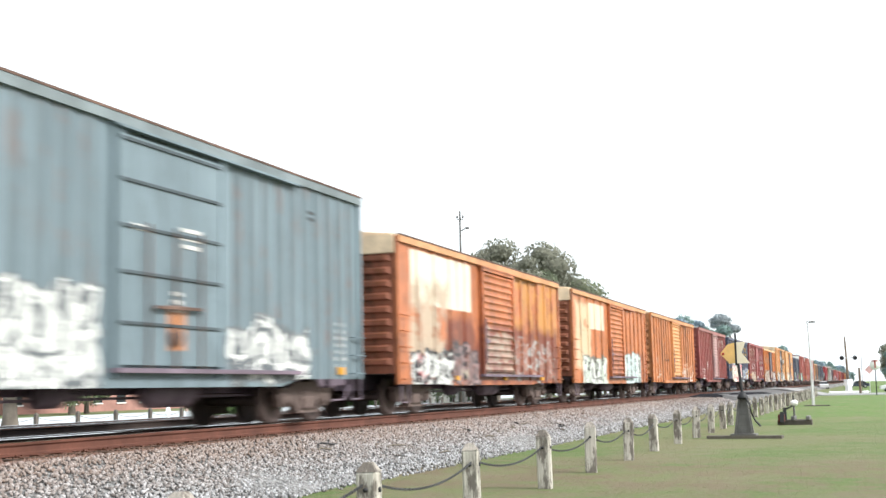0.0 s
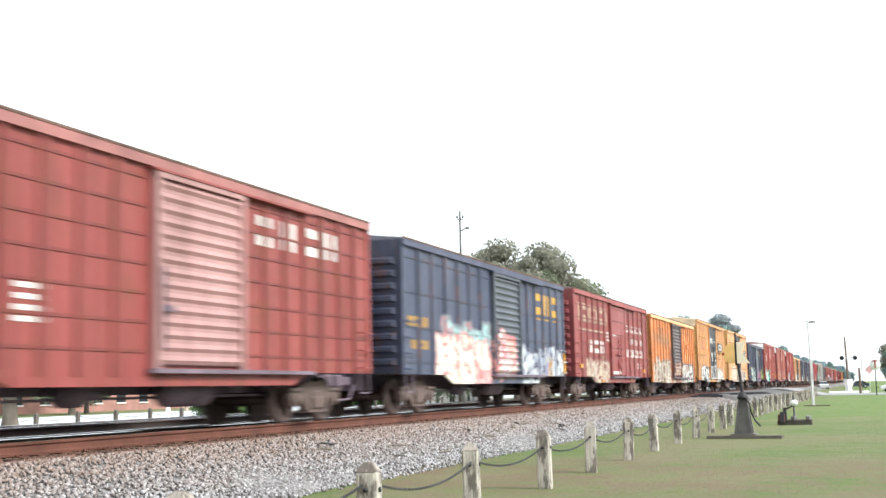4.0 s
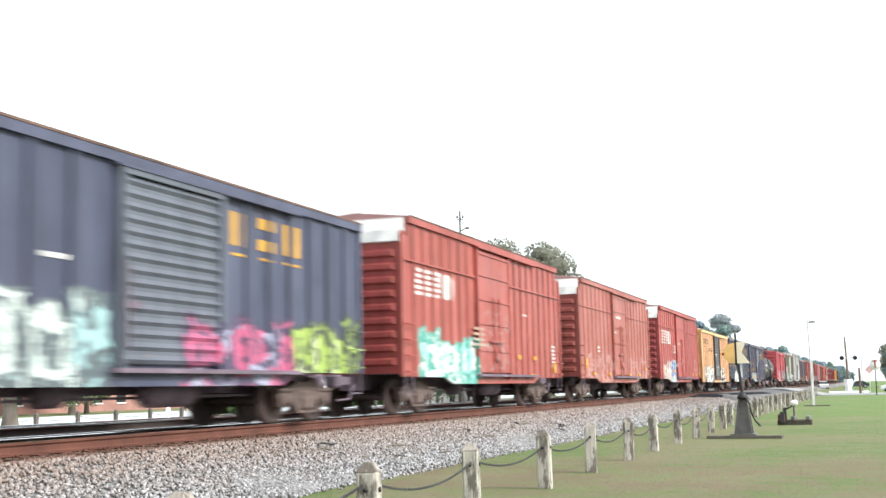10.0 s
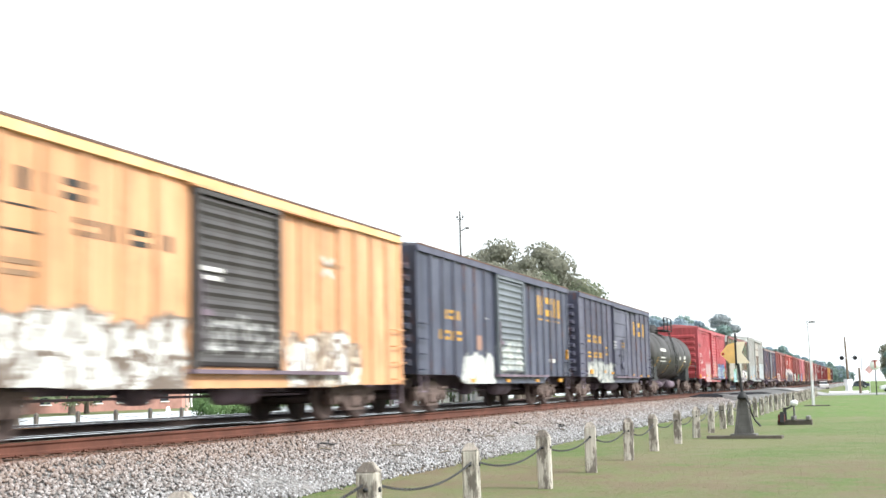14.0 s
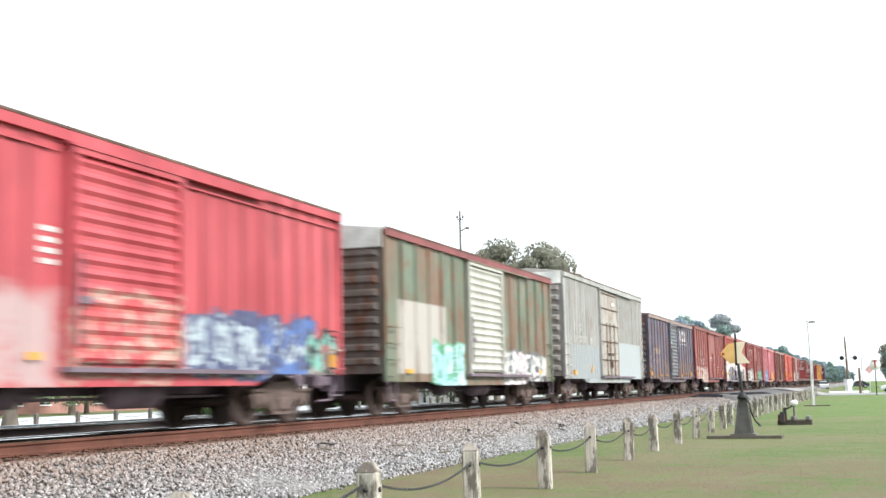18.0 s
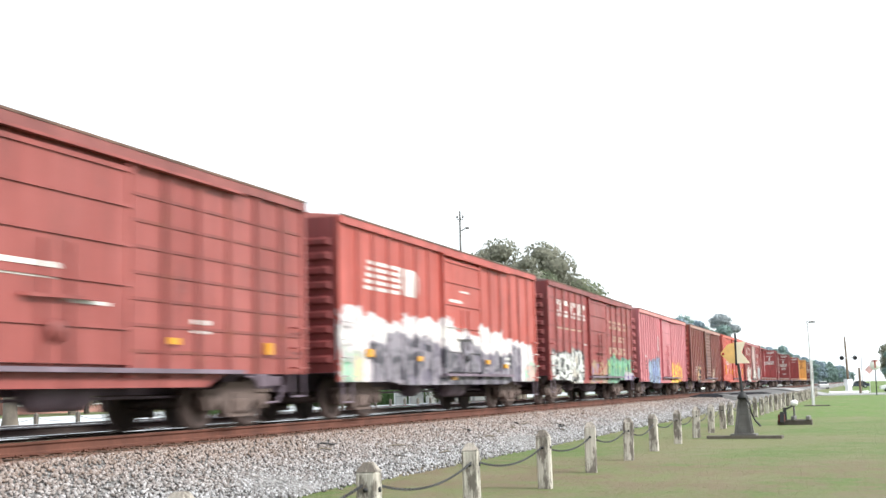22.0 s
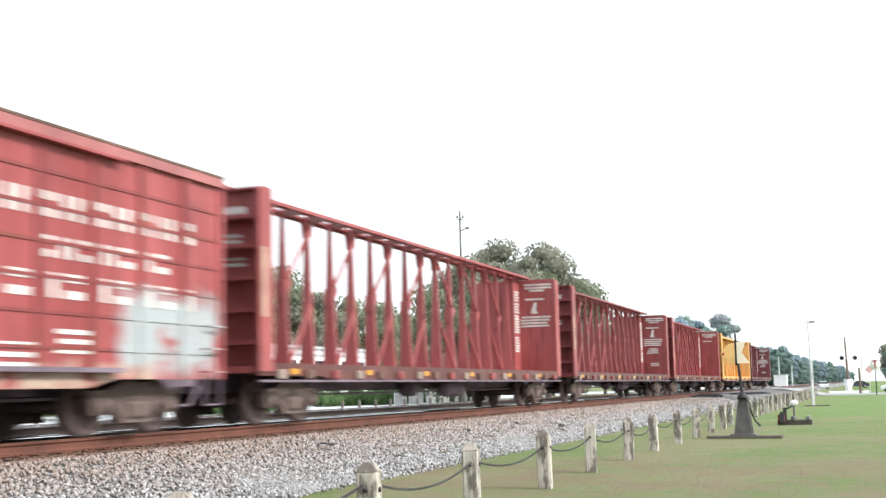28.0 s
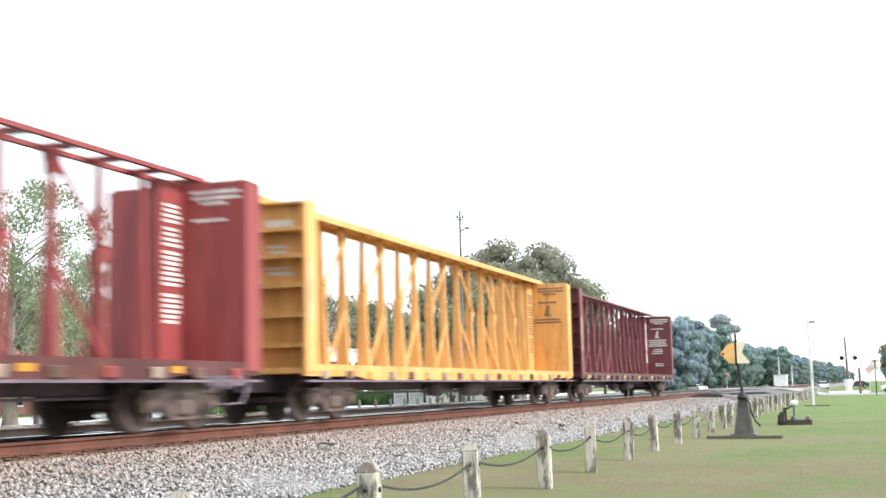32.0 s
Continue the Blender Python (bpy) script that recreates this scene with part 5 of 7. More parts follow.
def box_car(c):
    """A box car from its table of sizes, paints and markings."""
    half, e = c["half"], c.get("eave", 4.33)
    d0, d1 = c["door"]
    col = c["col"]
    name = "paint_" + c["id"]
    paint = car_paint(name, col, c.get("rust", 0.25), c.get("fade", 0.3), c.get("panels", ()), c.get("sprays", ()), c.get("second"))
    door_mat = paint if "door_col" not in c else car_paint(name + "_door", c["door_col"], c.get("door_rust", 0.2), 0.3, (), c.get("sprays", ()), None, name)
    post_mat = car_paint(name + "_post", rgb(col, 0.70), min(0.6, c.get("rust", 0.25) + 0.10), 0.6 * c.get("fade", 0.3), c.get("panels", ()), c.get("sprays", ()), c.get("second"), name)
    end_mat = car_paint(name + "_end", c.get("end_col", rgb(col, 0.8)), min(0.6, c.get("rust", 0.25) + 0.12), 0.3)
    chord_mat = paint if "chord_col" not in c else plain(name + "_chord", c["chord_col"], 0.6)
    roof_mat = ROOF_TIN if "roof_col" not in c else plain(name + "_roof", c["roof_col"], 0.6, 0.0, 0.2, 1.0)
    car = thing("box_car", c["label"], "box car", group="freight cars of the train")
    se, sm = c.get("sill", (0.98, 0.74))
    tx = half - 1.95
    run = tx - 1.75
    notch = c.get("notch", 0)
    n0 = 0.42
    top_l = [(-half, e - 0.48), (-half + n0, e - 0.48), (-half + n0, e - 0.03)] if notch else [(-half, e - 0.03)]
    side = [(-half, se), (-run - 0.7, se), (-run, sm), (run, sm), (run + 0.7, se), (half, se)] + [(-a, b) for a, b in top_l] + top_l[::-1]
    part("side_wall", MB().plate(side, -1.466, -1.40), paint, car)
    part("side_wall", MB().plate(side, 1.40, 1.466), paint, car)
    part("floor", MB().box(-half + 0.06, half - 0.06, -1.40, 1.40, 1.0, 1.12), UNDER, car)
    et = e - (0.40 if notch else 0.02)
    for sgn in (-1, 1):
        mb = MB()
        a, b = sorted((sgn * half, sgn * (half - 0.05)))
        mb.box(a, b, -1.40, 1.40, 1.0, et)
        n = c.get("end_ribs", 9)
        pitch = (et - 1.5) / n
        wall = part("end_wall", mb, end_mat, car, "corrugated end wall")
        for i in range(n):
            z = 1.18 + i * pitch
            x0, x1 = sgn * half, sgn * (half + 0.075)
            v = [(x0, -1.32, z), (x0, 1.32, z), (x0, 1.32, z + pitch * 0.62), (x0, -1.32, z + pitch * 0.62), (x1, -1.24, z + pitch * 0.14), (x1, 1.24, z + pitch * 0.14), (x1, 1.24, z + pitch * 0.46), (x1, -1.24, z + pitch * 0.46)]
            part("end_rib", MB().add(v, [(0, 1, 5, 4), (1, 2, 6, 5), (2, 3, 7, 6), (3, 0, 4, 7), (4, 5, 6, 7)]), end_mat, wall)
        if "end_top" in c:
            part("end_cap", MB().box(*sorted((sgn * (half - 0.02), sgn * (half + 0.075))), -1.42, 1.42, et - (0.26 if notch else 0.42), et + 0.02), plain(name + "_cap", c["end_top"], 0.6), car, "pale painted band across the end")
        if notch:
            part("end_step", MB().box(*sorted((sgn * (half - n0 - 0.02), sgn * (half + 0.02))), -1.40, 1.40, et - 0.02, et + 0.03), ROOF_TIN, car, "pale stepped roof end")
            part("end_gable", MB().box(*sorted((sgn * (half - n0 - 0.02), sgn * (half - n0 + 0.02))), -1.40, 1.40, et + 0.03, e - 0.03), WHITE, car)
        for y in (-1.46, 1.46):
            part("corner_post", MB().box(*sorted((sgn * (half - 0.12), sgn * (half + 0.035))), min(y, y * 1.03), max(y, y * 1.03), se, et), paint, car)
    # roof with cross seams
    xr = half - (n0 if notch else 0)
    part("roof", MB().sweep([(-1.50, e - 0.03), (1.50, e - 0.03), (1.50, e), (0, e + 0.17), (-1.50, e)], -xr, xr), roof_mat, car)
    n = 13
    for i in range(n):
        x = -xr + 0.35 + (2 * xr - 0.7) * i / (n - 1)
        seam = MB().add([(x - 0.05, -1.50, e), (x + 0.05, -1.50, e), (x + 0.05, 0, e + 0.17), (x - 0.05, 0, e + 0.17), (x - 0.05, 1.5, e), (x + 0.05, 1.5, e), (x - 0.03, -1.50, e + 0.045), (x + 0.03, -1.50, e + 0.045), (x + 0.03, 0, e + 0.215), (x - 0.03, 0, e + 0.215), (x - 0.03, 1.5, e + 0.045), (x + 0.03, 1.5, e + 0.045)], [(0, 1, 7, 6), (1, 2, 8, 7), (6, 7, 8, 9), (9, 3, 0, 6), (9, 8, 11, 10), (2, 5, 11, 8), (5, 4, 10, 11), (4, 3, 9, 10)])
        part("roof_seam", seam, roof_mat, car)
    if not c.get("clean_edge"):
        for y0, y1 in ((-1.555, -1.50), (1.50, 1.555)):
            part("roof_edge", MB().box(-xr, xr, y0, y1, e - 0.012, e + 0.028), RUSTY, car, "dark rusty edge of the roof sheet")
    for y0, y1 in ((-1.545, -1.466), (1.466, 1.545)):
        part("top_chord", MB().box(-xr, xr, y0, y1, e - 0.17, e - 0.012), chord_mat, car)
    part("side_sill", MB().box(-run, run, -1.50, -1.466, sm, sm + 0.14), paint, car)
    # side posts
    depth = c.get("rib_depth", 0.055)
    wid = c.get("rib_w", 0.055)
    zt = e - 0.17
    nl, nr = c["posts"]

    def post(x, y_sign=-1):
        zb = sm + 0.14 if abs(x) < run else se
        y0, y1 = y_sign * 1.466, y_sign * (1.466 + depth)
        v = [(x - wid * 1.5, y0, zb), (x + wid * 1.5, y0, zb), (x + wid, y1, zb), (x - wid, y1, zb)]
        v += [(q[0], q[1], zt) for q in v]
        return v, [(0, 1, 5, 4), (1, 2, 6, 5), (2, 3, 7, 6), (3, 0, 4, 7), (0, 3, 2, 1), (4, 5, 6, 7)]

    xs = [-half + 0.10 + (d0 + half - 0.18) * (i + 1) / (nl + 1) for i in range(nl)] + [d1 + 0.10 + (half - 0.10 - d1) * (i + 1) / (nr + 1) for i in range(nr)]
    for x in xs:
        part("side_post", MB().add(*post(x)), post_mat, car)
    for x in xs:
        part("side_post", MB().add(*post(x, 1)), paint, car)
    if c.get("beads"):
        edges = sorted([-half + 0.1] + xs[:nl] + [d0 - 0.05]) , sorted([d1 + 0.05] + xs[nl:] + [half - 0.1])
        for row in edges:
            for a, b in zip(row[:-1], row[1:]):
                k = 0
                z = 1.25
                while z < zt - 0.2:
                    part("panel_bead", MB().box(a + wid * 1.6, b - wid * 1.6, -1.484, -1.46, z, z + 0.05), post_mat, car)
                    z += c["beads"]
    for (x0, x1, z) in c.get("strips", ()):
        part("side_strip", MB().box(x0, x1, -1.466 - depth - 0.02, -1.46, z, z + 0.04), RUSTY if c.get("dark_strips") else paint, car)
    # door
    dz0, dz1 = 1.06, e - 0.30
    kind = c["door_kind"]
    if kind == "louvre":
        n = 15
        q = [(-1.50, dz0)]
        step = (dz1 - dz0) / n
        for i in range(n):
            z = dz0 + i * step
            q += [(-1.535, z + 0.02), (-1.575, z + step * 0.42), (-1.535, z + step * 0.80)]
        q += [(-1.50, dz1)]
        door = part("door", MB().sweep(q, d0 + 0.06, d1 - 0.06), door_mat, car, "corrugated sliding door")
        for a, b, z0, z1 in ((d0, d0 + 0.12, dz0 - 0.05, dz1 - 0.02), (d1 - 0.12, d1, dz0 - 0.05, dz1 - 0.02), (d0, d1, dz1 - 0.02, dz1 + 0.07)):
            part("door_frame", MB().box(a, b, -1.60, -1.49, z0, z1), door_mat, door)
        part("door_latch", MB().box(d0 + 0.15, d0 + 0.5, -1.62, -1.56, 1.9, 2.0).bar((d0 + 0.2, -1.60, 1.3), (d0 + 0.2, -1.60, 2.6), 0.04), UNDER, door)
    else:
        door = part("door", MB().box(d0 + 0.03, d1 - 0.03, -1.545, -1.48, dz0, dz1), door_mat, car, "flat plug door")
        bead_mat = plain(name + "_bead", c["bead_col"], 0.6) if "bead_col" in c else RUSTY if c.get("rusty_rods") else door_mat
        for f in (0.18, 0.40, 0.60, 0.80, 0.98):
            part("door_bead", MB().box(d0 + 0.08, d1 - 0.08, -1.575, -1.545, dz0 + (dz1 - dz0) * f - 0.024, dz0 + (dz1 - dz0) * f + 0.024), bead_mat, door)
        for f in c.get("rods", (0.42, 0.58)):
            x = d0 + (d1 - d0) * f
            part("locking_rod", MB().tube([(x, -1.60, dz0 - 0.05), (x, -1.60, dz1 - (0.0 if c.get("long_rods") else 1.3))], 0.022, 6), door_mat if not c.get("rusty_rods") else RUSTY, door)
        part("handle", MB().bar((d0 + (d1 - d0) * 0.3, -1.62, 1.95), (d0 + (d1 - d0) * 0.75, -1.62, 1.98), 0.05).lathe([(-1.64, 0), (-1.64, 0.14), (-1.60, 0.16), (-1.60, 0)], (d0 + (d1 - d0) * 0.5, 0, 1.5), "y", 12), door_mat if not c.get("rusty_rods") else RUSTY, door)
        for x in (d0, d1):
            part("door_frame", MB().box(x - 0.06, x + 0.05, -1.57, -1.466, sm + 0.15, e - 0.17), paint, door)
    part("door_track", MB().box(d0 - 0.1, min(half - 0.3, d1 + (d1 - d0) * 0.95), -1.64, -1.49, dz0 - 0.12, dz0 - 0.05), UNDER if not c.get("pale_track") else WHITE_INK, car)
    part("door_track", MB().box(d0 - 0.1, min(half - 0.3, d1 + (d1 - d0) * 0.95), -1.62, -1.49, dz1 + 0.07, dz1 + 0.11), paint, car)
    # grab irons and ladders
    for sgn, top in ((-1, c.get("ladder", 2.4)), (1, 2.1)):
        x0, x1 = sorted((sgn * (half - 0.10), sgn * (half - 0.58)))
        z = se + 0.12
        while z < top:
            part("grab_iron", MB().bar((x0, -1.60, z), (x1, -1.60, z), 0.028).bar((x0, -1.60, z), (x0, -1.46, z), 0.028).bar((x1, -1.60, z), (x1, -1.46, z), 0.028), paint, car)
            z += 0.38
        part("step", MB().bar((x0, -1.5, se), (x0, -1.5, se - 0.42), 0.03).bar((x1, -1.5, se), (x1, -1.5, se - 0.42), 0.03).bar((x0, -1.5, se - 0.42), (x1, -1.5, se - 0.42), 0.03), UNDER, car)
    part("brake_wheel", MB().lathe([(0.0, 0.22), (0.02, 0.26), (0.04, 0.22), (0.02, 0.20), (0.0, 0.22)], (-half - 0.16, 0.55, 3.2), "x", 16).box(-half - 0.15, -half, 0.53, 0.57, 3.18, 3.22), UNDER, car)
    def face(x0, x1):
        """How far out the paint lies there: on the door or on the wall."""
        return (-1.588 if kind == "louvre" else -1.557) if d0 < (x0 + x1) / 2 < d1 else -1.478

    for x0, x1, z0, z1 in c.get("plates", ()):
        part("lettering_ground", MB().box(x0, x1, -1.474 - depth, -1.466, z0, z1), BLACK_INK, car, "black panel behind the lettering")
    for x, z, w, h, ink in c.get("crosses", ()):
        for a in (-1, 1):
            for b in (-1, 1):
                part("emblem", MB().bar((x + a * w * 0.10, -1.474, z + b * h * 0.12), (x + a * w * 0.5, -1.474, z + b * h * 0.5), 0.014, w * 0.16), INKS[ink], car, "faded arm of a plain cross mark")
    for x0, x1, z0, z1, n, ink in c.get("letters", ()):
        lettering(car, x0, x1, z0, z1, n, ink, face(x0, x1) - (depth + 0.008 if c.get("plates") and ink == "w" else 0.0))
    for x0, x1, z0, z1, *ink in c.get("text", ()):
        small_text(car, x0, x1, z0, z1, *(ink or ["w"]), face(x0, x1))
    for (x0, x1, z0, z1) in c.get("emblem", ()):
        h = (z1 - z0) / 9
        for i in range(5):
            part("emblem", MB().box(x0 + 0.05 * i, x0 + (x1 - x0) * (0.62 + 0.03 * i), -1.478, -1.466, z0 + 2 * i * h, z0 + (2 * i + 1.15) * h), WHITE_INK, car, "white stripe of a plain emblem")
        part("emblem", MB().plate([(x0 + (x1 - x0) * 0.66, z0), (x1 - 0.1, z0), (x1, z0 + 3 * h), (x1, z1 - 2 * h), (x1 - 0.12, z1), (x0 + (x1 - x0) * 0.60, z1)], -1.482, -1.466), WHITE_INK, car, "white block of a plain emblem")
    for (x, z, w, h) in c.get("reflect", ()):
        part("reflector", MB().box(x - w * 0.38, x + w * 0.38, -1.535, -1.46, z, z + h * 0.85), REFLECT, car)
    for tx0 in (-tx, tx):
        add_truck(car, tx0)
    underframe(car, half, tx)
    return car


def tank_car(c):
    half = c["half"]
    body = car_paint("paint_" + c["id"], (0.030, 0.026, 0.025), 0.2, 0.3)
    car = thing("tank_car", c["label"], "tank car", group="freight cars of the train")
    L = half - 0.35
    prof = [(-L, 0.02), (-L + 0.06, 0.55), (-L + 0.22, 0.98), (-L + 0.5, 1.24), (-L + 0.85, 1.33), (L - 0.85, 1.33), (L - 0.5, 1.24), (L - 0.22, 0.98), (L - 0.06, 0.55), (L, 0.02)]
    tank = part("tank", MB().lathe(prof, (0, 0, 2.28), "x", 40), body, car, "glossy black cylindrical tank")
    for x in (-4.2, -1.4, 1.4, 4.2):
        part("weld_band", MB().lathe([(x - 0.05, 1.325), (x - 0.05, 1.345), (x + 0.05, 1.345), (x + 0.05, 1.325)], (0, 0, 2.28), "x", 40), body, tank)
    part("manway", MB().lathe([(3.5, 0.42), (3.95, 0.42), (3.98, 0.36), (4.08, 0.30), (4.1, 0.0)], (0, 0, 0), "z", 18), body, tank, "domed manway")
    part("platform", MB().box(-1.35, 1.35, -1.0, -0.45, 3.70, 3.75).box(-1.35, 1.35, 0.45, 1.0, 3.70, 3.75), BLACK_IRON, car)
    rail = MB()
    for x in (-1.35, 0, 1.35):
        rail.bar((x, -1.0, 3.7), (x, -1.0, 4.45), 0.06).bar((x, 1.0, 3.7), (x, 1.0, 4.45), 0.06)
    for z in (4.1, 4.45):
        rail.bar((-1.35, -1.0, z), (1.35, -1.0, z), 0.06).bar((-1.35, 1.0, z), (1.35, 1.0, z), 0.06)
    part("handrail", rail, BLACK_IRON, car)
    lad = MB()
    for x in (-0.25, 0.25):
        lad.bar((x, -1.45, 0.95), (x, -1.42, 2.3), 0.04).bar((x, -1.42, 2.3), (x, -1.0, 3.75), 0.04)
    for i in range(9):
        z = 1.1 + i * 0.3
        y = -1.45 if z < 2.3 else -1.45 + (z - 2.3) * 0.3
        lad.bar((-0.25, y, z), (0.25, y, z), 0.03)
    part("ladder", lad, BLACK_IRON, car)
    for x in (-half + 1.9, half - 1.9):
        part("saddle", MB().plate([(x - 0.8, 0.85), (x + 0.8, 0.85), (x + 0.55, 1.75), (x - 0.55, 1.75)], -1.15, 1.15), BLACK_IRON, car)
    for sgn in (-1, 1):
        part("end_platform", MB().box(*sorted((sgn * half, sgn * (half - 1.2))), -1.45, 1.45, 0.92, 1.0), BLACK_IRON, car)
        g = MB()
        for y in (-1.42, 1.42):
            g.bar((sgn * half, y, 1.0), (sgn * half, y, 2.0), 0.04)
        g.bar((sgn * half, -1.42, 2.0), (sgn * half, 1.42, 2.0), 0.04)
        part("end_rail", g, BLACK_IRON, car)
    part("walkway_rail", MB().bar((-half, -1.45, 1.75), (half, -1.45, 1.75), 0.035), BLACK_IRON, car)
    for (x0, x1, z0, z1) in ((-4.9, -3.1, 2.42, 2.58), (-4.9, -3.4, 2.05, 2.12), (-4.9, -3.0, 1.86, 1.92), (3.6, 4.3, 2.10, 2.30), (3.6, 4.6, 1.95, 2.02), (1.9, 2.3, 2.05, 2.25)):
        rows = MB()
        a = lambda z: math.asin((z - 2.28) / 1.345)
        y = lambda z: -1.345 * math.cos(a(z))
        rows.add([(x0, y(z0) - 0.006, z0), (x1, y(z0) - 0.006, z0), (x1, y(z1) - 0.006, z1), (x0, y(z1) - 0.006, z1)], [(0, 1, 2, 3)])
        part("stencilling", rows, WHITE_INK, tank)
    for x in (-6.4, 6.0, -2.2, 3.2):
        b = MB()
        for k in range(6):
            z0, z1 = 1.25 + 0.14 * k, 1.25 + 0.14 * (k + 1)
            y = lambda z: -1.35 * math.cos(math.asin((z - 2.28) / 1.35))
            dx = 0.10 * k
            b.add([(x + dx, y(z0) - 0.004, z0), (x + dx + 0.12, y(z0) - 0.004, z0), (x + dx + 0.22, y(z1) - 0.004, z1), (x + dx + 0.10, y(z1) - 0.004, z1)], [(0, 1, 2, 3)])
        part("marking_band", b, YELLOW_INK, tank)
    for tx in (-half + 1.9, half - 1.9):
        add_truck(car, tx)
    underframe(car, half, half - 1.9)
    return car


def centre_beam(c):
    half = c["half"]
    col = c["col"]
    paint = car_paint("paint_" + c["id"], col, c.get("rust", 0.15), 0.25)
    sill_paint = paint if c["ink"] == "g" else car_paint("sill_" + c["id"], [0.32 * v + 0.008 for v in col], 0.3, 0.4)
    ink = c["ink"]
    car = thing("centre_beam_car", c["label"], "flat car", group="freight cars of the train")
    top, bulk_top = 4.60, 4.42
    part("deck", MB().box(-half, half, -1.36, 1.36, 0.98, 1.10), paint, car)
    for s in (-1, 1):
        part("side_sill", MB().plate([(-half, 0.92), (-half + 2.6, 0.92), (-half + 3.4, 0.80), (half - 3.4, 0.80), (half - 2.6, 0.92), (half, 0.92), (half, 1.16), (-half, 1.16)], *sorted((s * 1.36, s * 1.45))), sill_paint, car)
    part("sill_lip", MB().box(-half, half, -1.49, -1.45, 0.80, 0.845), UNDER, car)
    part("lower_sill", MB().box(-half + 3.2, half - 3.2, -0.35, 0.35, 0.66, 0.98), UNDER, car)
    # end bulkheads: a plate with flanges and ribs on its outer side
    for sgn in (-1, 1):
        inner = half - 0.50
        bulk = part("bulkhead", MB().box(*sorted((sgn * inner, sgn * (inner + 0.08))), -1.40, 1.40, 1.10, bulk_top), paint, car, "tall end bulkhead")
        for y in (-1.40, 1.40):
            q = [(sgn * (half + 0.02), 1.0), (sgn * inner, 1.0), (sgn * inner, bulk_top), (sgn * (half - 0.03), bulk_top), (sgn * (half + 0.02), bulk_top - 0.05)]
            if sgn < 0:
                q = q[::-1]
            part("flange", MB().plate(q, min(y, y * 1.05), max(y, y * 1.05)), paint, bulk)
        for z in (1.5, 2.1, 2.7, 3.3, 3.85):
            part("rib", MB().box(*sorted((sgn * (inner + 0.08), sgn * (half - 0.12))), -1.36, 1.36, z, z + 0.09), paint, bulk)
        part("top_plate", MB().box(*sorted((sgn * inner, sgn * (half - 0.2))), -1.40, 1.40, bulk_top, bulk_top + 0.04), paint, bulk)
    # centre partition: top chord with oval openings, tapered posts, braces
    chord = MB()
    xs = np.arange(-half + 1.3, half - 1.25, 1.215)
    for y0, y1 in ((-0.40, -0.30), (0.30, 0.40)):
        chord.box(-half + 0.1, half - 0.1, y0, y1, top - (0.075 if c.get("open_chord", True) else 0.14), top)
    for a in np.arange(-half + 0.1, half - 0.3, 1.215):
        if c.get("open_chord", True):
            wide = c.get("hole", 0.40)
            chord.box(a, a + 1.215 - wide, -0.30, 0.30, top - 0.05, top - 0.01)
            if wide < 0.6:
                chord.box(a + 1.215 - wide, a + 1.215, -0.30, -0.14, top - 0.05, top - 0.01).box(a + 1.215 - wide, a + 1.215, 0.14, 0.30, top - 0.05, top - 0.01)
        else:
            chord.box(a, a + 1.215, -0.30, 0.30, top - 0.05, top - 0.01)
    part("top_chord", chord, paint, car, "long top chord with openings")
    for i, x in enumerate(xs):
        m = MB()
        w0, w1, t0, t1 = 0.19, 0.05, 0.055, 0.040
        v = [(x + sx * t, sy * w, z) for z, t, w in ((1.10, t0, w0), (2.2, t0, 0.12), (top - 0.05, t1, w1)) for sx, sy in ((-1, -1), (1, -1), (1, 1), (-1, 1))]
        m.add(v, [(j + 4 * k, (j + 1) % 4 + 4 * k, 4 + (j + 1) % 4 + 4 * k, 4 + j + 4 * k) for k in range(2) for j in range(4)])
        part("partition_post", m, paint, car)
        if i % 2 == 0 and i + 1 < len(xs):
            up = 1 if x < 0 else -1
            if up > 0:
                x_hi, x_lo = xs[i + 1], x
            else:
                x_hi, x_lo = x, xs[i + 1]
            part("brace", MB().bar((x_hi, -0.1, top - 0.30), (x_lo, -0.10, 3.05), 0.065), paint, car)
            part("brace", MB().bar((x_hi, -0.10, 2.6), (x_lo, -0.16, 1.20), 0.07), paint, car)
            part("gusset", MB().plate([(x_hi - 0.17, top - 0.14), (x_hi + 0.17, top - 0.14), (x_hi + 0.10, top - 0.50), (x_hi - 0.07, top - 0.52)], -0.09, 0.09), paint, car)
            part("gusset", MB().plate([(x_lo - 0.09, 2.62), (x_lo + 0.20, 2.95), (x_lo + 0.16, 3.08), (x_lo - 0.09, 3.02)], -0.12, 0.12), paint, car)
    for sgn in (-1, 1):
        x0, x1 = sorted((sgn * (half - 0.48), sgn * (half - 1.25)))
        part("end_panel", MB().box(x0, x1, -0.13, 0.13, 1.10, top - 0.14), paint, car, "solid panel at the end of the partition")
    # load tie-down winches and reflectors along the sill
    i = 0
    for x in np.arange(-half + 0.8, half - 0.5, 1.215):
        part("winch", MB().box(x - 0.13, x + 0.13, -1.53, -1.45, 0.86, 1.04, 0.02), (DUSTY, RUSTY, paint)[i % 3], car)
        if i % 3 == 0:
            part("reflector", MB().box(x + 0.48, x + 0.74, -1.465, -1.45, 0.95, 1.06), REFLECT, car)
        i += 1
    # markings on the inner face of the far bulkhead and on the end panel
    xb = half - 0.512
    r = random.Random(int(half * 100) + len(c["id"]))
    rows = [(4.24, 0.33, 1.33), (4.13, 0.35, 1.33), (4.03, 0.52, 1.06), (3.72, 0.36, 1.05)]
    rows += [(3.08 - 0.105 * k, 0.18 + r.uniform(0, 0.05), 1.26 + r.uniform(-0.10, 0.03)) for k in range(4)]
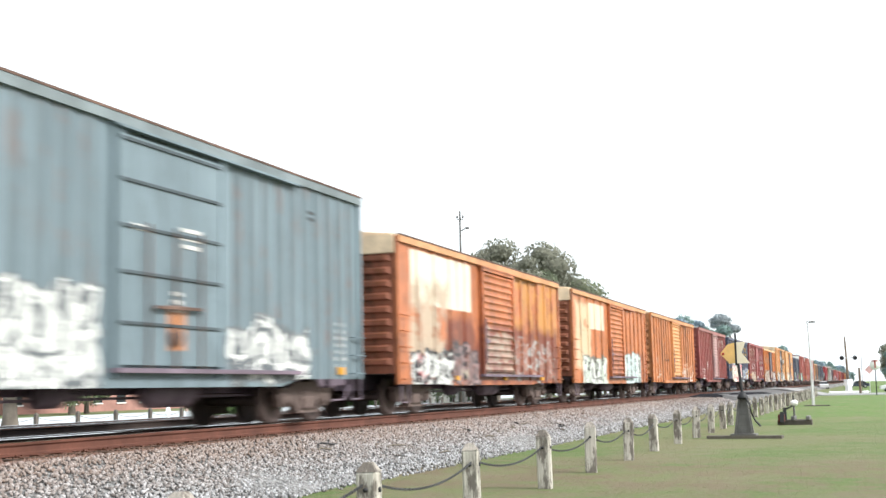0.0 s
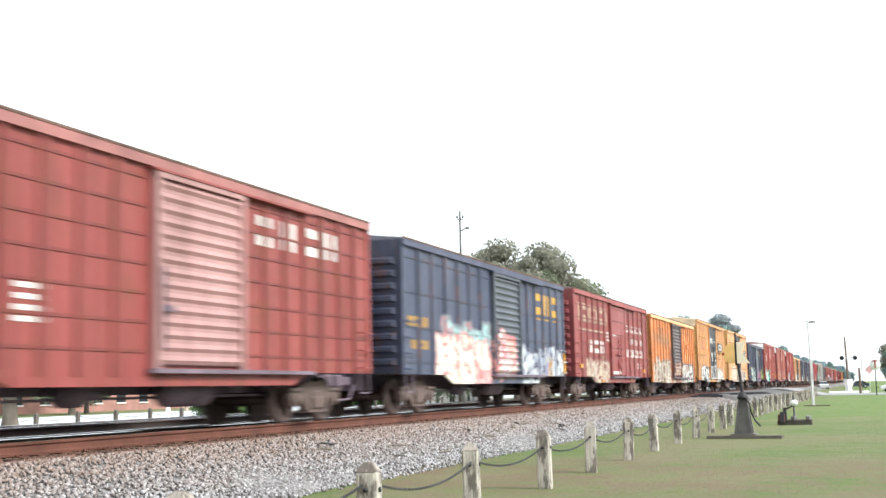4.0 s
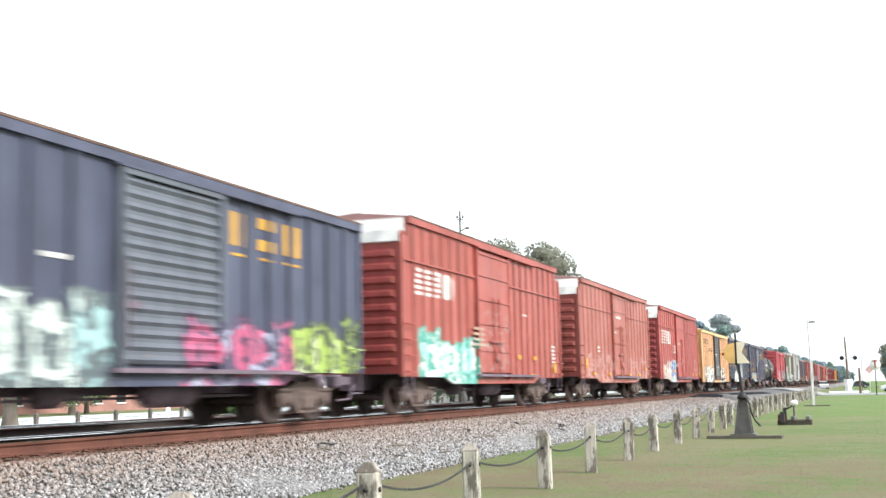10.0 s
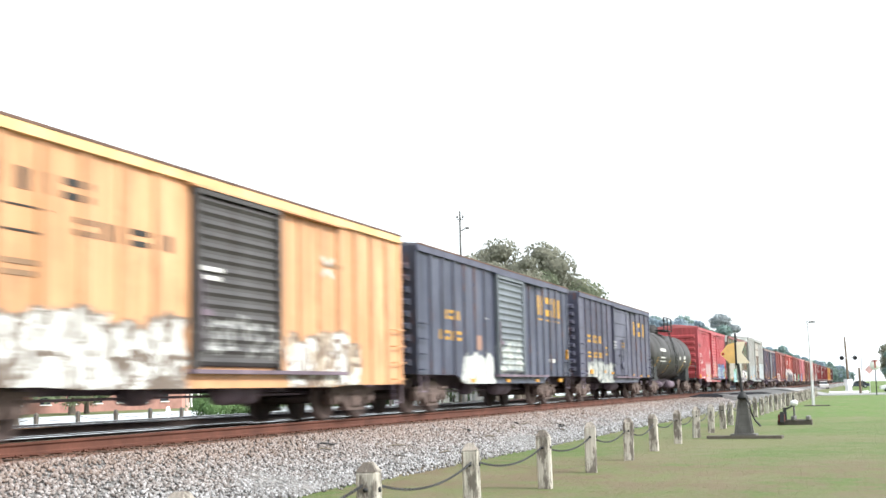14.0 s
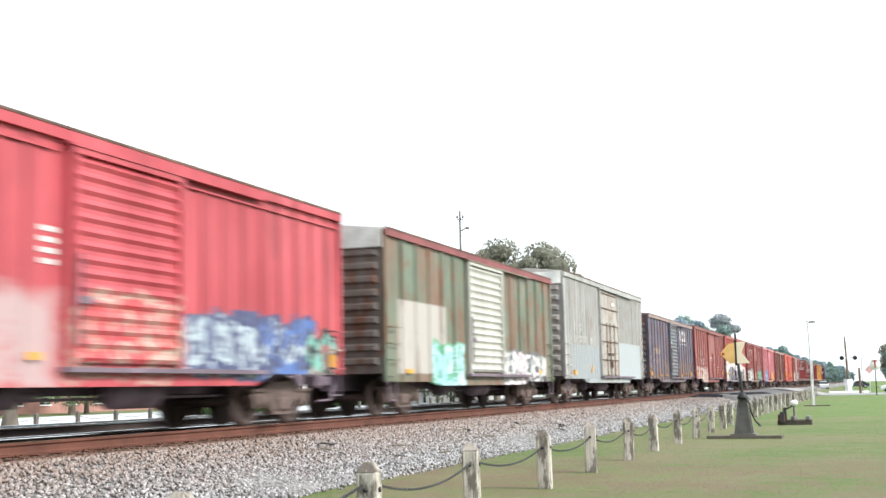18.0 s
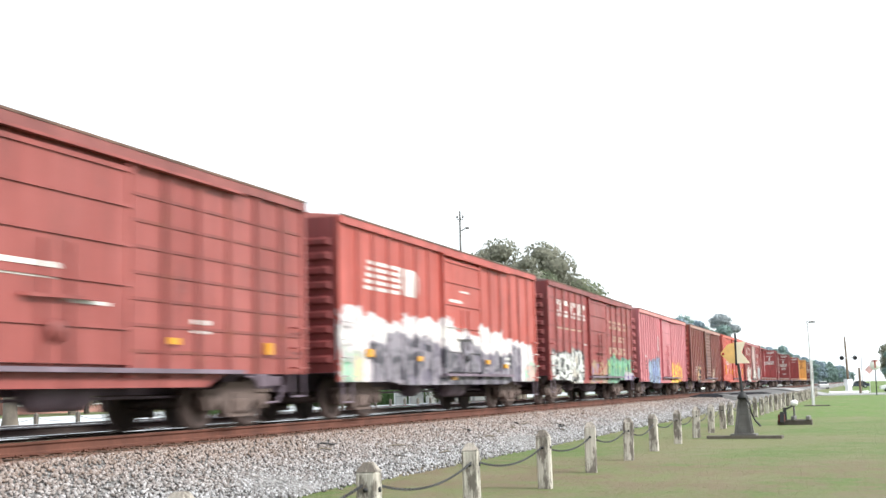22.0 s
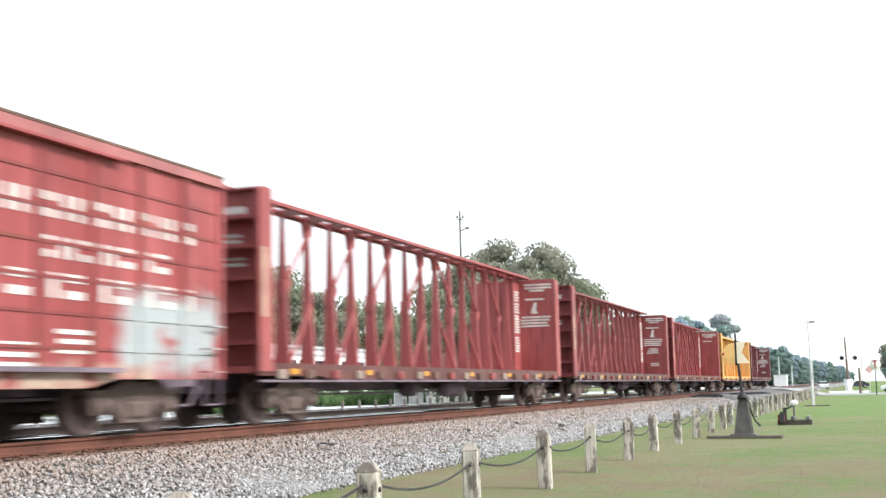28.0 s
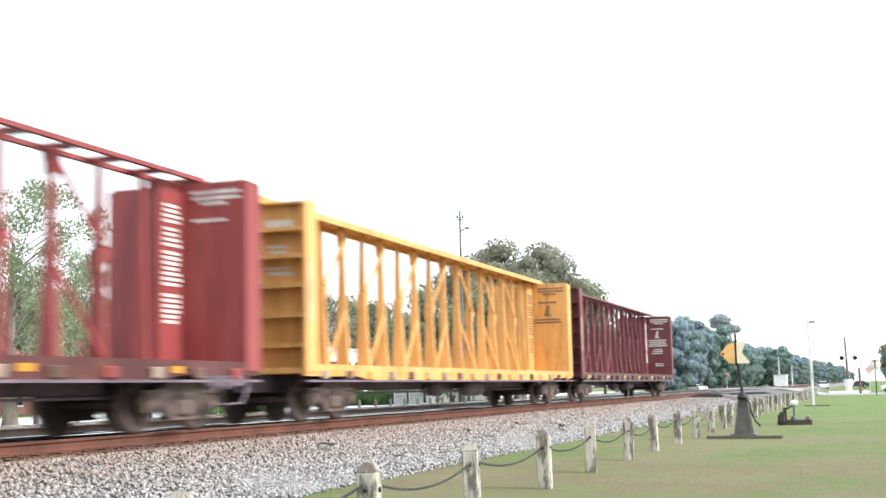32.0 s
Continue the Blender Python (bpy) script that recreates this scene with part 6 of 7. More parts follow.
    rows += [(2.56, 0.50, 0.95), (2.45, 0.40, 1.00), (2.34, 0.36, 0.98)] + [(1.75 - 0.1 * k, 0.55, 1.0) for k in range(2)]
    if c.get("mark", True):
        part("emblem", MB().add([(xb, -0.86, 3.24), (xb, -0.56, 3.24), (xb, -0.60, 3.34), (xb, -0.68, 3.63), (xb, -0.80, 3.63), (xb, -0.76, 3.34)], [(0, 1, 2, 3, 4, 5)]), INKS[ink], car, "plain upright emblem")
    for z, y0, y1 in rows:
        if z > c.get("text_low", 1.6):
            part("stencilling", MB().box(xb, xb + 0.01, -y1, -y0, z, z + 0.062), INKS[ink], car)
    for top_z, n in ((3.98, 4), (3.55, 4), (3.12, 7), (2.35, 6)):
        for k in range(n):
            cut = r.uniform(0.0, 0.12)
            part("stencilling", MB().box(half - 1.14 + cut * 0.3, half - 0.56 - cut, -0.142, -0.13, top_z - 0.095 * k, top_z - 0.095 * k + 0.058), INKS[ink], car)
    part("stencilling", MB().box(-half + 0.10, -half + 0.24, -1.476, -1.469, 2.0, 3.3), CREAM_INK, car, "pale reflective strip on the bulkhead")
    for z, tall, y0, y1 in ((3.95, 0.17, 0.35, 0.95), (3.54, 0.06, 0.40, 0.85), (3.43, 0.06, 0.45, 0.85), (3.10, 0.05, 0.30, 0.95), (2.98, 0.07, 0.40, 0.95)):
        part("stencilling", MB().box(-half + 0.41, -half + 0.418, -y1, -y0, z, z + tall), WHITE_INK, car)
    for tx in (-half + 2.0, half - 2.0):
        add_truck(car, tx)
    underframe(car, half, half - 2.0)
    return car


# spray colours
W, K, G, CR = (0.58, 0.585, 0.565), (0.03, 0.03, 0.035), (0.10, 0.11, 0.12), (0.49, 0.42, 0.33)
CYAN, TEAL, BLUE, PINK, LIME, PURP, ORNG, YELW, GRN = (0.30, 0.46, 0.47), (0.08, 0.30, 0.25), (0.08, 0.14, 0.34), (0.44, 0.10, 0.19), (0.30, 0.40, 0.10), (0.18, 0.12, 0.27), (0.50, 0.18, 0.04), (0.48, 0.32, 0.05), (0.10, 0.33, 0.13)
NAVY, RED, ORANGE, GOLD = (0.060, 0.073, 0.125), (0.33, 0.055, 0.050), (0.52, 0.175, 0.045), (0.57, 0.265, 0.095)
PALE = (0.60, 0.40, 0.24)
CARS = [
    dict(id="slate", u=16.01, half=7.80, eave=4.83, col=(0.150, 0.200, 0.228), door=(-1.26, 1.78), door_kind="plug", posts=(11, 10), rib_w=0.11, rib_depth=0.03, rust=0.16, rods=(0.25, 0.5, 0.75), rusty_rods=True, chord_col=(0.17, 0.20, 0.21), roof_col=(0.42, 0.24, 0.23), sill=(0.86, 0.72), label="tall faded blue-grey box car with white graffiti", sprays=[(-8, -1.5, 0.78, 2.35, W, W, G, 0.85, 0.95), (2.0, 5.3, 0.84, 2.02, W, W, G, 0.75, 0.95)], panels=[(0.1, 0.6, 1.3, 2.0, (0.5, 0.22, 0.1), 1.0)], bead_col=(0.055, 0.070, 0.080), text=[(5.25, 5.6, 4.02, 4.28, "k"), (-0.9, -0.5, 3.1, 3.3), (0.45, 1.1, 2.95, 3.35), (0.2, 0.5, 1.9, 2.3), (6.5, 7.0, 1.1, 2.1)], reflect=[(6.7, 0.95, 0.35, 0.18)]),
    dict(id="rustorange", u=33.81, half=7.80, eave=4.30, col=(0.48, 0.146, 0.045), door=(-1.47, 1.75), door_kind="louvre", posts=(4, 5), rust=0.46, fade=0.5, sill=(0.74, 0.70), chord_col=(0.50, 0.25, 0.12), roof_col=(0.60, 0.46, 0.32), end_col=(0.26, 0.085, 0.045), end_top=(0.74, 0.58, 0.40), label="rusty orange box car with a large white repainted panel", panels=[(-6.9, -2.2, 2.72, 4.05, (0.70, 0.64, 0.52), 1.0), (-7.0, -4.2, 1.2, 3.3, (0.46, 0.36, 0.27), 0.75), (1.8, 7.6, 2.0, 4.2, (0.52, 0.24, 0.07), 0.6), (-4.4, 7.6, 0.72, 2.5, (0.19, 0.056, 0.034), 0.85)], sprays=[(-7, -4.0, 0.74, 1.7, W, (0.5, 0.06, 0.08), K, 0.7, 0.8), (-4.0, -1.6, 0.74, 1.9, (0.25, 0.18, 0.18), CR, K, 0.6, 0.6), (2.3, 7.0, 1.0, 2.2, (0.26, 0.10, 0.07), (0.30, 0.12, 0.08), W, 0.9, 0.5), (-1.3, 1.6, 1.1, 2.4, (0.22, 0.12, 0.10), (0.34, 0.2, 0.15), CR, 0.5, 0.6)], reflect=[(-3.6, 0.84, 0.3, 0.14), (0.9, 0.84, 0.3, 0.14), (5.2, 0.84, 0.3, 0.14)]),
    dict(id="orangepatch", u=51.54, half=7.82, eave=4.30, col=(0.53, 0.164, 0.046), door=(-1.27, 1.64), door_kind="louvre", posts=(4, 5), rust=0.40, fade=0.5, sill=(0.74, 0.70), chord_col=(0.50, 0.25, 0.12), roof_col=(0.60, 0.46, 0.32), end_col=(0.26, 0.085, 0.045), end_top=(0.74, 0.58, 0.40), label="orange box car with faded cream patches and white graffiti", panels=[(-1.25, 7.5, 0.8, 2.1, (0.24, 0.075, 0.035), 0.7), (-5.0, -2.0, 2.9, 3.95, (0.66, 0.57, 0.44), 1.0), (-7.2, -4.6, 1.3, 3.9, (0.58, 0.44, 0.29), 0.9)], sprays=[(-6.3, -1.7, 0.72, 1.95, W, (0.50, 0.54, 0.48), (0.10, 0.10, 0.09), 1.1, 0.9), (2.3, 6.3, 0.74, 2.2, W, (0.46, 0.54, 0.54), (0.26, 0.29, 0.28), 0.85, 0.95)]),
    dict(id="orange", u=69.05, half=7.90, col=(0.51, 0.168, 0.046), door=(-1.47, 1.57), door_kind="louvre", door_col=(0.56, 0.25, 0.085), posts=(7, 6), rust=0.42, fade=0.4, sill=(0.74, 0.70), chord_col=(0.50, 0.25, 0.12), roof_col=(0.55, 0.40, 0.26), end_col=(0.42, 0.17, 0.06), label="orange box car with worn ribbed sides", sprays=[(-7.0, -5.4, 0.9, 2.4, CR, W, (0.4, 0.15, 0.06), 0.5, 0.35), (2.4, 7.0, 0.9, 1.9, CR, W, (0.4, 0.15, 0.06), 0.5, 0.45)], text=[(-4.0, -3.2, 1.9, 2.1, "k"), (-2.9, -2.2, 1.9, 2.1, "k")]),
    dict(id="maroon", u=87.09, half=7.74, col=(0.25, 0.050, 0.045), door=(-0.83, 1.98), door_kind="louvre", door_col=(0.36, 0.20, 0.19), posts=(7, 6), rust=0.25, beads=0.45, chord_col=(0.30, 0.13, 0.12), label="dark red box car with white lettering and a pale door", letters=[(2.6, 6.4, 3.3, 3.85, 4, "w")], text=[(-6.3, -4.6, 0.95, 1.7), (-4.0, -3.2, 1.6, 2.2)]),
    dict(id="navygraffiti", u=104.85, half=8.0, col=NAVY, eave=4.25, door=(-0.84, 2.01), door_kind="louvre", door_col=(0.085, 0.098, 0.120), posts=(6, 5), beads=0.85, rust=0.18, fade=0.5, chord_col=(0.075, 0.082, 0.13), roof_col=(0.14, 0.14, 0.17), label="navy blue box car with yellow letters and bright graffiti", sprays=[(-5.2, -0.9, 1.5, 2.55, CYAN, (0.40, 0.20, 0.22), (0.30, 0.33, 0.36), 0.7, 0.9), (-5.7, -0.9, 0.72, 2.25, (0.66, 0.63, 0.53), (0.62, 0.54, 0.49), (0.80, 0.40, 0.40), 1.25, 0.95), (-0.8, 1.5, 1.0, 2.35, CR, W, (0.5, 0.1, 0.12), 0.55, 0.9), (2.2, 7.9, 0.76, 2.15, (0.50, 0.53, 0.56), (0.30, 0.33, 0.40), (0.06, 0.06, 0.10), 1.0, 0.95), (5.0, 6.3, 0.85, 1.8, (0.42, 0.20, 0.07), (0.12, 0.13, 0.30), W, 0.6, 0.8)], letters=[(-7.6, -6.1, 2.15, 2.40, 3, "y"), (-7.4, -6.1, 1.60, 1.82, 3, "y"), (4.1, 7.6, 3.05, 3.75, 3, "y")], text=[(4.1, 4.9, 2.88, 2.96, "y"), (5.3, 6.1, 2.88, 2.96, "y"), (6.5, 7.3, 2.88, 2.96, "y")], reflect=[(7.9, 1.05, 0.12, 0.9)]),
    dict(id="redblocks", u=122.37, half=7.84, col=(0.25, 0.046, 0.044), door=(-1.26, 1.87), door_kind="plug", posts=(5, 4), beads=0.50, rust=0.14, fade=0.35, chord_col=(0.30, 0.085, 0.085), roof_col=(0.17, 0.11, 0.11), end_col=(0.22, 0.04, 0.045), label="red box car with large white block lettering", sprays=[(-5.9, -1.4, 0.74, 1.85, CR, (0.42, 0.37, 0.31), (0.22, 0.10, 0.085), 0.7, 0.85)], letters=[(-7.0, -1.5, 3.15, 3.85, 7, "c"), (-5.6, -2.0, 1.95, 2.45, 3, "w"), (2.6, 7.2, 3.05, 3.35, 7, "w"), (3.2, 6.6, 2.5, 2.8, 6, "w"), (2.5, 7.0, 1.9, 2.25, 7, "w")], text=[(-7.0, -2.4, 2.8, 2.92, "c"), (-1.9, -1.4, 2.5, 2.95), (-0.9, -0.3, 2.75, 2.95), (-1.1, 1.0, 1.1, 1.35), (5.0, 6.0, 1.4, 1.7)], reflect=[(-6.9, 1.32, 0.5, 0.16), (0.1, 1.60, 0.4, 0.07), (1.2, 1.60, 0.4, 0.07), (3.2, 0.80, 0.3, 0.1), (6.6, 1.2, 0.45, 0.2), (-3.0, 0.76, 0.4, 0.12)]),
    dict(id="orangeghost", u=139.48, half=7.95, eave=4.25, col=(0.62, 0.190, 0.042), door=(-1.31, 1.83), door_kind="louvre", door_col=(0.098, 0.074, 0.078), posts=(6, 6), rust=0.30, fade=0.4, sill=(0.74, 0.70), chord_col=(0.66, 0.42, 0.22), roof_col=(0.62, 0.50, 0.36), end_col=(0.48, 0.20, 0.06), label="orange box car with a dark corrugated door and white graffiti", sprays=[(-7.4, -1.7, 0.74, 2.10, (0.40, 0.36, 0.31), (0.54, 0.49, 0.43), (0.20, 0.13, 0.10), 0.8, 0.95), (-1.3, 1.8, 0.74, 1.95, (0.20, 0.075, 0.050), (0.48, 0.40, 0.33), (0.17, 0.07, 0.05), 0.8, 0.95), (2.0, 7.5, 0.78, 2.05, (0.56, 0.55, 0.53), (0.36, 0.30, 0.26), (0.13, 0.10, 0.10), 0.8, 0.95)], panels=[(-7.6, -1.9, 2.72, 3.32, (0.36, 0.17, 0.085), 0.9), (2.4, 6.9, 3.52, 3.78, (0.38, 0.15, 0.06), 0.75), (-1.9, -1.3, 0.74, 2.6, (0.20, 0.07, 0.045), 0.9)], letters=[(-6.0, -3.5, 3.05, 3.65, 3, "g"), (-4.3, -1.7, 2.55, 2.95, 3, "g")], crosses=[(4.9, 2.75, 2.1, 1.5, "p")], text=[(2.6, 7.0, 3.62, 3.72, "g")]),
    dict(id="gold", u=157.0, half=7.73, eave=4.83, col=GOLD, door=(-2.02, 1.81), door_kind="plug", door_col=(0.026, 0.027, 0.036), posts=(7, 6), rib_depth=0.035, rust=0.10, fade=0.4, roof_col=(0.60, 0.48, 0.34), end_col=(0.62, 0.33, 0.09), end_top=(0.66, 0.52, 0.36), sill=(0.86, 0.74), label="tall golden yellow box car with a black door", strips=[(-6.9, -2.2, 3.75), (-6.9, -2.2, 2.55), (2.0, 7.0, 3.75), (2.0, 7.0, 2.55)], sprays=[(-6.4, -2.1, 0.78, 1.98, W, W, K, 0.8, 0.95), (-1.9, 1.7, 1.1, 2.0, (0.05, 0.05, 0.06), (0.2, 0.2, 0.2), (0.5, 0.5, 0.5), 0.6, 0.7), (2.1, 6.0, 0.78, 1.85, W, (0.5, 0.52, 0.5), (0.25, 0.22, 0.2), 0.7, 0.85)], plates=[(3.35, 6.15, 2.98, 3.58)], crosses=[(-4.9, 3.25, 0.9, 0.7, "r")], letters=[(3.6, 5.9, 3.05, 3.50, 3, "w"), (3.2, 6.2, 2.75, 2.95, 12, "k")], text=[(-1.7, 0.0, 3.45, 3.85), (0.4, 1.5, 3.55, 3.66), (-1.3, -0.4, 2.45, 2.85, "s"), (0.2, 0.9, 2.5, 2.95, "s"), (0.9, 1.6, 2.20, 2.42), (-1.6, -0.3, 1.75, 1.86), (-1.7, -0.7, 3.55, 3.95), (-0.9, 0.1, 2.2, 2.8), (0.4, 1.2, 2.5, 3.0), (4.0, 5.4, 2.35, 2.5, "k"), (5.5, 6.1, 3.75, 3.95, "k")], pale_track=True),
    dict(id="goldsmooth", u=174.88, half=7.75, eave=4.83, col=(0.61, 0.300, 0.120), door=(-1.42, 1.54), door_kind="plug", door_col=(0.026, 0.027, 0.038), posts=(8, 8), rib_depth=0.008, rib_w=0.02, rust=0.06, fade=0.3, roof_col=(0.64, 0.52, 0.36), end_col=(0.60, 0.33, 0.10), sill=(0.86, 0.74), dark_strips=True, strips=[(-6.7, -1.9, 3.85), (-6.7, -1.9, 2.75), (-6.7, -1.9, 1.8), (1.75, 6.9, 3.85), (1.75, 6.9, 2.75), (1.75, 6.9, 1.8)], label="tall smooth yellow box car with black door and graffiti", sprays=[(-5.6, -1.4, 0.76, 2.15, (0.43, 0.49, 0.37), (0.58, 0.50, 0.46), (0.60, 0.36, 0.26), 0.9, 0.95), (-1.4, 1.5, 0.76, 1.95, (0.18, 0.05, 0.08), (0.35, 0.35, 0.37), W, 0.6, 0.85), (1.6, 4.6, 0.76, 1.9, (0.30, 0.09, 0.10), (0.42, 0.36, 0.30), (0.5, 0.5, 0.46), 0.55, 0.9), (4.4, 6.0, 0.95, 1.65, W, G, K, 0.4, 0.8)], plates=[(4.8, 6.9, 2.98, 3.48)], crosses=[(-5.0, 3.3, 1.0, 0.75, "r")], letters=[(5.0, 6.7, 3.05, 3.40, 3, "w")], text=[(-1.25, -0.8, 2.95, 3.20), (0.3, 1.1, 2.60, 2.68), (-0.4, 1.0, 2.25, 2.34), (0.1, 0.5, 1.85, 2.2, "s"), (-2.6, -2.0, 2.35, 2.5), (-5.9, -5.3, 2.9, 3.3, "g"), (5.2, 6.4, 2.6, 2.8, "g"), (-1.3, -0.9, 3.2, 3.4), (0.0, 0.9, 2.85, 2.92), (-0.6, 0.9, 2.5, 2.58)], pale_track=True),
    dict(id="navycyan", u=192.24, half=7.81, eave=4.24, col=(0.062, 0.069, 0.118), door=(-1.23, 1.79), door_kind="louvre", door_col=(0.100, 0.112, 0.140), posts=(6, 6), rust=0.10, fade=0.5, chord_col=(0.070, 0.076, 0.12), roof_col=(0.14, 0.14, 0.17), label="navy blue box car with pale blue, pink and lime graffiti", sprays=[(-5.2, -1.3, 0.74, 2.25, (0.52, 0.58, 0.55), CYAN, (0.09, 0.11, 0.12), 0.8, 0.95), (0.6, 4.7, 0.74, 2.05, PINK, (0.34, 0.35, 0.46), (0.06, 0.05, 0.09), 0.7, 0.95), (4.5, 7.7, 0.74, 2.1, LIME, (0.46, 0.52, 0.28), (0.06, 0.07, 0.05), 0.7, 0.95)], letters=[(2.2, 5.2, 3.2, 3.8, 3, "y"), (-7.0, -5.6, 1.9, 2.15, 3, "y"), (-7.2, -5.7, 1.4, 1.6, 4, "y")], text=[(2.2, 2.9, 3.02, 3.12, "y"), (3.2, 3.9, 3.02, 3.12, "y"), (4.2, 4.9, 3.02, 3.12, "y"), (-2.9, -2.2, 2.5, 2.65)], reflect=[(-0.4, 1.1, 0.45, 0.14)]),
    dict(id="redteal", u=210.26, half=7.72, eave=4.83, notch=1, col=(0.345, 0.072, 0.056), door=(-2.0, 1.15), door_kind="plug", posts=(7, 8), rib_depth=0.04, rust=0.15, fade=0.4, roof_col=(0.30, 0.16, 0.15), end_col=(0.30, 0.05, 0.045), end_top=(0.80, 0.79, 0.77), sill=(0.92, 0.74), strips=[(-7.6, -2.1, 3.72), (1.3, 7.6, 3.72)], label="tall red box car with a white emblem and teal graffiti", sprays=[(-6.6, -2.0, 0.76, 2.2, W, (0.30, 0.56, 0.52), TEAL, 1.15, 0.95), (-1.9, 1.0, 1.3, 2.9, (0.30, 0.06, 0.05), (0.32, 0.07, 0.06), (0.55, 0.40, 0.38), 0.6, 0.4)], emblem=[(-6.9, -3.9, 2.95, 3.60)], text=[(6.3, 7.0, 1.3, 2.1), (-2.5, -1.4, 1.8, 2.4, "c"), (2.6, 3.5, 2.9, 3.0)], reflect=[(2.2, 1.5, 0.4, 0.14), (4.1, 1.5, 0.4, 0.14), (3.7, 0.95, 0.4, 0.12), (6.7, 1.1, 0.3, 0.4)]),
    dict(id="redbrown", u=228.82, half=7.75, eave=4.83, notch=1, col=(0.33, 0.088, 0.066), door=(-1.46, 1.49), door_kind="plug", posts=(7, 7), rib_depth=0.025, rust=0.12, fade=0.35, roof_col=(0.30, 0.16, 0.15), end_col=(0.28, 0.06, 0.05), end_top=(0.80, 0.79, 0.77), sill=(0.92, 0.74), strips=[(-7.6, -1.6, 3.72), (1.6, 7.6, 3.72)], label="tall brick red box car with faded scrawls along the sill", sprays=[(-6.3, -1.5, 0.95, 2.0, (0.42, 0.15, 0.12), (0.36, 0.09, 0.07), (0.60, 0.42, 0.38), 0.5, 0.5), (1.6, 7.0, 0.95, 1.95, (0.42, 0.15, 0.12), (0.36, 0.09, 0.07), (0.60, 0.42, 0.38), 0.5, 0.45)], text=[(-0.8, 0.2, 3.55, 3.75), (-1.4, -0.8, 2.9, 3.0), (-4.6, -4.0, 2.0, 2.3)], reflect=[(-6.8, 1.3, 0.35, 0.45), (-5.4, 1.05, 0.4, 0.12), (-2.4, 1.05, 0.4, 0.12), (0.2, 0.98, 0.4, 0.12), (2.3, 1.05, 0.4, 0.12), (4.6, 1.05, 0.4, 0.12), (6.3, 1.3, 0.3, 0.2)]),
    dict(id="redwhite", u=247.34, half=7.6, eave=4.83, notch=1, col=(0.345, 0.058, 0.050), door=(-1.8, 1.35), door_kind="plug", posts=(7, 8), rib_depth=0.03, rust=0.10, fade=0.35, roof_col=(0.30, 0.16, 0.15), end_col=(0.27, 0.045, 0.045), end_top=(0.80, 0.79, 0.77), sill=(0.92, 0.74), strips=[(-7.4, -1.9, 3.72), (1.5, 7.4, 3.72)], label="tall red box car with white emblem and blue sprayed patch", sprays=[(-6.4, -3.4, 0.76, 1.9, (0.56, 0.50, 0.46), W, (0.52, 0.36, 0.32), 0.8, 0.95), (-3.9, -1.9, 0.76, 2.0, BLUE, (0.45, 0.55, 0.62), W, 0.8, 0.9)], emblem=[(-6.9, -3.6, 2.85, 3.55)], text=[(-2.7, -1.9, 2.4, 2.9), (-1.6, -0.3, 2.9, 3.1, "c"), (-0.5, 0.1, 1.8, 2.2), (5.6, 6.6, 1.1, 2.2, "c")], reflect=[(-5.8, 1.3, 0.4, 0.14), (-3.0, 1.3, 0.4, 0.14), (4.6, 1.15, 0.4, 0.14), (6.4, 1.15, 0.4, 0.14)]),
    dict(id="straw", u=264.81, half=7.94, eave=4.25, col=(0.63, 0.325, 0.155), door=(-1.40, 1.64), door_kind="louvre", door_col=(0.055, 0.050, 0.050), posts=(6, 6), rust=0.12, fade=0.4, rib_depth=0.045, sill=(0.74, 0.70), chord_col=(0.66, 0.44, 0.22), roof_col=(0.60, 0.48, 0.32), end_col=(0.66, 0.38, 0.12), label="straw yellow box car with a black corrugated door and white graffiti", sprays=[(-6.6, -1.5, 0.76, 2.0, W, W, (0.14, 0.11, 0.09), 0.85, 0.95), (2.0, 5.6, 0.78, 1.85, W, CR, (0.18, 0.13, 0.1), 0.6, 0.9), (-1.3, 1.5, 1.4, 1.9, (0.06, 0.055, 0.055), (0.1, 0.1, 0.1), W, 0.5, 0.5)], crosses=[(3.9, 3.15, 0.5, 0.4, "w")], letters=[(-6.6, -3.7, 3.35, 3.65, 3, "k"), (-4.4, -1.7, 2.86, 3.12, 4, "k")], text=[(-6.6, -4.9, 3.12, 3.17, "k"), (-6.2, -5.1, 2.78, 2.84, "k"), (-6.3, -5.2, 2.2, 2.5, "g"), (3.5, 4.8, 3.15, 3.35, "g"), (-1.2, -0.5, 2.5, 2.8)]),
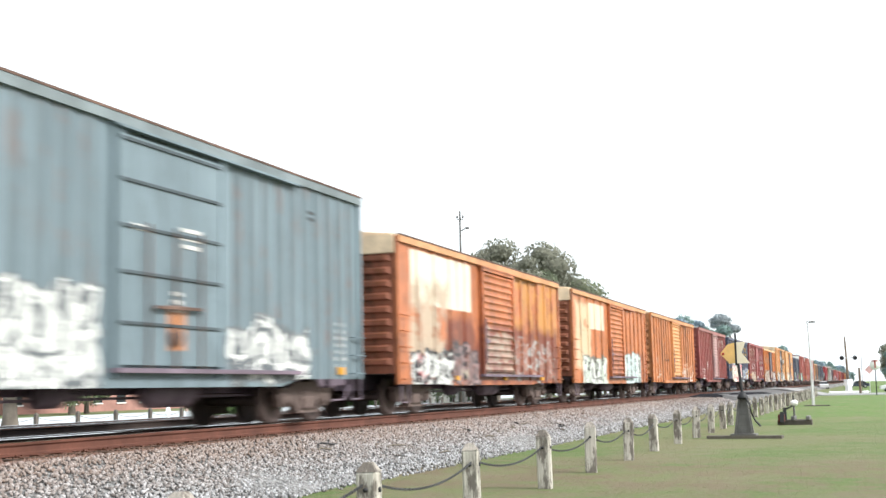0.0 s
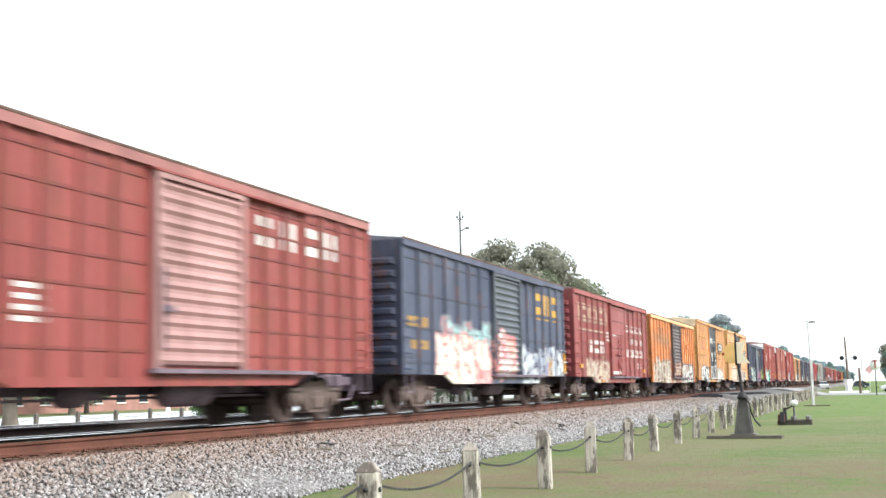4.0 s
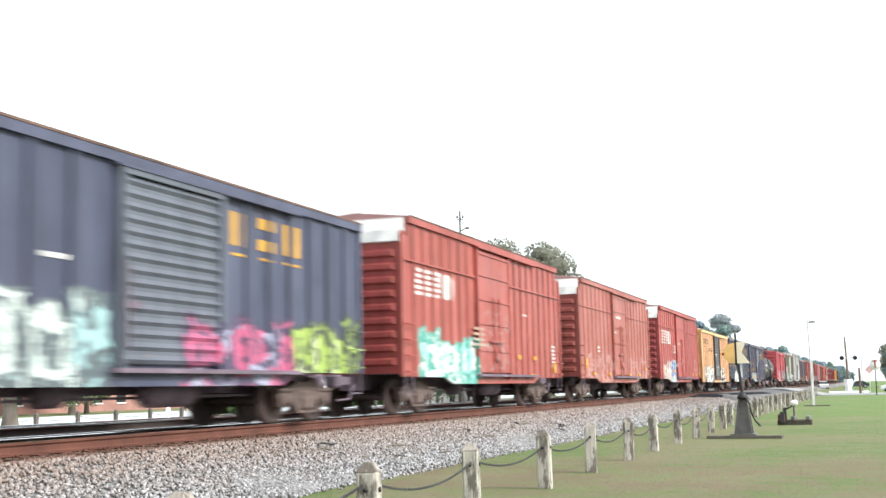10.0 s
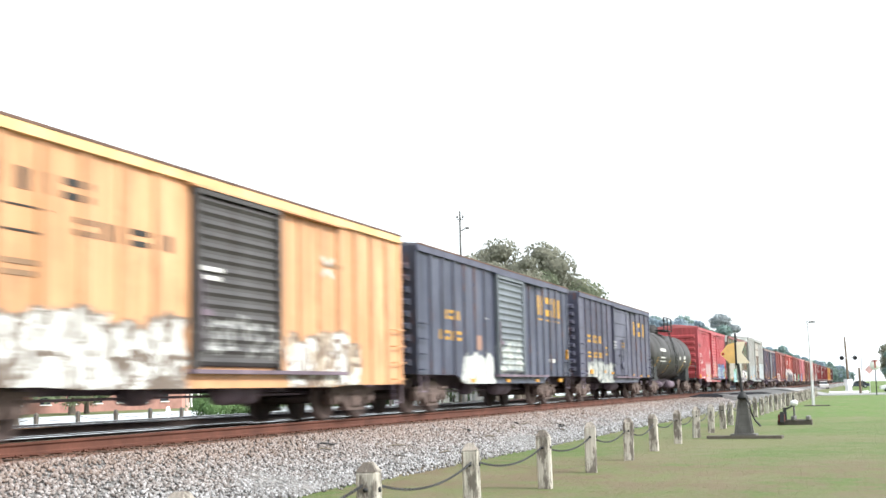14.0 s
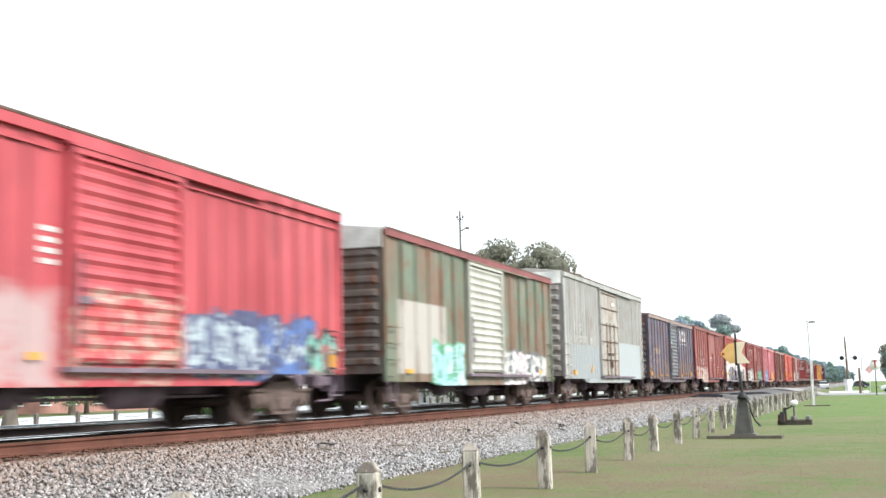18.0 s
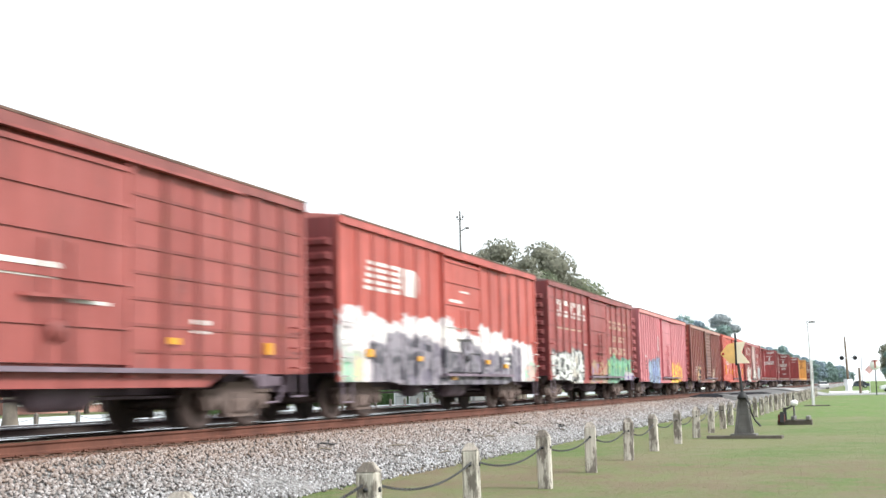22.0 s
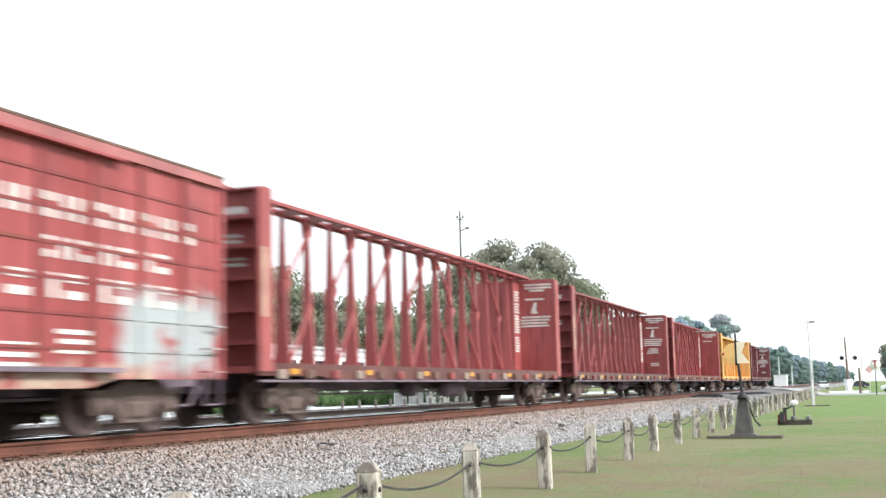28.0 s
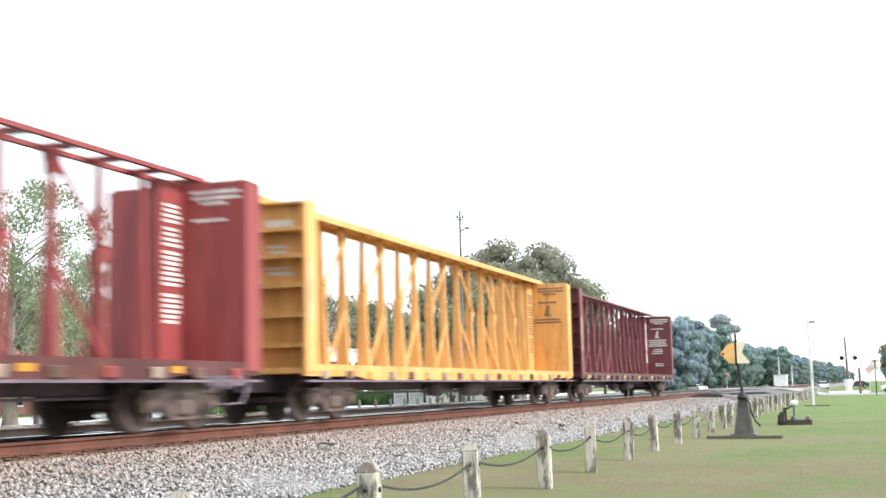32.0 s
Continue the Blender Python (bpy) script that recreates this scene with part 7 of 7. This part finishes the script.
    dict(id="navydome", u=281.68, half=7.85, eave=4.21, col=(0.066, 0.073, 0.116), door=(-1.33, 1.56), door_kind="louvre", door_col=(0.130, 0.148, 0.170), posts=(6, 6), rust=0.14, fade=0.6, chord_col=(0.085, 0.088, 0.13), roof_col=(0.14, 0.14, 0.17), label="navy blue box car with yellow letters and white bubble graffiti", sprays=[(-4.4, -1.5, 0.72, 1.75, W, W, (0.70, 0.72, 0.70), 1.1, 0.98), (-1.2, 1.4, 1.15, 2.1, (0.45, 0.47, 0.44), (0.30, 0.33, 0.33), (0.2, 0.22, 0.22), 0.9, 0.8)], letters=[(3.6, 7.0, 3.05, 3.70, 3, "y"), (-5.9, -4.4, 2.45, 2.7, 3, "y"), (-6.2, -4.3, 1.9, 2.15, 4, "y")], text=[(3.6, 4.4, 2.88, 2.96, "y"), (4.75, 5.55, 2.88, 2.96, "y"), (5.9, 6.7, 2.88, 2.96, "y"), (-2.3, -2.0, 2.6, 2.7), (5.0, 5.8, 1.45, 1.7)], panels=[(-3.2, -2.6, 1.7, 2.1, (0.36, 0.20, 0.14), 1.0)], reflect=[(-3.6, 0.78, 0.4, 0.12), (-0.2, 0.78, 0.4, 0.12), (3.2, 0.78, 0.4, 0.12), (6.4, 0.78, 0.5, 0.14), (7.5, 1.6, 0.15, 0.4)]),
    dict(id="navybead", u=299.20, half=7.82, eave=4.24, col=(0.074, 0.073, 0.118), door=(-1.44, 1.48), door_kind="plug", posts=(5, 4), beads=0.80, rust=0.16, fade=0.6, chord_col=(0.085, 0.088, 0.13), roof_col=(0.14, 0.14, 0.17), label="navy blue box car with a white sprayed sill and yellow marks", sprays=[(-6.7, -1.5, 0.72, 1.75, (0.34, 0.35, 0.34), (0.42, 0.41, 0.38), (0.20, 0.21, 0.21), 1.0, 0.9)], letters=[(3.6, 7.2, 2.95, 3.60, 3, "y"), (-6.3, -3.6, 2.35, 2.65, 4, "y"), (-6.3, -3.6, 1.75, 1.98, 4, "y")], text=[(-1.6, -1.0, 2.2, 2.6), (0.2, 0.8, 2.3, 2.6, "y"), (-3.0, -2.6, 1.9, 2.3, "y")], reflect=[(-5.9, 1.1, 0.5, 0.2), (-3.4, 1.15, 0.3, 0.12), (-1.8, 1.1, 0.3, 0.1), (1.4, 1.05, 0.4, 0.1), (3.0, 1.05, 0.3, 0.1), (5.0, 1.0, 0.3, 0.1), (7.0, 1.0, 0.3, 0.12)]),
    dict(id="blacktank", u=316.25, half=7.95, tank=True, label="black tank car with a railed platform on top"),
    dict(id="scarlet", u=333.28, half=7.80, eave=4.33, col=(0.41, 0.052, 0.068), door=(-1.35, 1.53), door_kind="louvre", posts=(8, 8), rib_depth=0.03, rust=0.08, fade=0.4, roof_col=(0.42, 0.12, 0.12), end_col=(0.34, 0.045, 0.05), end_ribs=7, sill=(0.95, 0.74), label="bright red box car with blue graffiti", strips=[(-7.6, -1.6, 3.98), (1.7, 7.6, 3.98)], panels=[(-4.2, -1.5, 0.74, 2.0, (0.42, 0.30, 0.30), 0.8), (-7.5, -6.3, 3.0, 3.3, (0.1, 0.03, 0.03), 0.8)], sprays=[(1.7, 6.6, 0.95, 2.15, (0.34, 0.40, 0.44), BLUE, (0.06, 0.07, 0.14), 0.7, 0.95), (6.2, 7.6, 1.0, 1.9, (0.30, 0.25, 0.22), (0.15, 0.35, 0.3), K, 0.5, 0.7), (-1.3, 1.5, 0.95, 2.3, (0.42, 0.052, 0.058), (0.45, 0.08, 0.08), (0.66, 0.48, 0.40), 0.7, 0.6)], letters=[(-6.6, -5.4, 1.95, 2.2, 2, "w"), (-6.2, -4.4, 1.45, 1.65, 3, "w")], text=[(-6.9, -5.9, 2.4, 2.7), (-1.9, -1.5, 2.4, 3.0), (-6.6, -4.6, 1.0, 1.15)], reflect=[(-7.3, 1.0, 0.5, 0.25), (-3.9, 1.1, 0.4, 0.14), (7.3, 1.1, 0.25, 0.3), (-2.0, 1.1, 0.3, 0.12)]),
    dict(id="mossgreen", u=351.17, half=7.62, eave=4.36, col=(0.145, 0.185, 0.130), second=(0.17, 0.12, 0.085), door=(-1.75, 1.49), door_kind="louvre", door_col=(0.43, 0.425, 0.385), posts=(5, 5), rust=0.45, fade=0.5, chord_col=(0.20, 0.060, 0.062), roof_col=(0.42, 0.40, 0.38), end_col=(0.145, 0.125, 0.115), end_top=(0.52, 0.52, 0.50), sill=(0.80, 0.70), label="mottled green and brown box car with a white corrugated door", panels=[(-6.8, -3.4, 1.0, 2.75, (0.42, 0.39, 0.36), 1.0), (-1.75, 1.5, 1.0, 1.02, (0.6, 0.6, 0.55), 1.0)], sprays=[(-4.6, -1.9, 0.72, 2.0, (0.33, 0.50, 0.60), (0.42, 0.54, 0.60), (0.10, 0.30, 0.17), 0.9, 0.95), (1.6, 6.7, 0.74, 1.85, W, (0.66, 0.58, 0.60), G, 0.75, 0.95)], reflect=[(-6.2, 1.0, 0.6, 0.12), (5.9, 1.05, 0.4, 0.14)]),
    dict(id="silver", u=368.70, half=7.95, eave=4.84, col=(0.370, 0.365, 0.352), door=(-1.84, 1.70), door_kind="plug", posts=(12, 12), rib_w=0.10, rib_depth=0.035, rust=0.14, fade=0.5, roof_col=(0.35, 0.33, 0.31), end_col=(0.30, 0.275, 0.26), end_top=(0.80, 0.79, 0.76), sill=(0.90, 0.74), door_col=(0.37, 0.345, 0.31), door_rust=0.4, rods=(0.25, 0.45, 0.7), rusty_rods=True, label="tall silver-grey ribbed box car with a rusty plug door", panels=[(-7.0, -1.9, 0.74, 2.2, (0.29, 0.31, 0.325), 1.0), (1.9, 7.2, 0.74, 2.5, (0.38, 0.41, 0.43), 1.0), (-1.7, 1.5, 1.1, 2.4, (0.29, 0.32, 0.36), 0.9)], letters=[(-6.4, -4.9, 2.75, 3.0, 3, "w"), (-6.2, -3.2, 2.3, 2.55, 5, "w")], text=[(0.4, 1.1, 4.05, 4.3), (5.2, 5.6, 4.1, 4.3, "k")], reflect=[(-6.5, 1.05, 0.45, 0.2), (-3.6, 1.15, 0.25, 0.3)]),
    dict(id="fadednavy", u=386.51, half=7.95, eave=4.22, col=(0.112, 0.095, 0.150), panels=[(-7.9, 7.9, 0.7, 1.9, (0.17, 0.105, 0.08), 0.55)], door=(-1.40, 1.38), door_kind="louvre", door_col=(0.120, 0.130, 0.155), door_rust=0.4, posts=(6, 6), rust=0.30, fade=0.7, chord_col=(0.25, 0.18, 0.165), roof_col=(0.26, 0.17, 0.16), end_col=(0.085, 0.072, 0.085), sill=(0.92, 0.74), label="faded purple-blue box car with cream letters and rust", letters=[(2.5, 5.6, 3.15, 3.75, 3, "w"), (-6.3, -4.3, 2.25, 2.5, 3, "c"), (-5.3, -4.5, 1.75, 1.95, 2, "c")], text=[(2.5, 3.2, 2.95, 3.05), (3.55, 4.25, 2.95, 3.05), (4.6, 5.3, 2.95, 3.05), (-6.9, -6.4, 1.85, 2.0, "c"), (-1.3, -0.8, 2.9, 3.1)], reflect=[(-7.5, 1.1, 0.4, 0.2), (-4.6, 1.05, 0.3, 0.12), (-2.8, 1.05, 0.3, 0.12), (0.0, 1.12, 0.45, 0.14), (2.8, 1.05, 0.4, 0.14), (4.6, 1.1, 0.3, 0.2), (6.8, 1.1, 0.2, 0.3)]),
    dict(id="brickbead", u=403.69, half=7.94, eave=4.33, col=(0.262, 0.060, 0.052), door=(-1.56, 1.96), door_kind="plug", posts=(5, 5), beads=0.40, rust=0.16, fade=0.4, chord_col=(0.20, 0.065, 0.06), roof_col=(0.20, 0.11, 0.11), end_col=(0.19, 0.04, 0.04), sill=(0.95, 0.72), label="brick red beaded box car with faded white and orange graffiti", sprays=[(-7.2, -1.7, 0.78, 1.85, (0.52, 0.38, 0.34), (0.40, 0.12, 0.09), W, 0.6, 0.6)], letters=[(-5.6, -3.2, 1.9, 2.3, 3, "w")], text=[(-5.2, -4.3, 2.55, 2.9), (-1.2, 0.4, 2.2, 2.5), (0.4, 1.5, 1.9, 2.0), (3.8, 4.4, 1.6, 1.9)], reflect=[(-6.6, 1.3, 0.5, 0.2), (-0.6, 1.35, 0.5, 0.14), (3.2, 1.4, 0.4, 0.12), (6.4, 1.3, 0.3, 0.25)]),
    dict(id="redmural", u=421.13, half=7.86, eave=4.33, col=(0.37, 0.068, 0.052), door=(-1.43, 1.69), door_kind="plug", posts=(6, 5), rib_depth=0.045, rust=0.08, fade=0.35, chord_col=(0.34, 0.085, 0.075), roof_col=(0.42, 0.14, 0.12), end_col=(0.20, 0.035, 0.035), sill=(0.80, 0.72), label="red box car with a full-length dark mural edged in white", sprays=[(-7.9, 7.4, 0.74, 2.45, (0.62, 0.60, 0.58), (0.56, 0.50, 0.51), (0.80, 0.74, 0.76), 1.0, 0.95), (-6.2, 6.0, 0.50, 1.98, (0.048, 0.045, 0.058), (0.125, 0.110, 0.145), (0.22, 0.20, 0.23), 0.9, 1.0), (-7.8, -6.6, 0.72, 1.5, (0.20, 0.50, 0.30), (0.60, 0.50, 0.30), W, 0.7, 0.95), (6.3, 7.7, 0.74, 1.5, (0.20, 0.50, 0.30), (0.66, 0.36, 0.30), W, 0.7, 0.95)], emblem=[(-6.5, -3.1, 2.85, 3.50)], text=[(-1.1, 0.1, 2.9, 3.05), (-0.2, 0.7, 3.2, 3.3), (-1.2, 0.6, 2.2, 2.3), (4.2, 5.0, 1.3, 1.6)], reflect=[(-6.3, 1.35, 0.4, 0.2), (-3.2, 1.3, 0.4, 0.14), (2.4, 1.3, 0.4, 0.14), (4.2, 1.2, 0.4, 0.14), (-0.6, 0.85, 0.4, 0.12)]),
    dict(id="maroonfaces", u=438.47, half=7.76, eave=4.33, col=(0.255, 0.046, 0.044), door=(-1.47, 1.76), door_kind="plug", posts=(5, 4), beads=0.50, rust=0.16, fade=0.4, chord_col=(0.20, 0.065, 0.065), roof_col=(0.17, 0.10, 0.10), end_col=(0.17, 0.032, 0.034), sill=(0.85, 0.72), label="dark red box car with white block lettering and green graffiti", sprays=[(-7.4, -2.6, 0.74, 2.2, W, (0.50, 0.46, 0.40), K, 0.8, 0.9), (-1.4, 1.6, 0.76, 1.7, (0.32, 0.12, 0.09), PURP, (0.5, 0.36, 0.22), 0.7, 0.7), (1.7, 7.4, 0.74, 2.0, (0.16, 0.34, 0.22), (0.26, 0.36, 0.10), (0.08, 0.15, 0.12), 0.8, 0.95), (5.6, 7.7, 0.70, 1.3, PURP, (0.5, 0.42, 0.5), W, 0.6, 0.8)], letters=[(-6.7, -1.8, 3.15, 3.80, 7, "w"), (2.7, 6.4, 3.05, 3.40, 7, "c"), (3.2, 6.0, 2.5, 2.8, 6, "c"), (2.5, 6.2, 1.95, 2.3, 6, "c")], text=[(-6.6, -2.2, 2.7, 2.8, "c"), (-2.4, -1.8, 2.2, 2.4)]),
    dict(id="rose", u=456.00, half=7.81, eave=4.33, col=(0.44, 0.128, 0.150), door=(-1.32, 1.57), door_kind="plug", posts=(9, 8), rib_depth=0.035, rib_w=0.07, rust=0.06, fade=0.4, chord_col=(0.48, 0.20, 0.19), roof_col=(0.34, 0.18, 0.18), end_col=(0.40, 0.115, 0.12), end_ribs=8, sill=(0.78, 0.70), label="faded pink-red ribbed box car with blue and yellow graffiti", sprays=[(-5.4, -2.0, 0.72, 2.05, (0.26, 0.34, 0.42), (0.17, 0.21, 0.38), (0.10, 0.12, 0.16), 0.8, 0.9), (1.6, 5.9, 0.72, 1.95, YELW, (0.66, 0.46, 0.05), (0.40, 0.10, 0.08), 0.7, 0.75)], text=[(-2.4, -1.9, 2.4, 3.2), (-6.4, -5.7, 1.4, 1.9, "k"), (-6.3, -5.6, 2.0, 2.2, "w")]),
    dict(id="umber", u=473.81, half=7.84, eave=4.33, col=(0.205, 0.048, 0.042), door=(-1.28, 1.76), door_kind="louvre", door_col=(0.16, 0.070, 0.060), door_rust=0.4, posts=(7, 6), rust=0.35, fade=0.5, chord_col=(0.34, 0.20, 0.17), roof_col=(0.24, 0.18, 0.16), end_col=(0.34, 0.05, 0.045), sill=(0.80, 0.70), label="rust-brown box car with streaked sides", sprays=[(-5.2, -3.4, 0.85, 2.0, (0.12, 0.15, 0.16), (0.50, 0.34, 0.20), K, 0.6, 0.7), (2.0, 4.2, 0.85, 1.7, CR, W, (0.2, 0.1, 0.08), 0.5, 0.7)], text=[(-6.0, -5.5, 1.2, 1.8)]),
    dict(id="vermilion", u=491.42, half=7.80, eave=4.33, col=(0.42, 0.064, 0.042), door=(-1.40, 1.68), door_kind="plug", posts=(7, 6), rib_depth=0.02, rib_w=0.06, rust=0.03, fade=0.25, chord_col=(0.52, 0.12, 0.09), roof_col=(0.50, 0.14, 0.11), end_col=(0.30, 0.05, 0.045), sill=(0.80, 0.70), label="clean bright red-orange box car with yellow reflective bars", letters=[(-5.8, -3.6, 2.75, 3.05, 2, "w"), (-5.6, -3.3, 2.05, 2.35, 5, "w"), (-5.6, -4.4, 1.5, 1.7, 2, "w")], text=[(-3.0, -2.5, 2.1, 2.4), (-5.4, -4.6, 0.95, 1.05), (-1.2, -0.4, 2.3, 2.7), (-1.2, -0.3, 2.85, 2.95), (-1.2, -0.3, 1.6, 1.75), (4.6, 5.5, 1.4, 2.0), (5.9, 6.7, 1.4, 1.7), (4.6, 5.6, 0.85, 0.95)], reflect=[(-6.2, 1.3, 0.28, 0.85), (-3.6, 1.35, 0.25, 0.5), (-1.8, 1.3, 0.22, 0.5), (2.2, 1.3, 0.25, 0.4), (4.2, 1.3, 0.22, 0.4), (6.3, 1.3, 0.22, 0.6), (-0.2, 2.1, 0.9, 0.1)]),
    dict(id="maroonwhite", u=508.66, half=7.70, eave=4.30, col=(0.29, 0.050, 0.052), door=(-1.59, 1.62), door_kind="louvre", door_col=(0.42, 0.28, 0.27), posts=(5, 4), beads=0.48, rust=0.18, fade=0.4, chord_col=(0.30, 0.11, 0.11), roof_col=(0.17, 0.10, 0.10), end_col=(0.17, 0.035, 0.038), sill=(0.85, 0.72), label="dark red box car with white lettering and pale door", panels=[(4.8, 7.5, 0.95, 2.15, (0.34, 0.37, 0.38), 0.85), (2.0, 5.6, 0.70, 0.98, (0.45, 0.36, 0.28), 0.8)], sprays=[(-6.4, -2.7, 0.76, 2.25, W, (0.50, 0.46, 0.42), (0.56, 0.44, 0.40), 0.8, 0.9), (-1.5, 1.6, 0.95, 2.1, (0.58, 0.56, 0.50), (0.42, 0.36, 0.33), (0.2, 0.14, 0.13), 0.7, 0.8)], letters=[(-6.6, -1.9, 3.15, 3.85, 8, "w"), (2.2, 7.0, 3.05, 3.40, 8, "w"), (2.9, 6.2, 2.5, 2.8, 7, "w"), (2.3, 7.0, 1.95, 2.3, 8, "w")], text=[(-6.3, -2.2, 2.65, 2.80), (3.3, 4.2, 1.2, 1.6), (1.9, 3.0, 1.0, 1.4)]),
    dict(id="beamred", u=529.0, half=11.24, beam=True, col=(0.285, 0.060, 0.060), ink="w", text_low=2.6, label="red centre-beam flat car, empty"),
    dict(id="beamred2", u=553.75, half=11.36, beam=True, col=(0.225, 0.047, 0.048), ink="w", label="red centre-beam flat car, empty, with white stencilling"),
    dict(id="beamred3", hole=0.8, mark=False, u=578.1, half=11.19, beam=True, col=(0.250, 0.044, 0.044), ink="w", text_low=3.4, label="red centre-beam flat car, empty"),
    dict(id="beamgold", u=602.4, half=11.20, beam=True, col=(0.62, 0.320, 0.090), ink="g", text_low=2.9, open_chord=False, label="golden yellow centre-beam flat car, empty"),
    dict(id="beamlast", u=626.68, half=11.49, beam=True, col=(0.150, 0.036, 0.042), ink="w", label="dark red centre-beam flat car, last of the train"),
]

TRAIN = []
for c in CARS:
    car = tank_car(c) if c.get("tank") else centre_beam(c) if c.get("beam") else box_car(c)
    TRAIN.append((car, c["u"]))

# ---- ties, each a piece of the track ----
def build_ties():
    bed = bpy.data.objects["ballast_bed"]
    tie = MB().box(-0.115, 0.115, -1.30, 1.30, -0.17, 0.0, 0.015).mesh("tie", TIE_WOOD)
    plate = MB()
    for y in (-0.7545, 0.7545):
        plate.box(-0.10, 0.10, y - 0.19, y + 0.19, 0.0, 0.012)
        for sx, sy in ((-1, -1), (1, 1), (-1, 1), (1, -1)):
            plate.box(sx * 0.06 - 0.012, sx * 0.06 + 0.012, y + sy * 0.095 - 0.014, y + sy * 0.095 + 0.014, 0.012, 0.030)
    plate = plate.mesh("tie_plate", PLATE_IRON)
    r = random.Random(5)
    for k in range(130):
        x = 8.0 + 0.50 * k
        t = part("tie", tie, None, bed, "", pose(x + r.uniform(-0.03, 0.03), TRACK_Y + r.uniform(-0.05, 0.05), RAIL_Z - 0.199, 0, 0, r.uniform(-1, 1)))
        part("tie_plate", plate, None, t)
    rest = MB()
    for k in range(500):
        x = 73.0 + 0.5 * k
        rest.box(x - 0.115, x + 0.115, TRACK_Y - 1.3, TRACK_Y + 1.3, RAIL_Z - 0.35, RAIL_Z - 0.199)
    for k in range(700):
        x = 8.0 + 0.5 * k
        rest.box(x - 0.115, x + 0.115, SIDING_Y - 1.3, SIDING_Y + 1.3, RAIL_Z - 0.35, RAIL_Z - 0.199)
    tagged(part("far_ties", rest, TIE_WOOD, bed), kind="stuff")


build_ties()

# seconds and metres by which the train has moved towards the viewer's left
RUN = [(0.0, 0.0), (1.0, 17.62), (2.0, 35.24), (5.0, 88.23), (6.0, 105.92), (7.0, 123.60), (8.0, 141.22), (9.0, 158.76), (10.0, 176.24), (11.0, 193.68), (12.0, 211.17), (13.0, 228.78), (14.0, 246.56), (15.0, 264.42), (17.5, 309.34), (18.0, 318.31), (19.0, 336.24), (20.0, 354.30), (21.0, 372.43), (22.0, 390.57), (23.0, 408.61), (24.0, 426.57), (26.5, 471.60), (27.0, 480.58), (28.0, 498.49), (29.0, 516.42), (30.0, 534.29), (31.0, 552.16), (32.0, 570.02)]


def share_keys(source, others):
    """The same rolling for all wheelsets that sit alike in their trucks."""
    for ob in others:
        ob.rotation_mode = "QUATERNION"
        keys = ob.animation_data_create()
        keys.action = source.animation_data.action
        keys.action_slot = source.animation_data.action_slot


def motions():
    for car, u in TRAIN:
        walk(car, [(t, pose(u - s, TRACK_Y, RAIL_Z)) for t, s in RUN])
    ts = [k / FPS for k in range(32 * FPS + 1)]
    gone = np.interp(ts, [t for t, s in RUN], [s for t, s in RUN])
    for group, x in ((WHEELSETS_A, -AXLE), (WHEELSETS_B, AXLE)):
        walk(group[0], [(t, pose(x, 0, 0, 0, -math.degrees(s / WHEEL_R) % 360, 0)) for t, s in zip(ts, gone)])
        share_keys(group[0], group[1:])


motions()
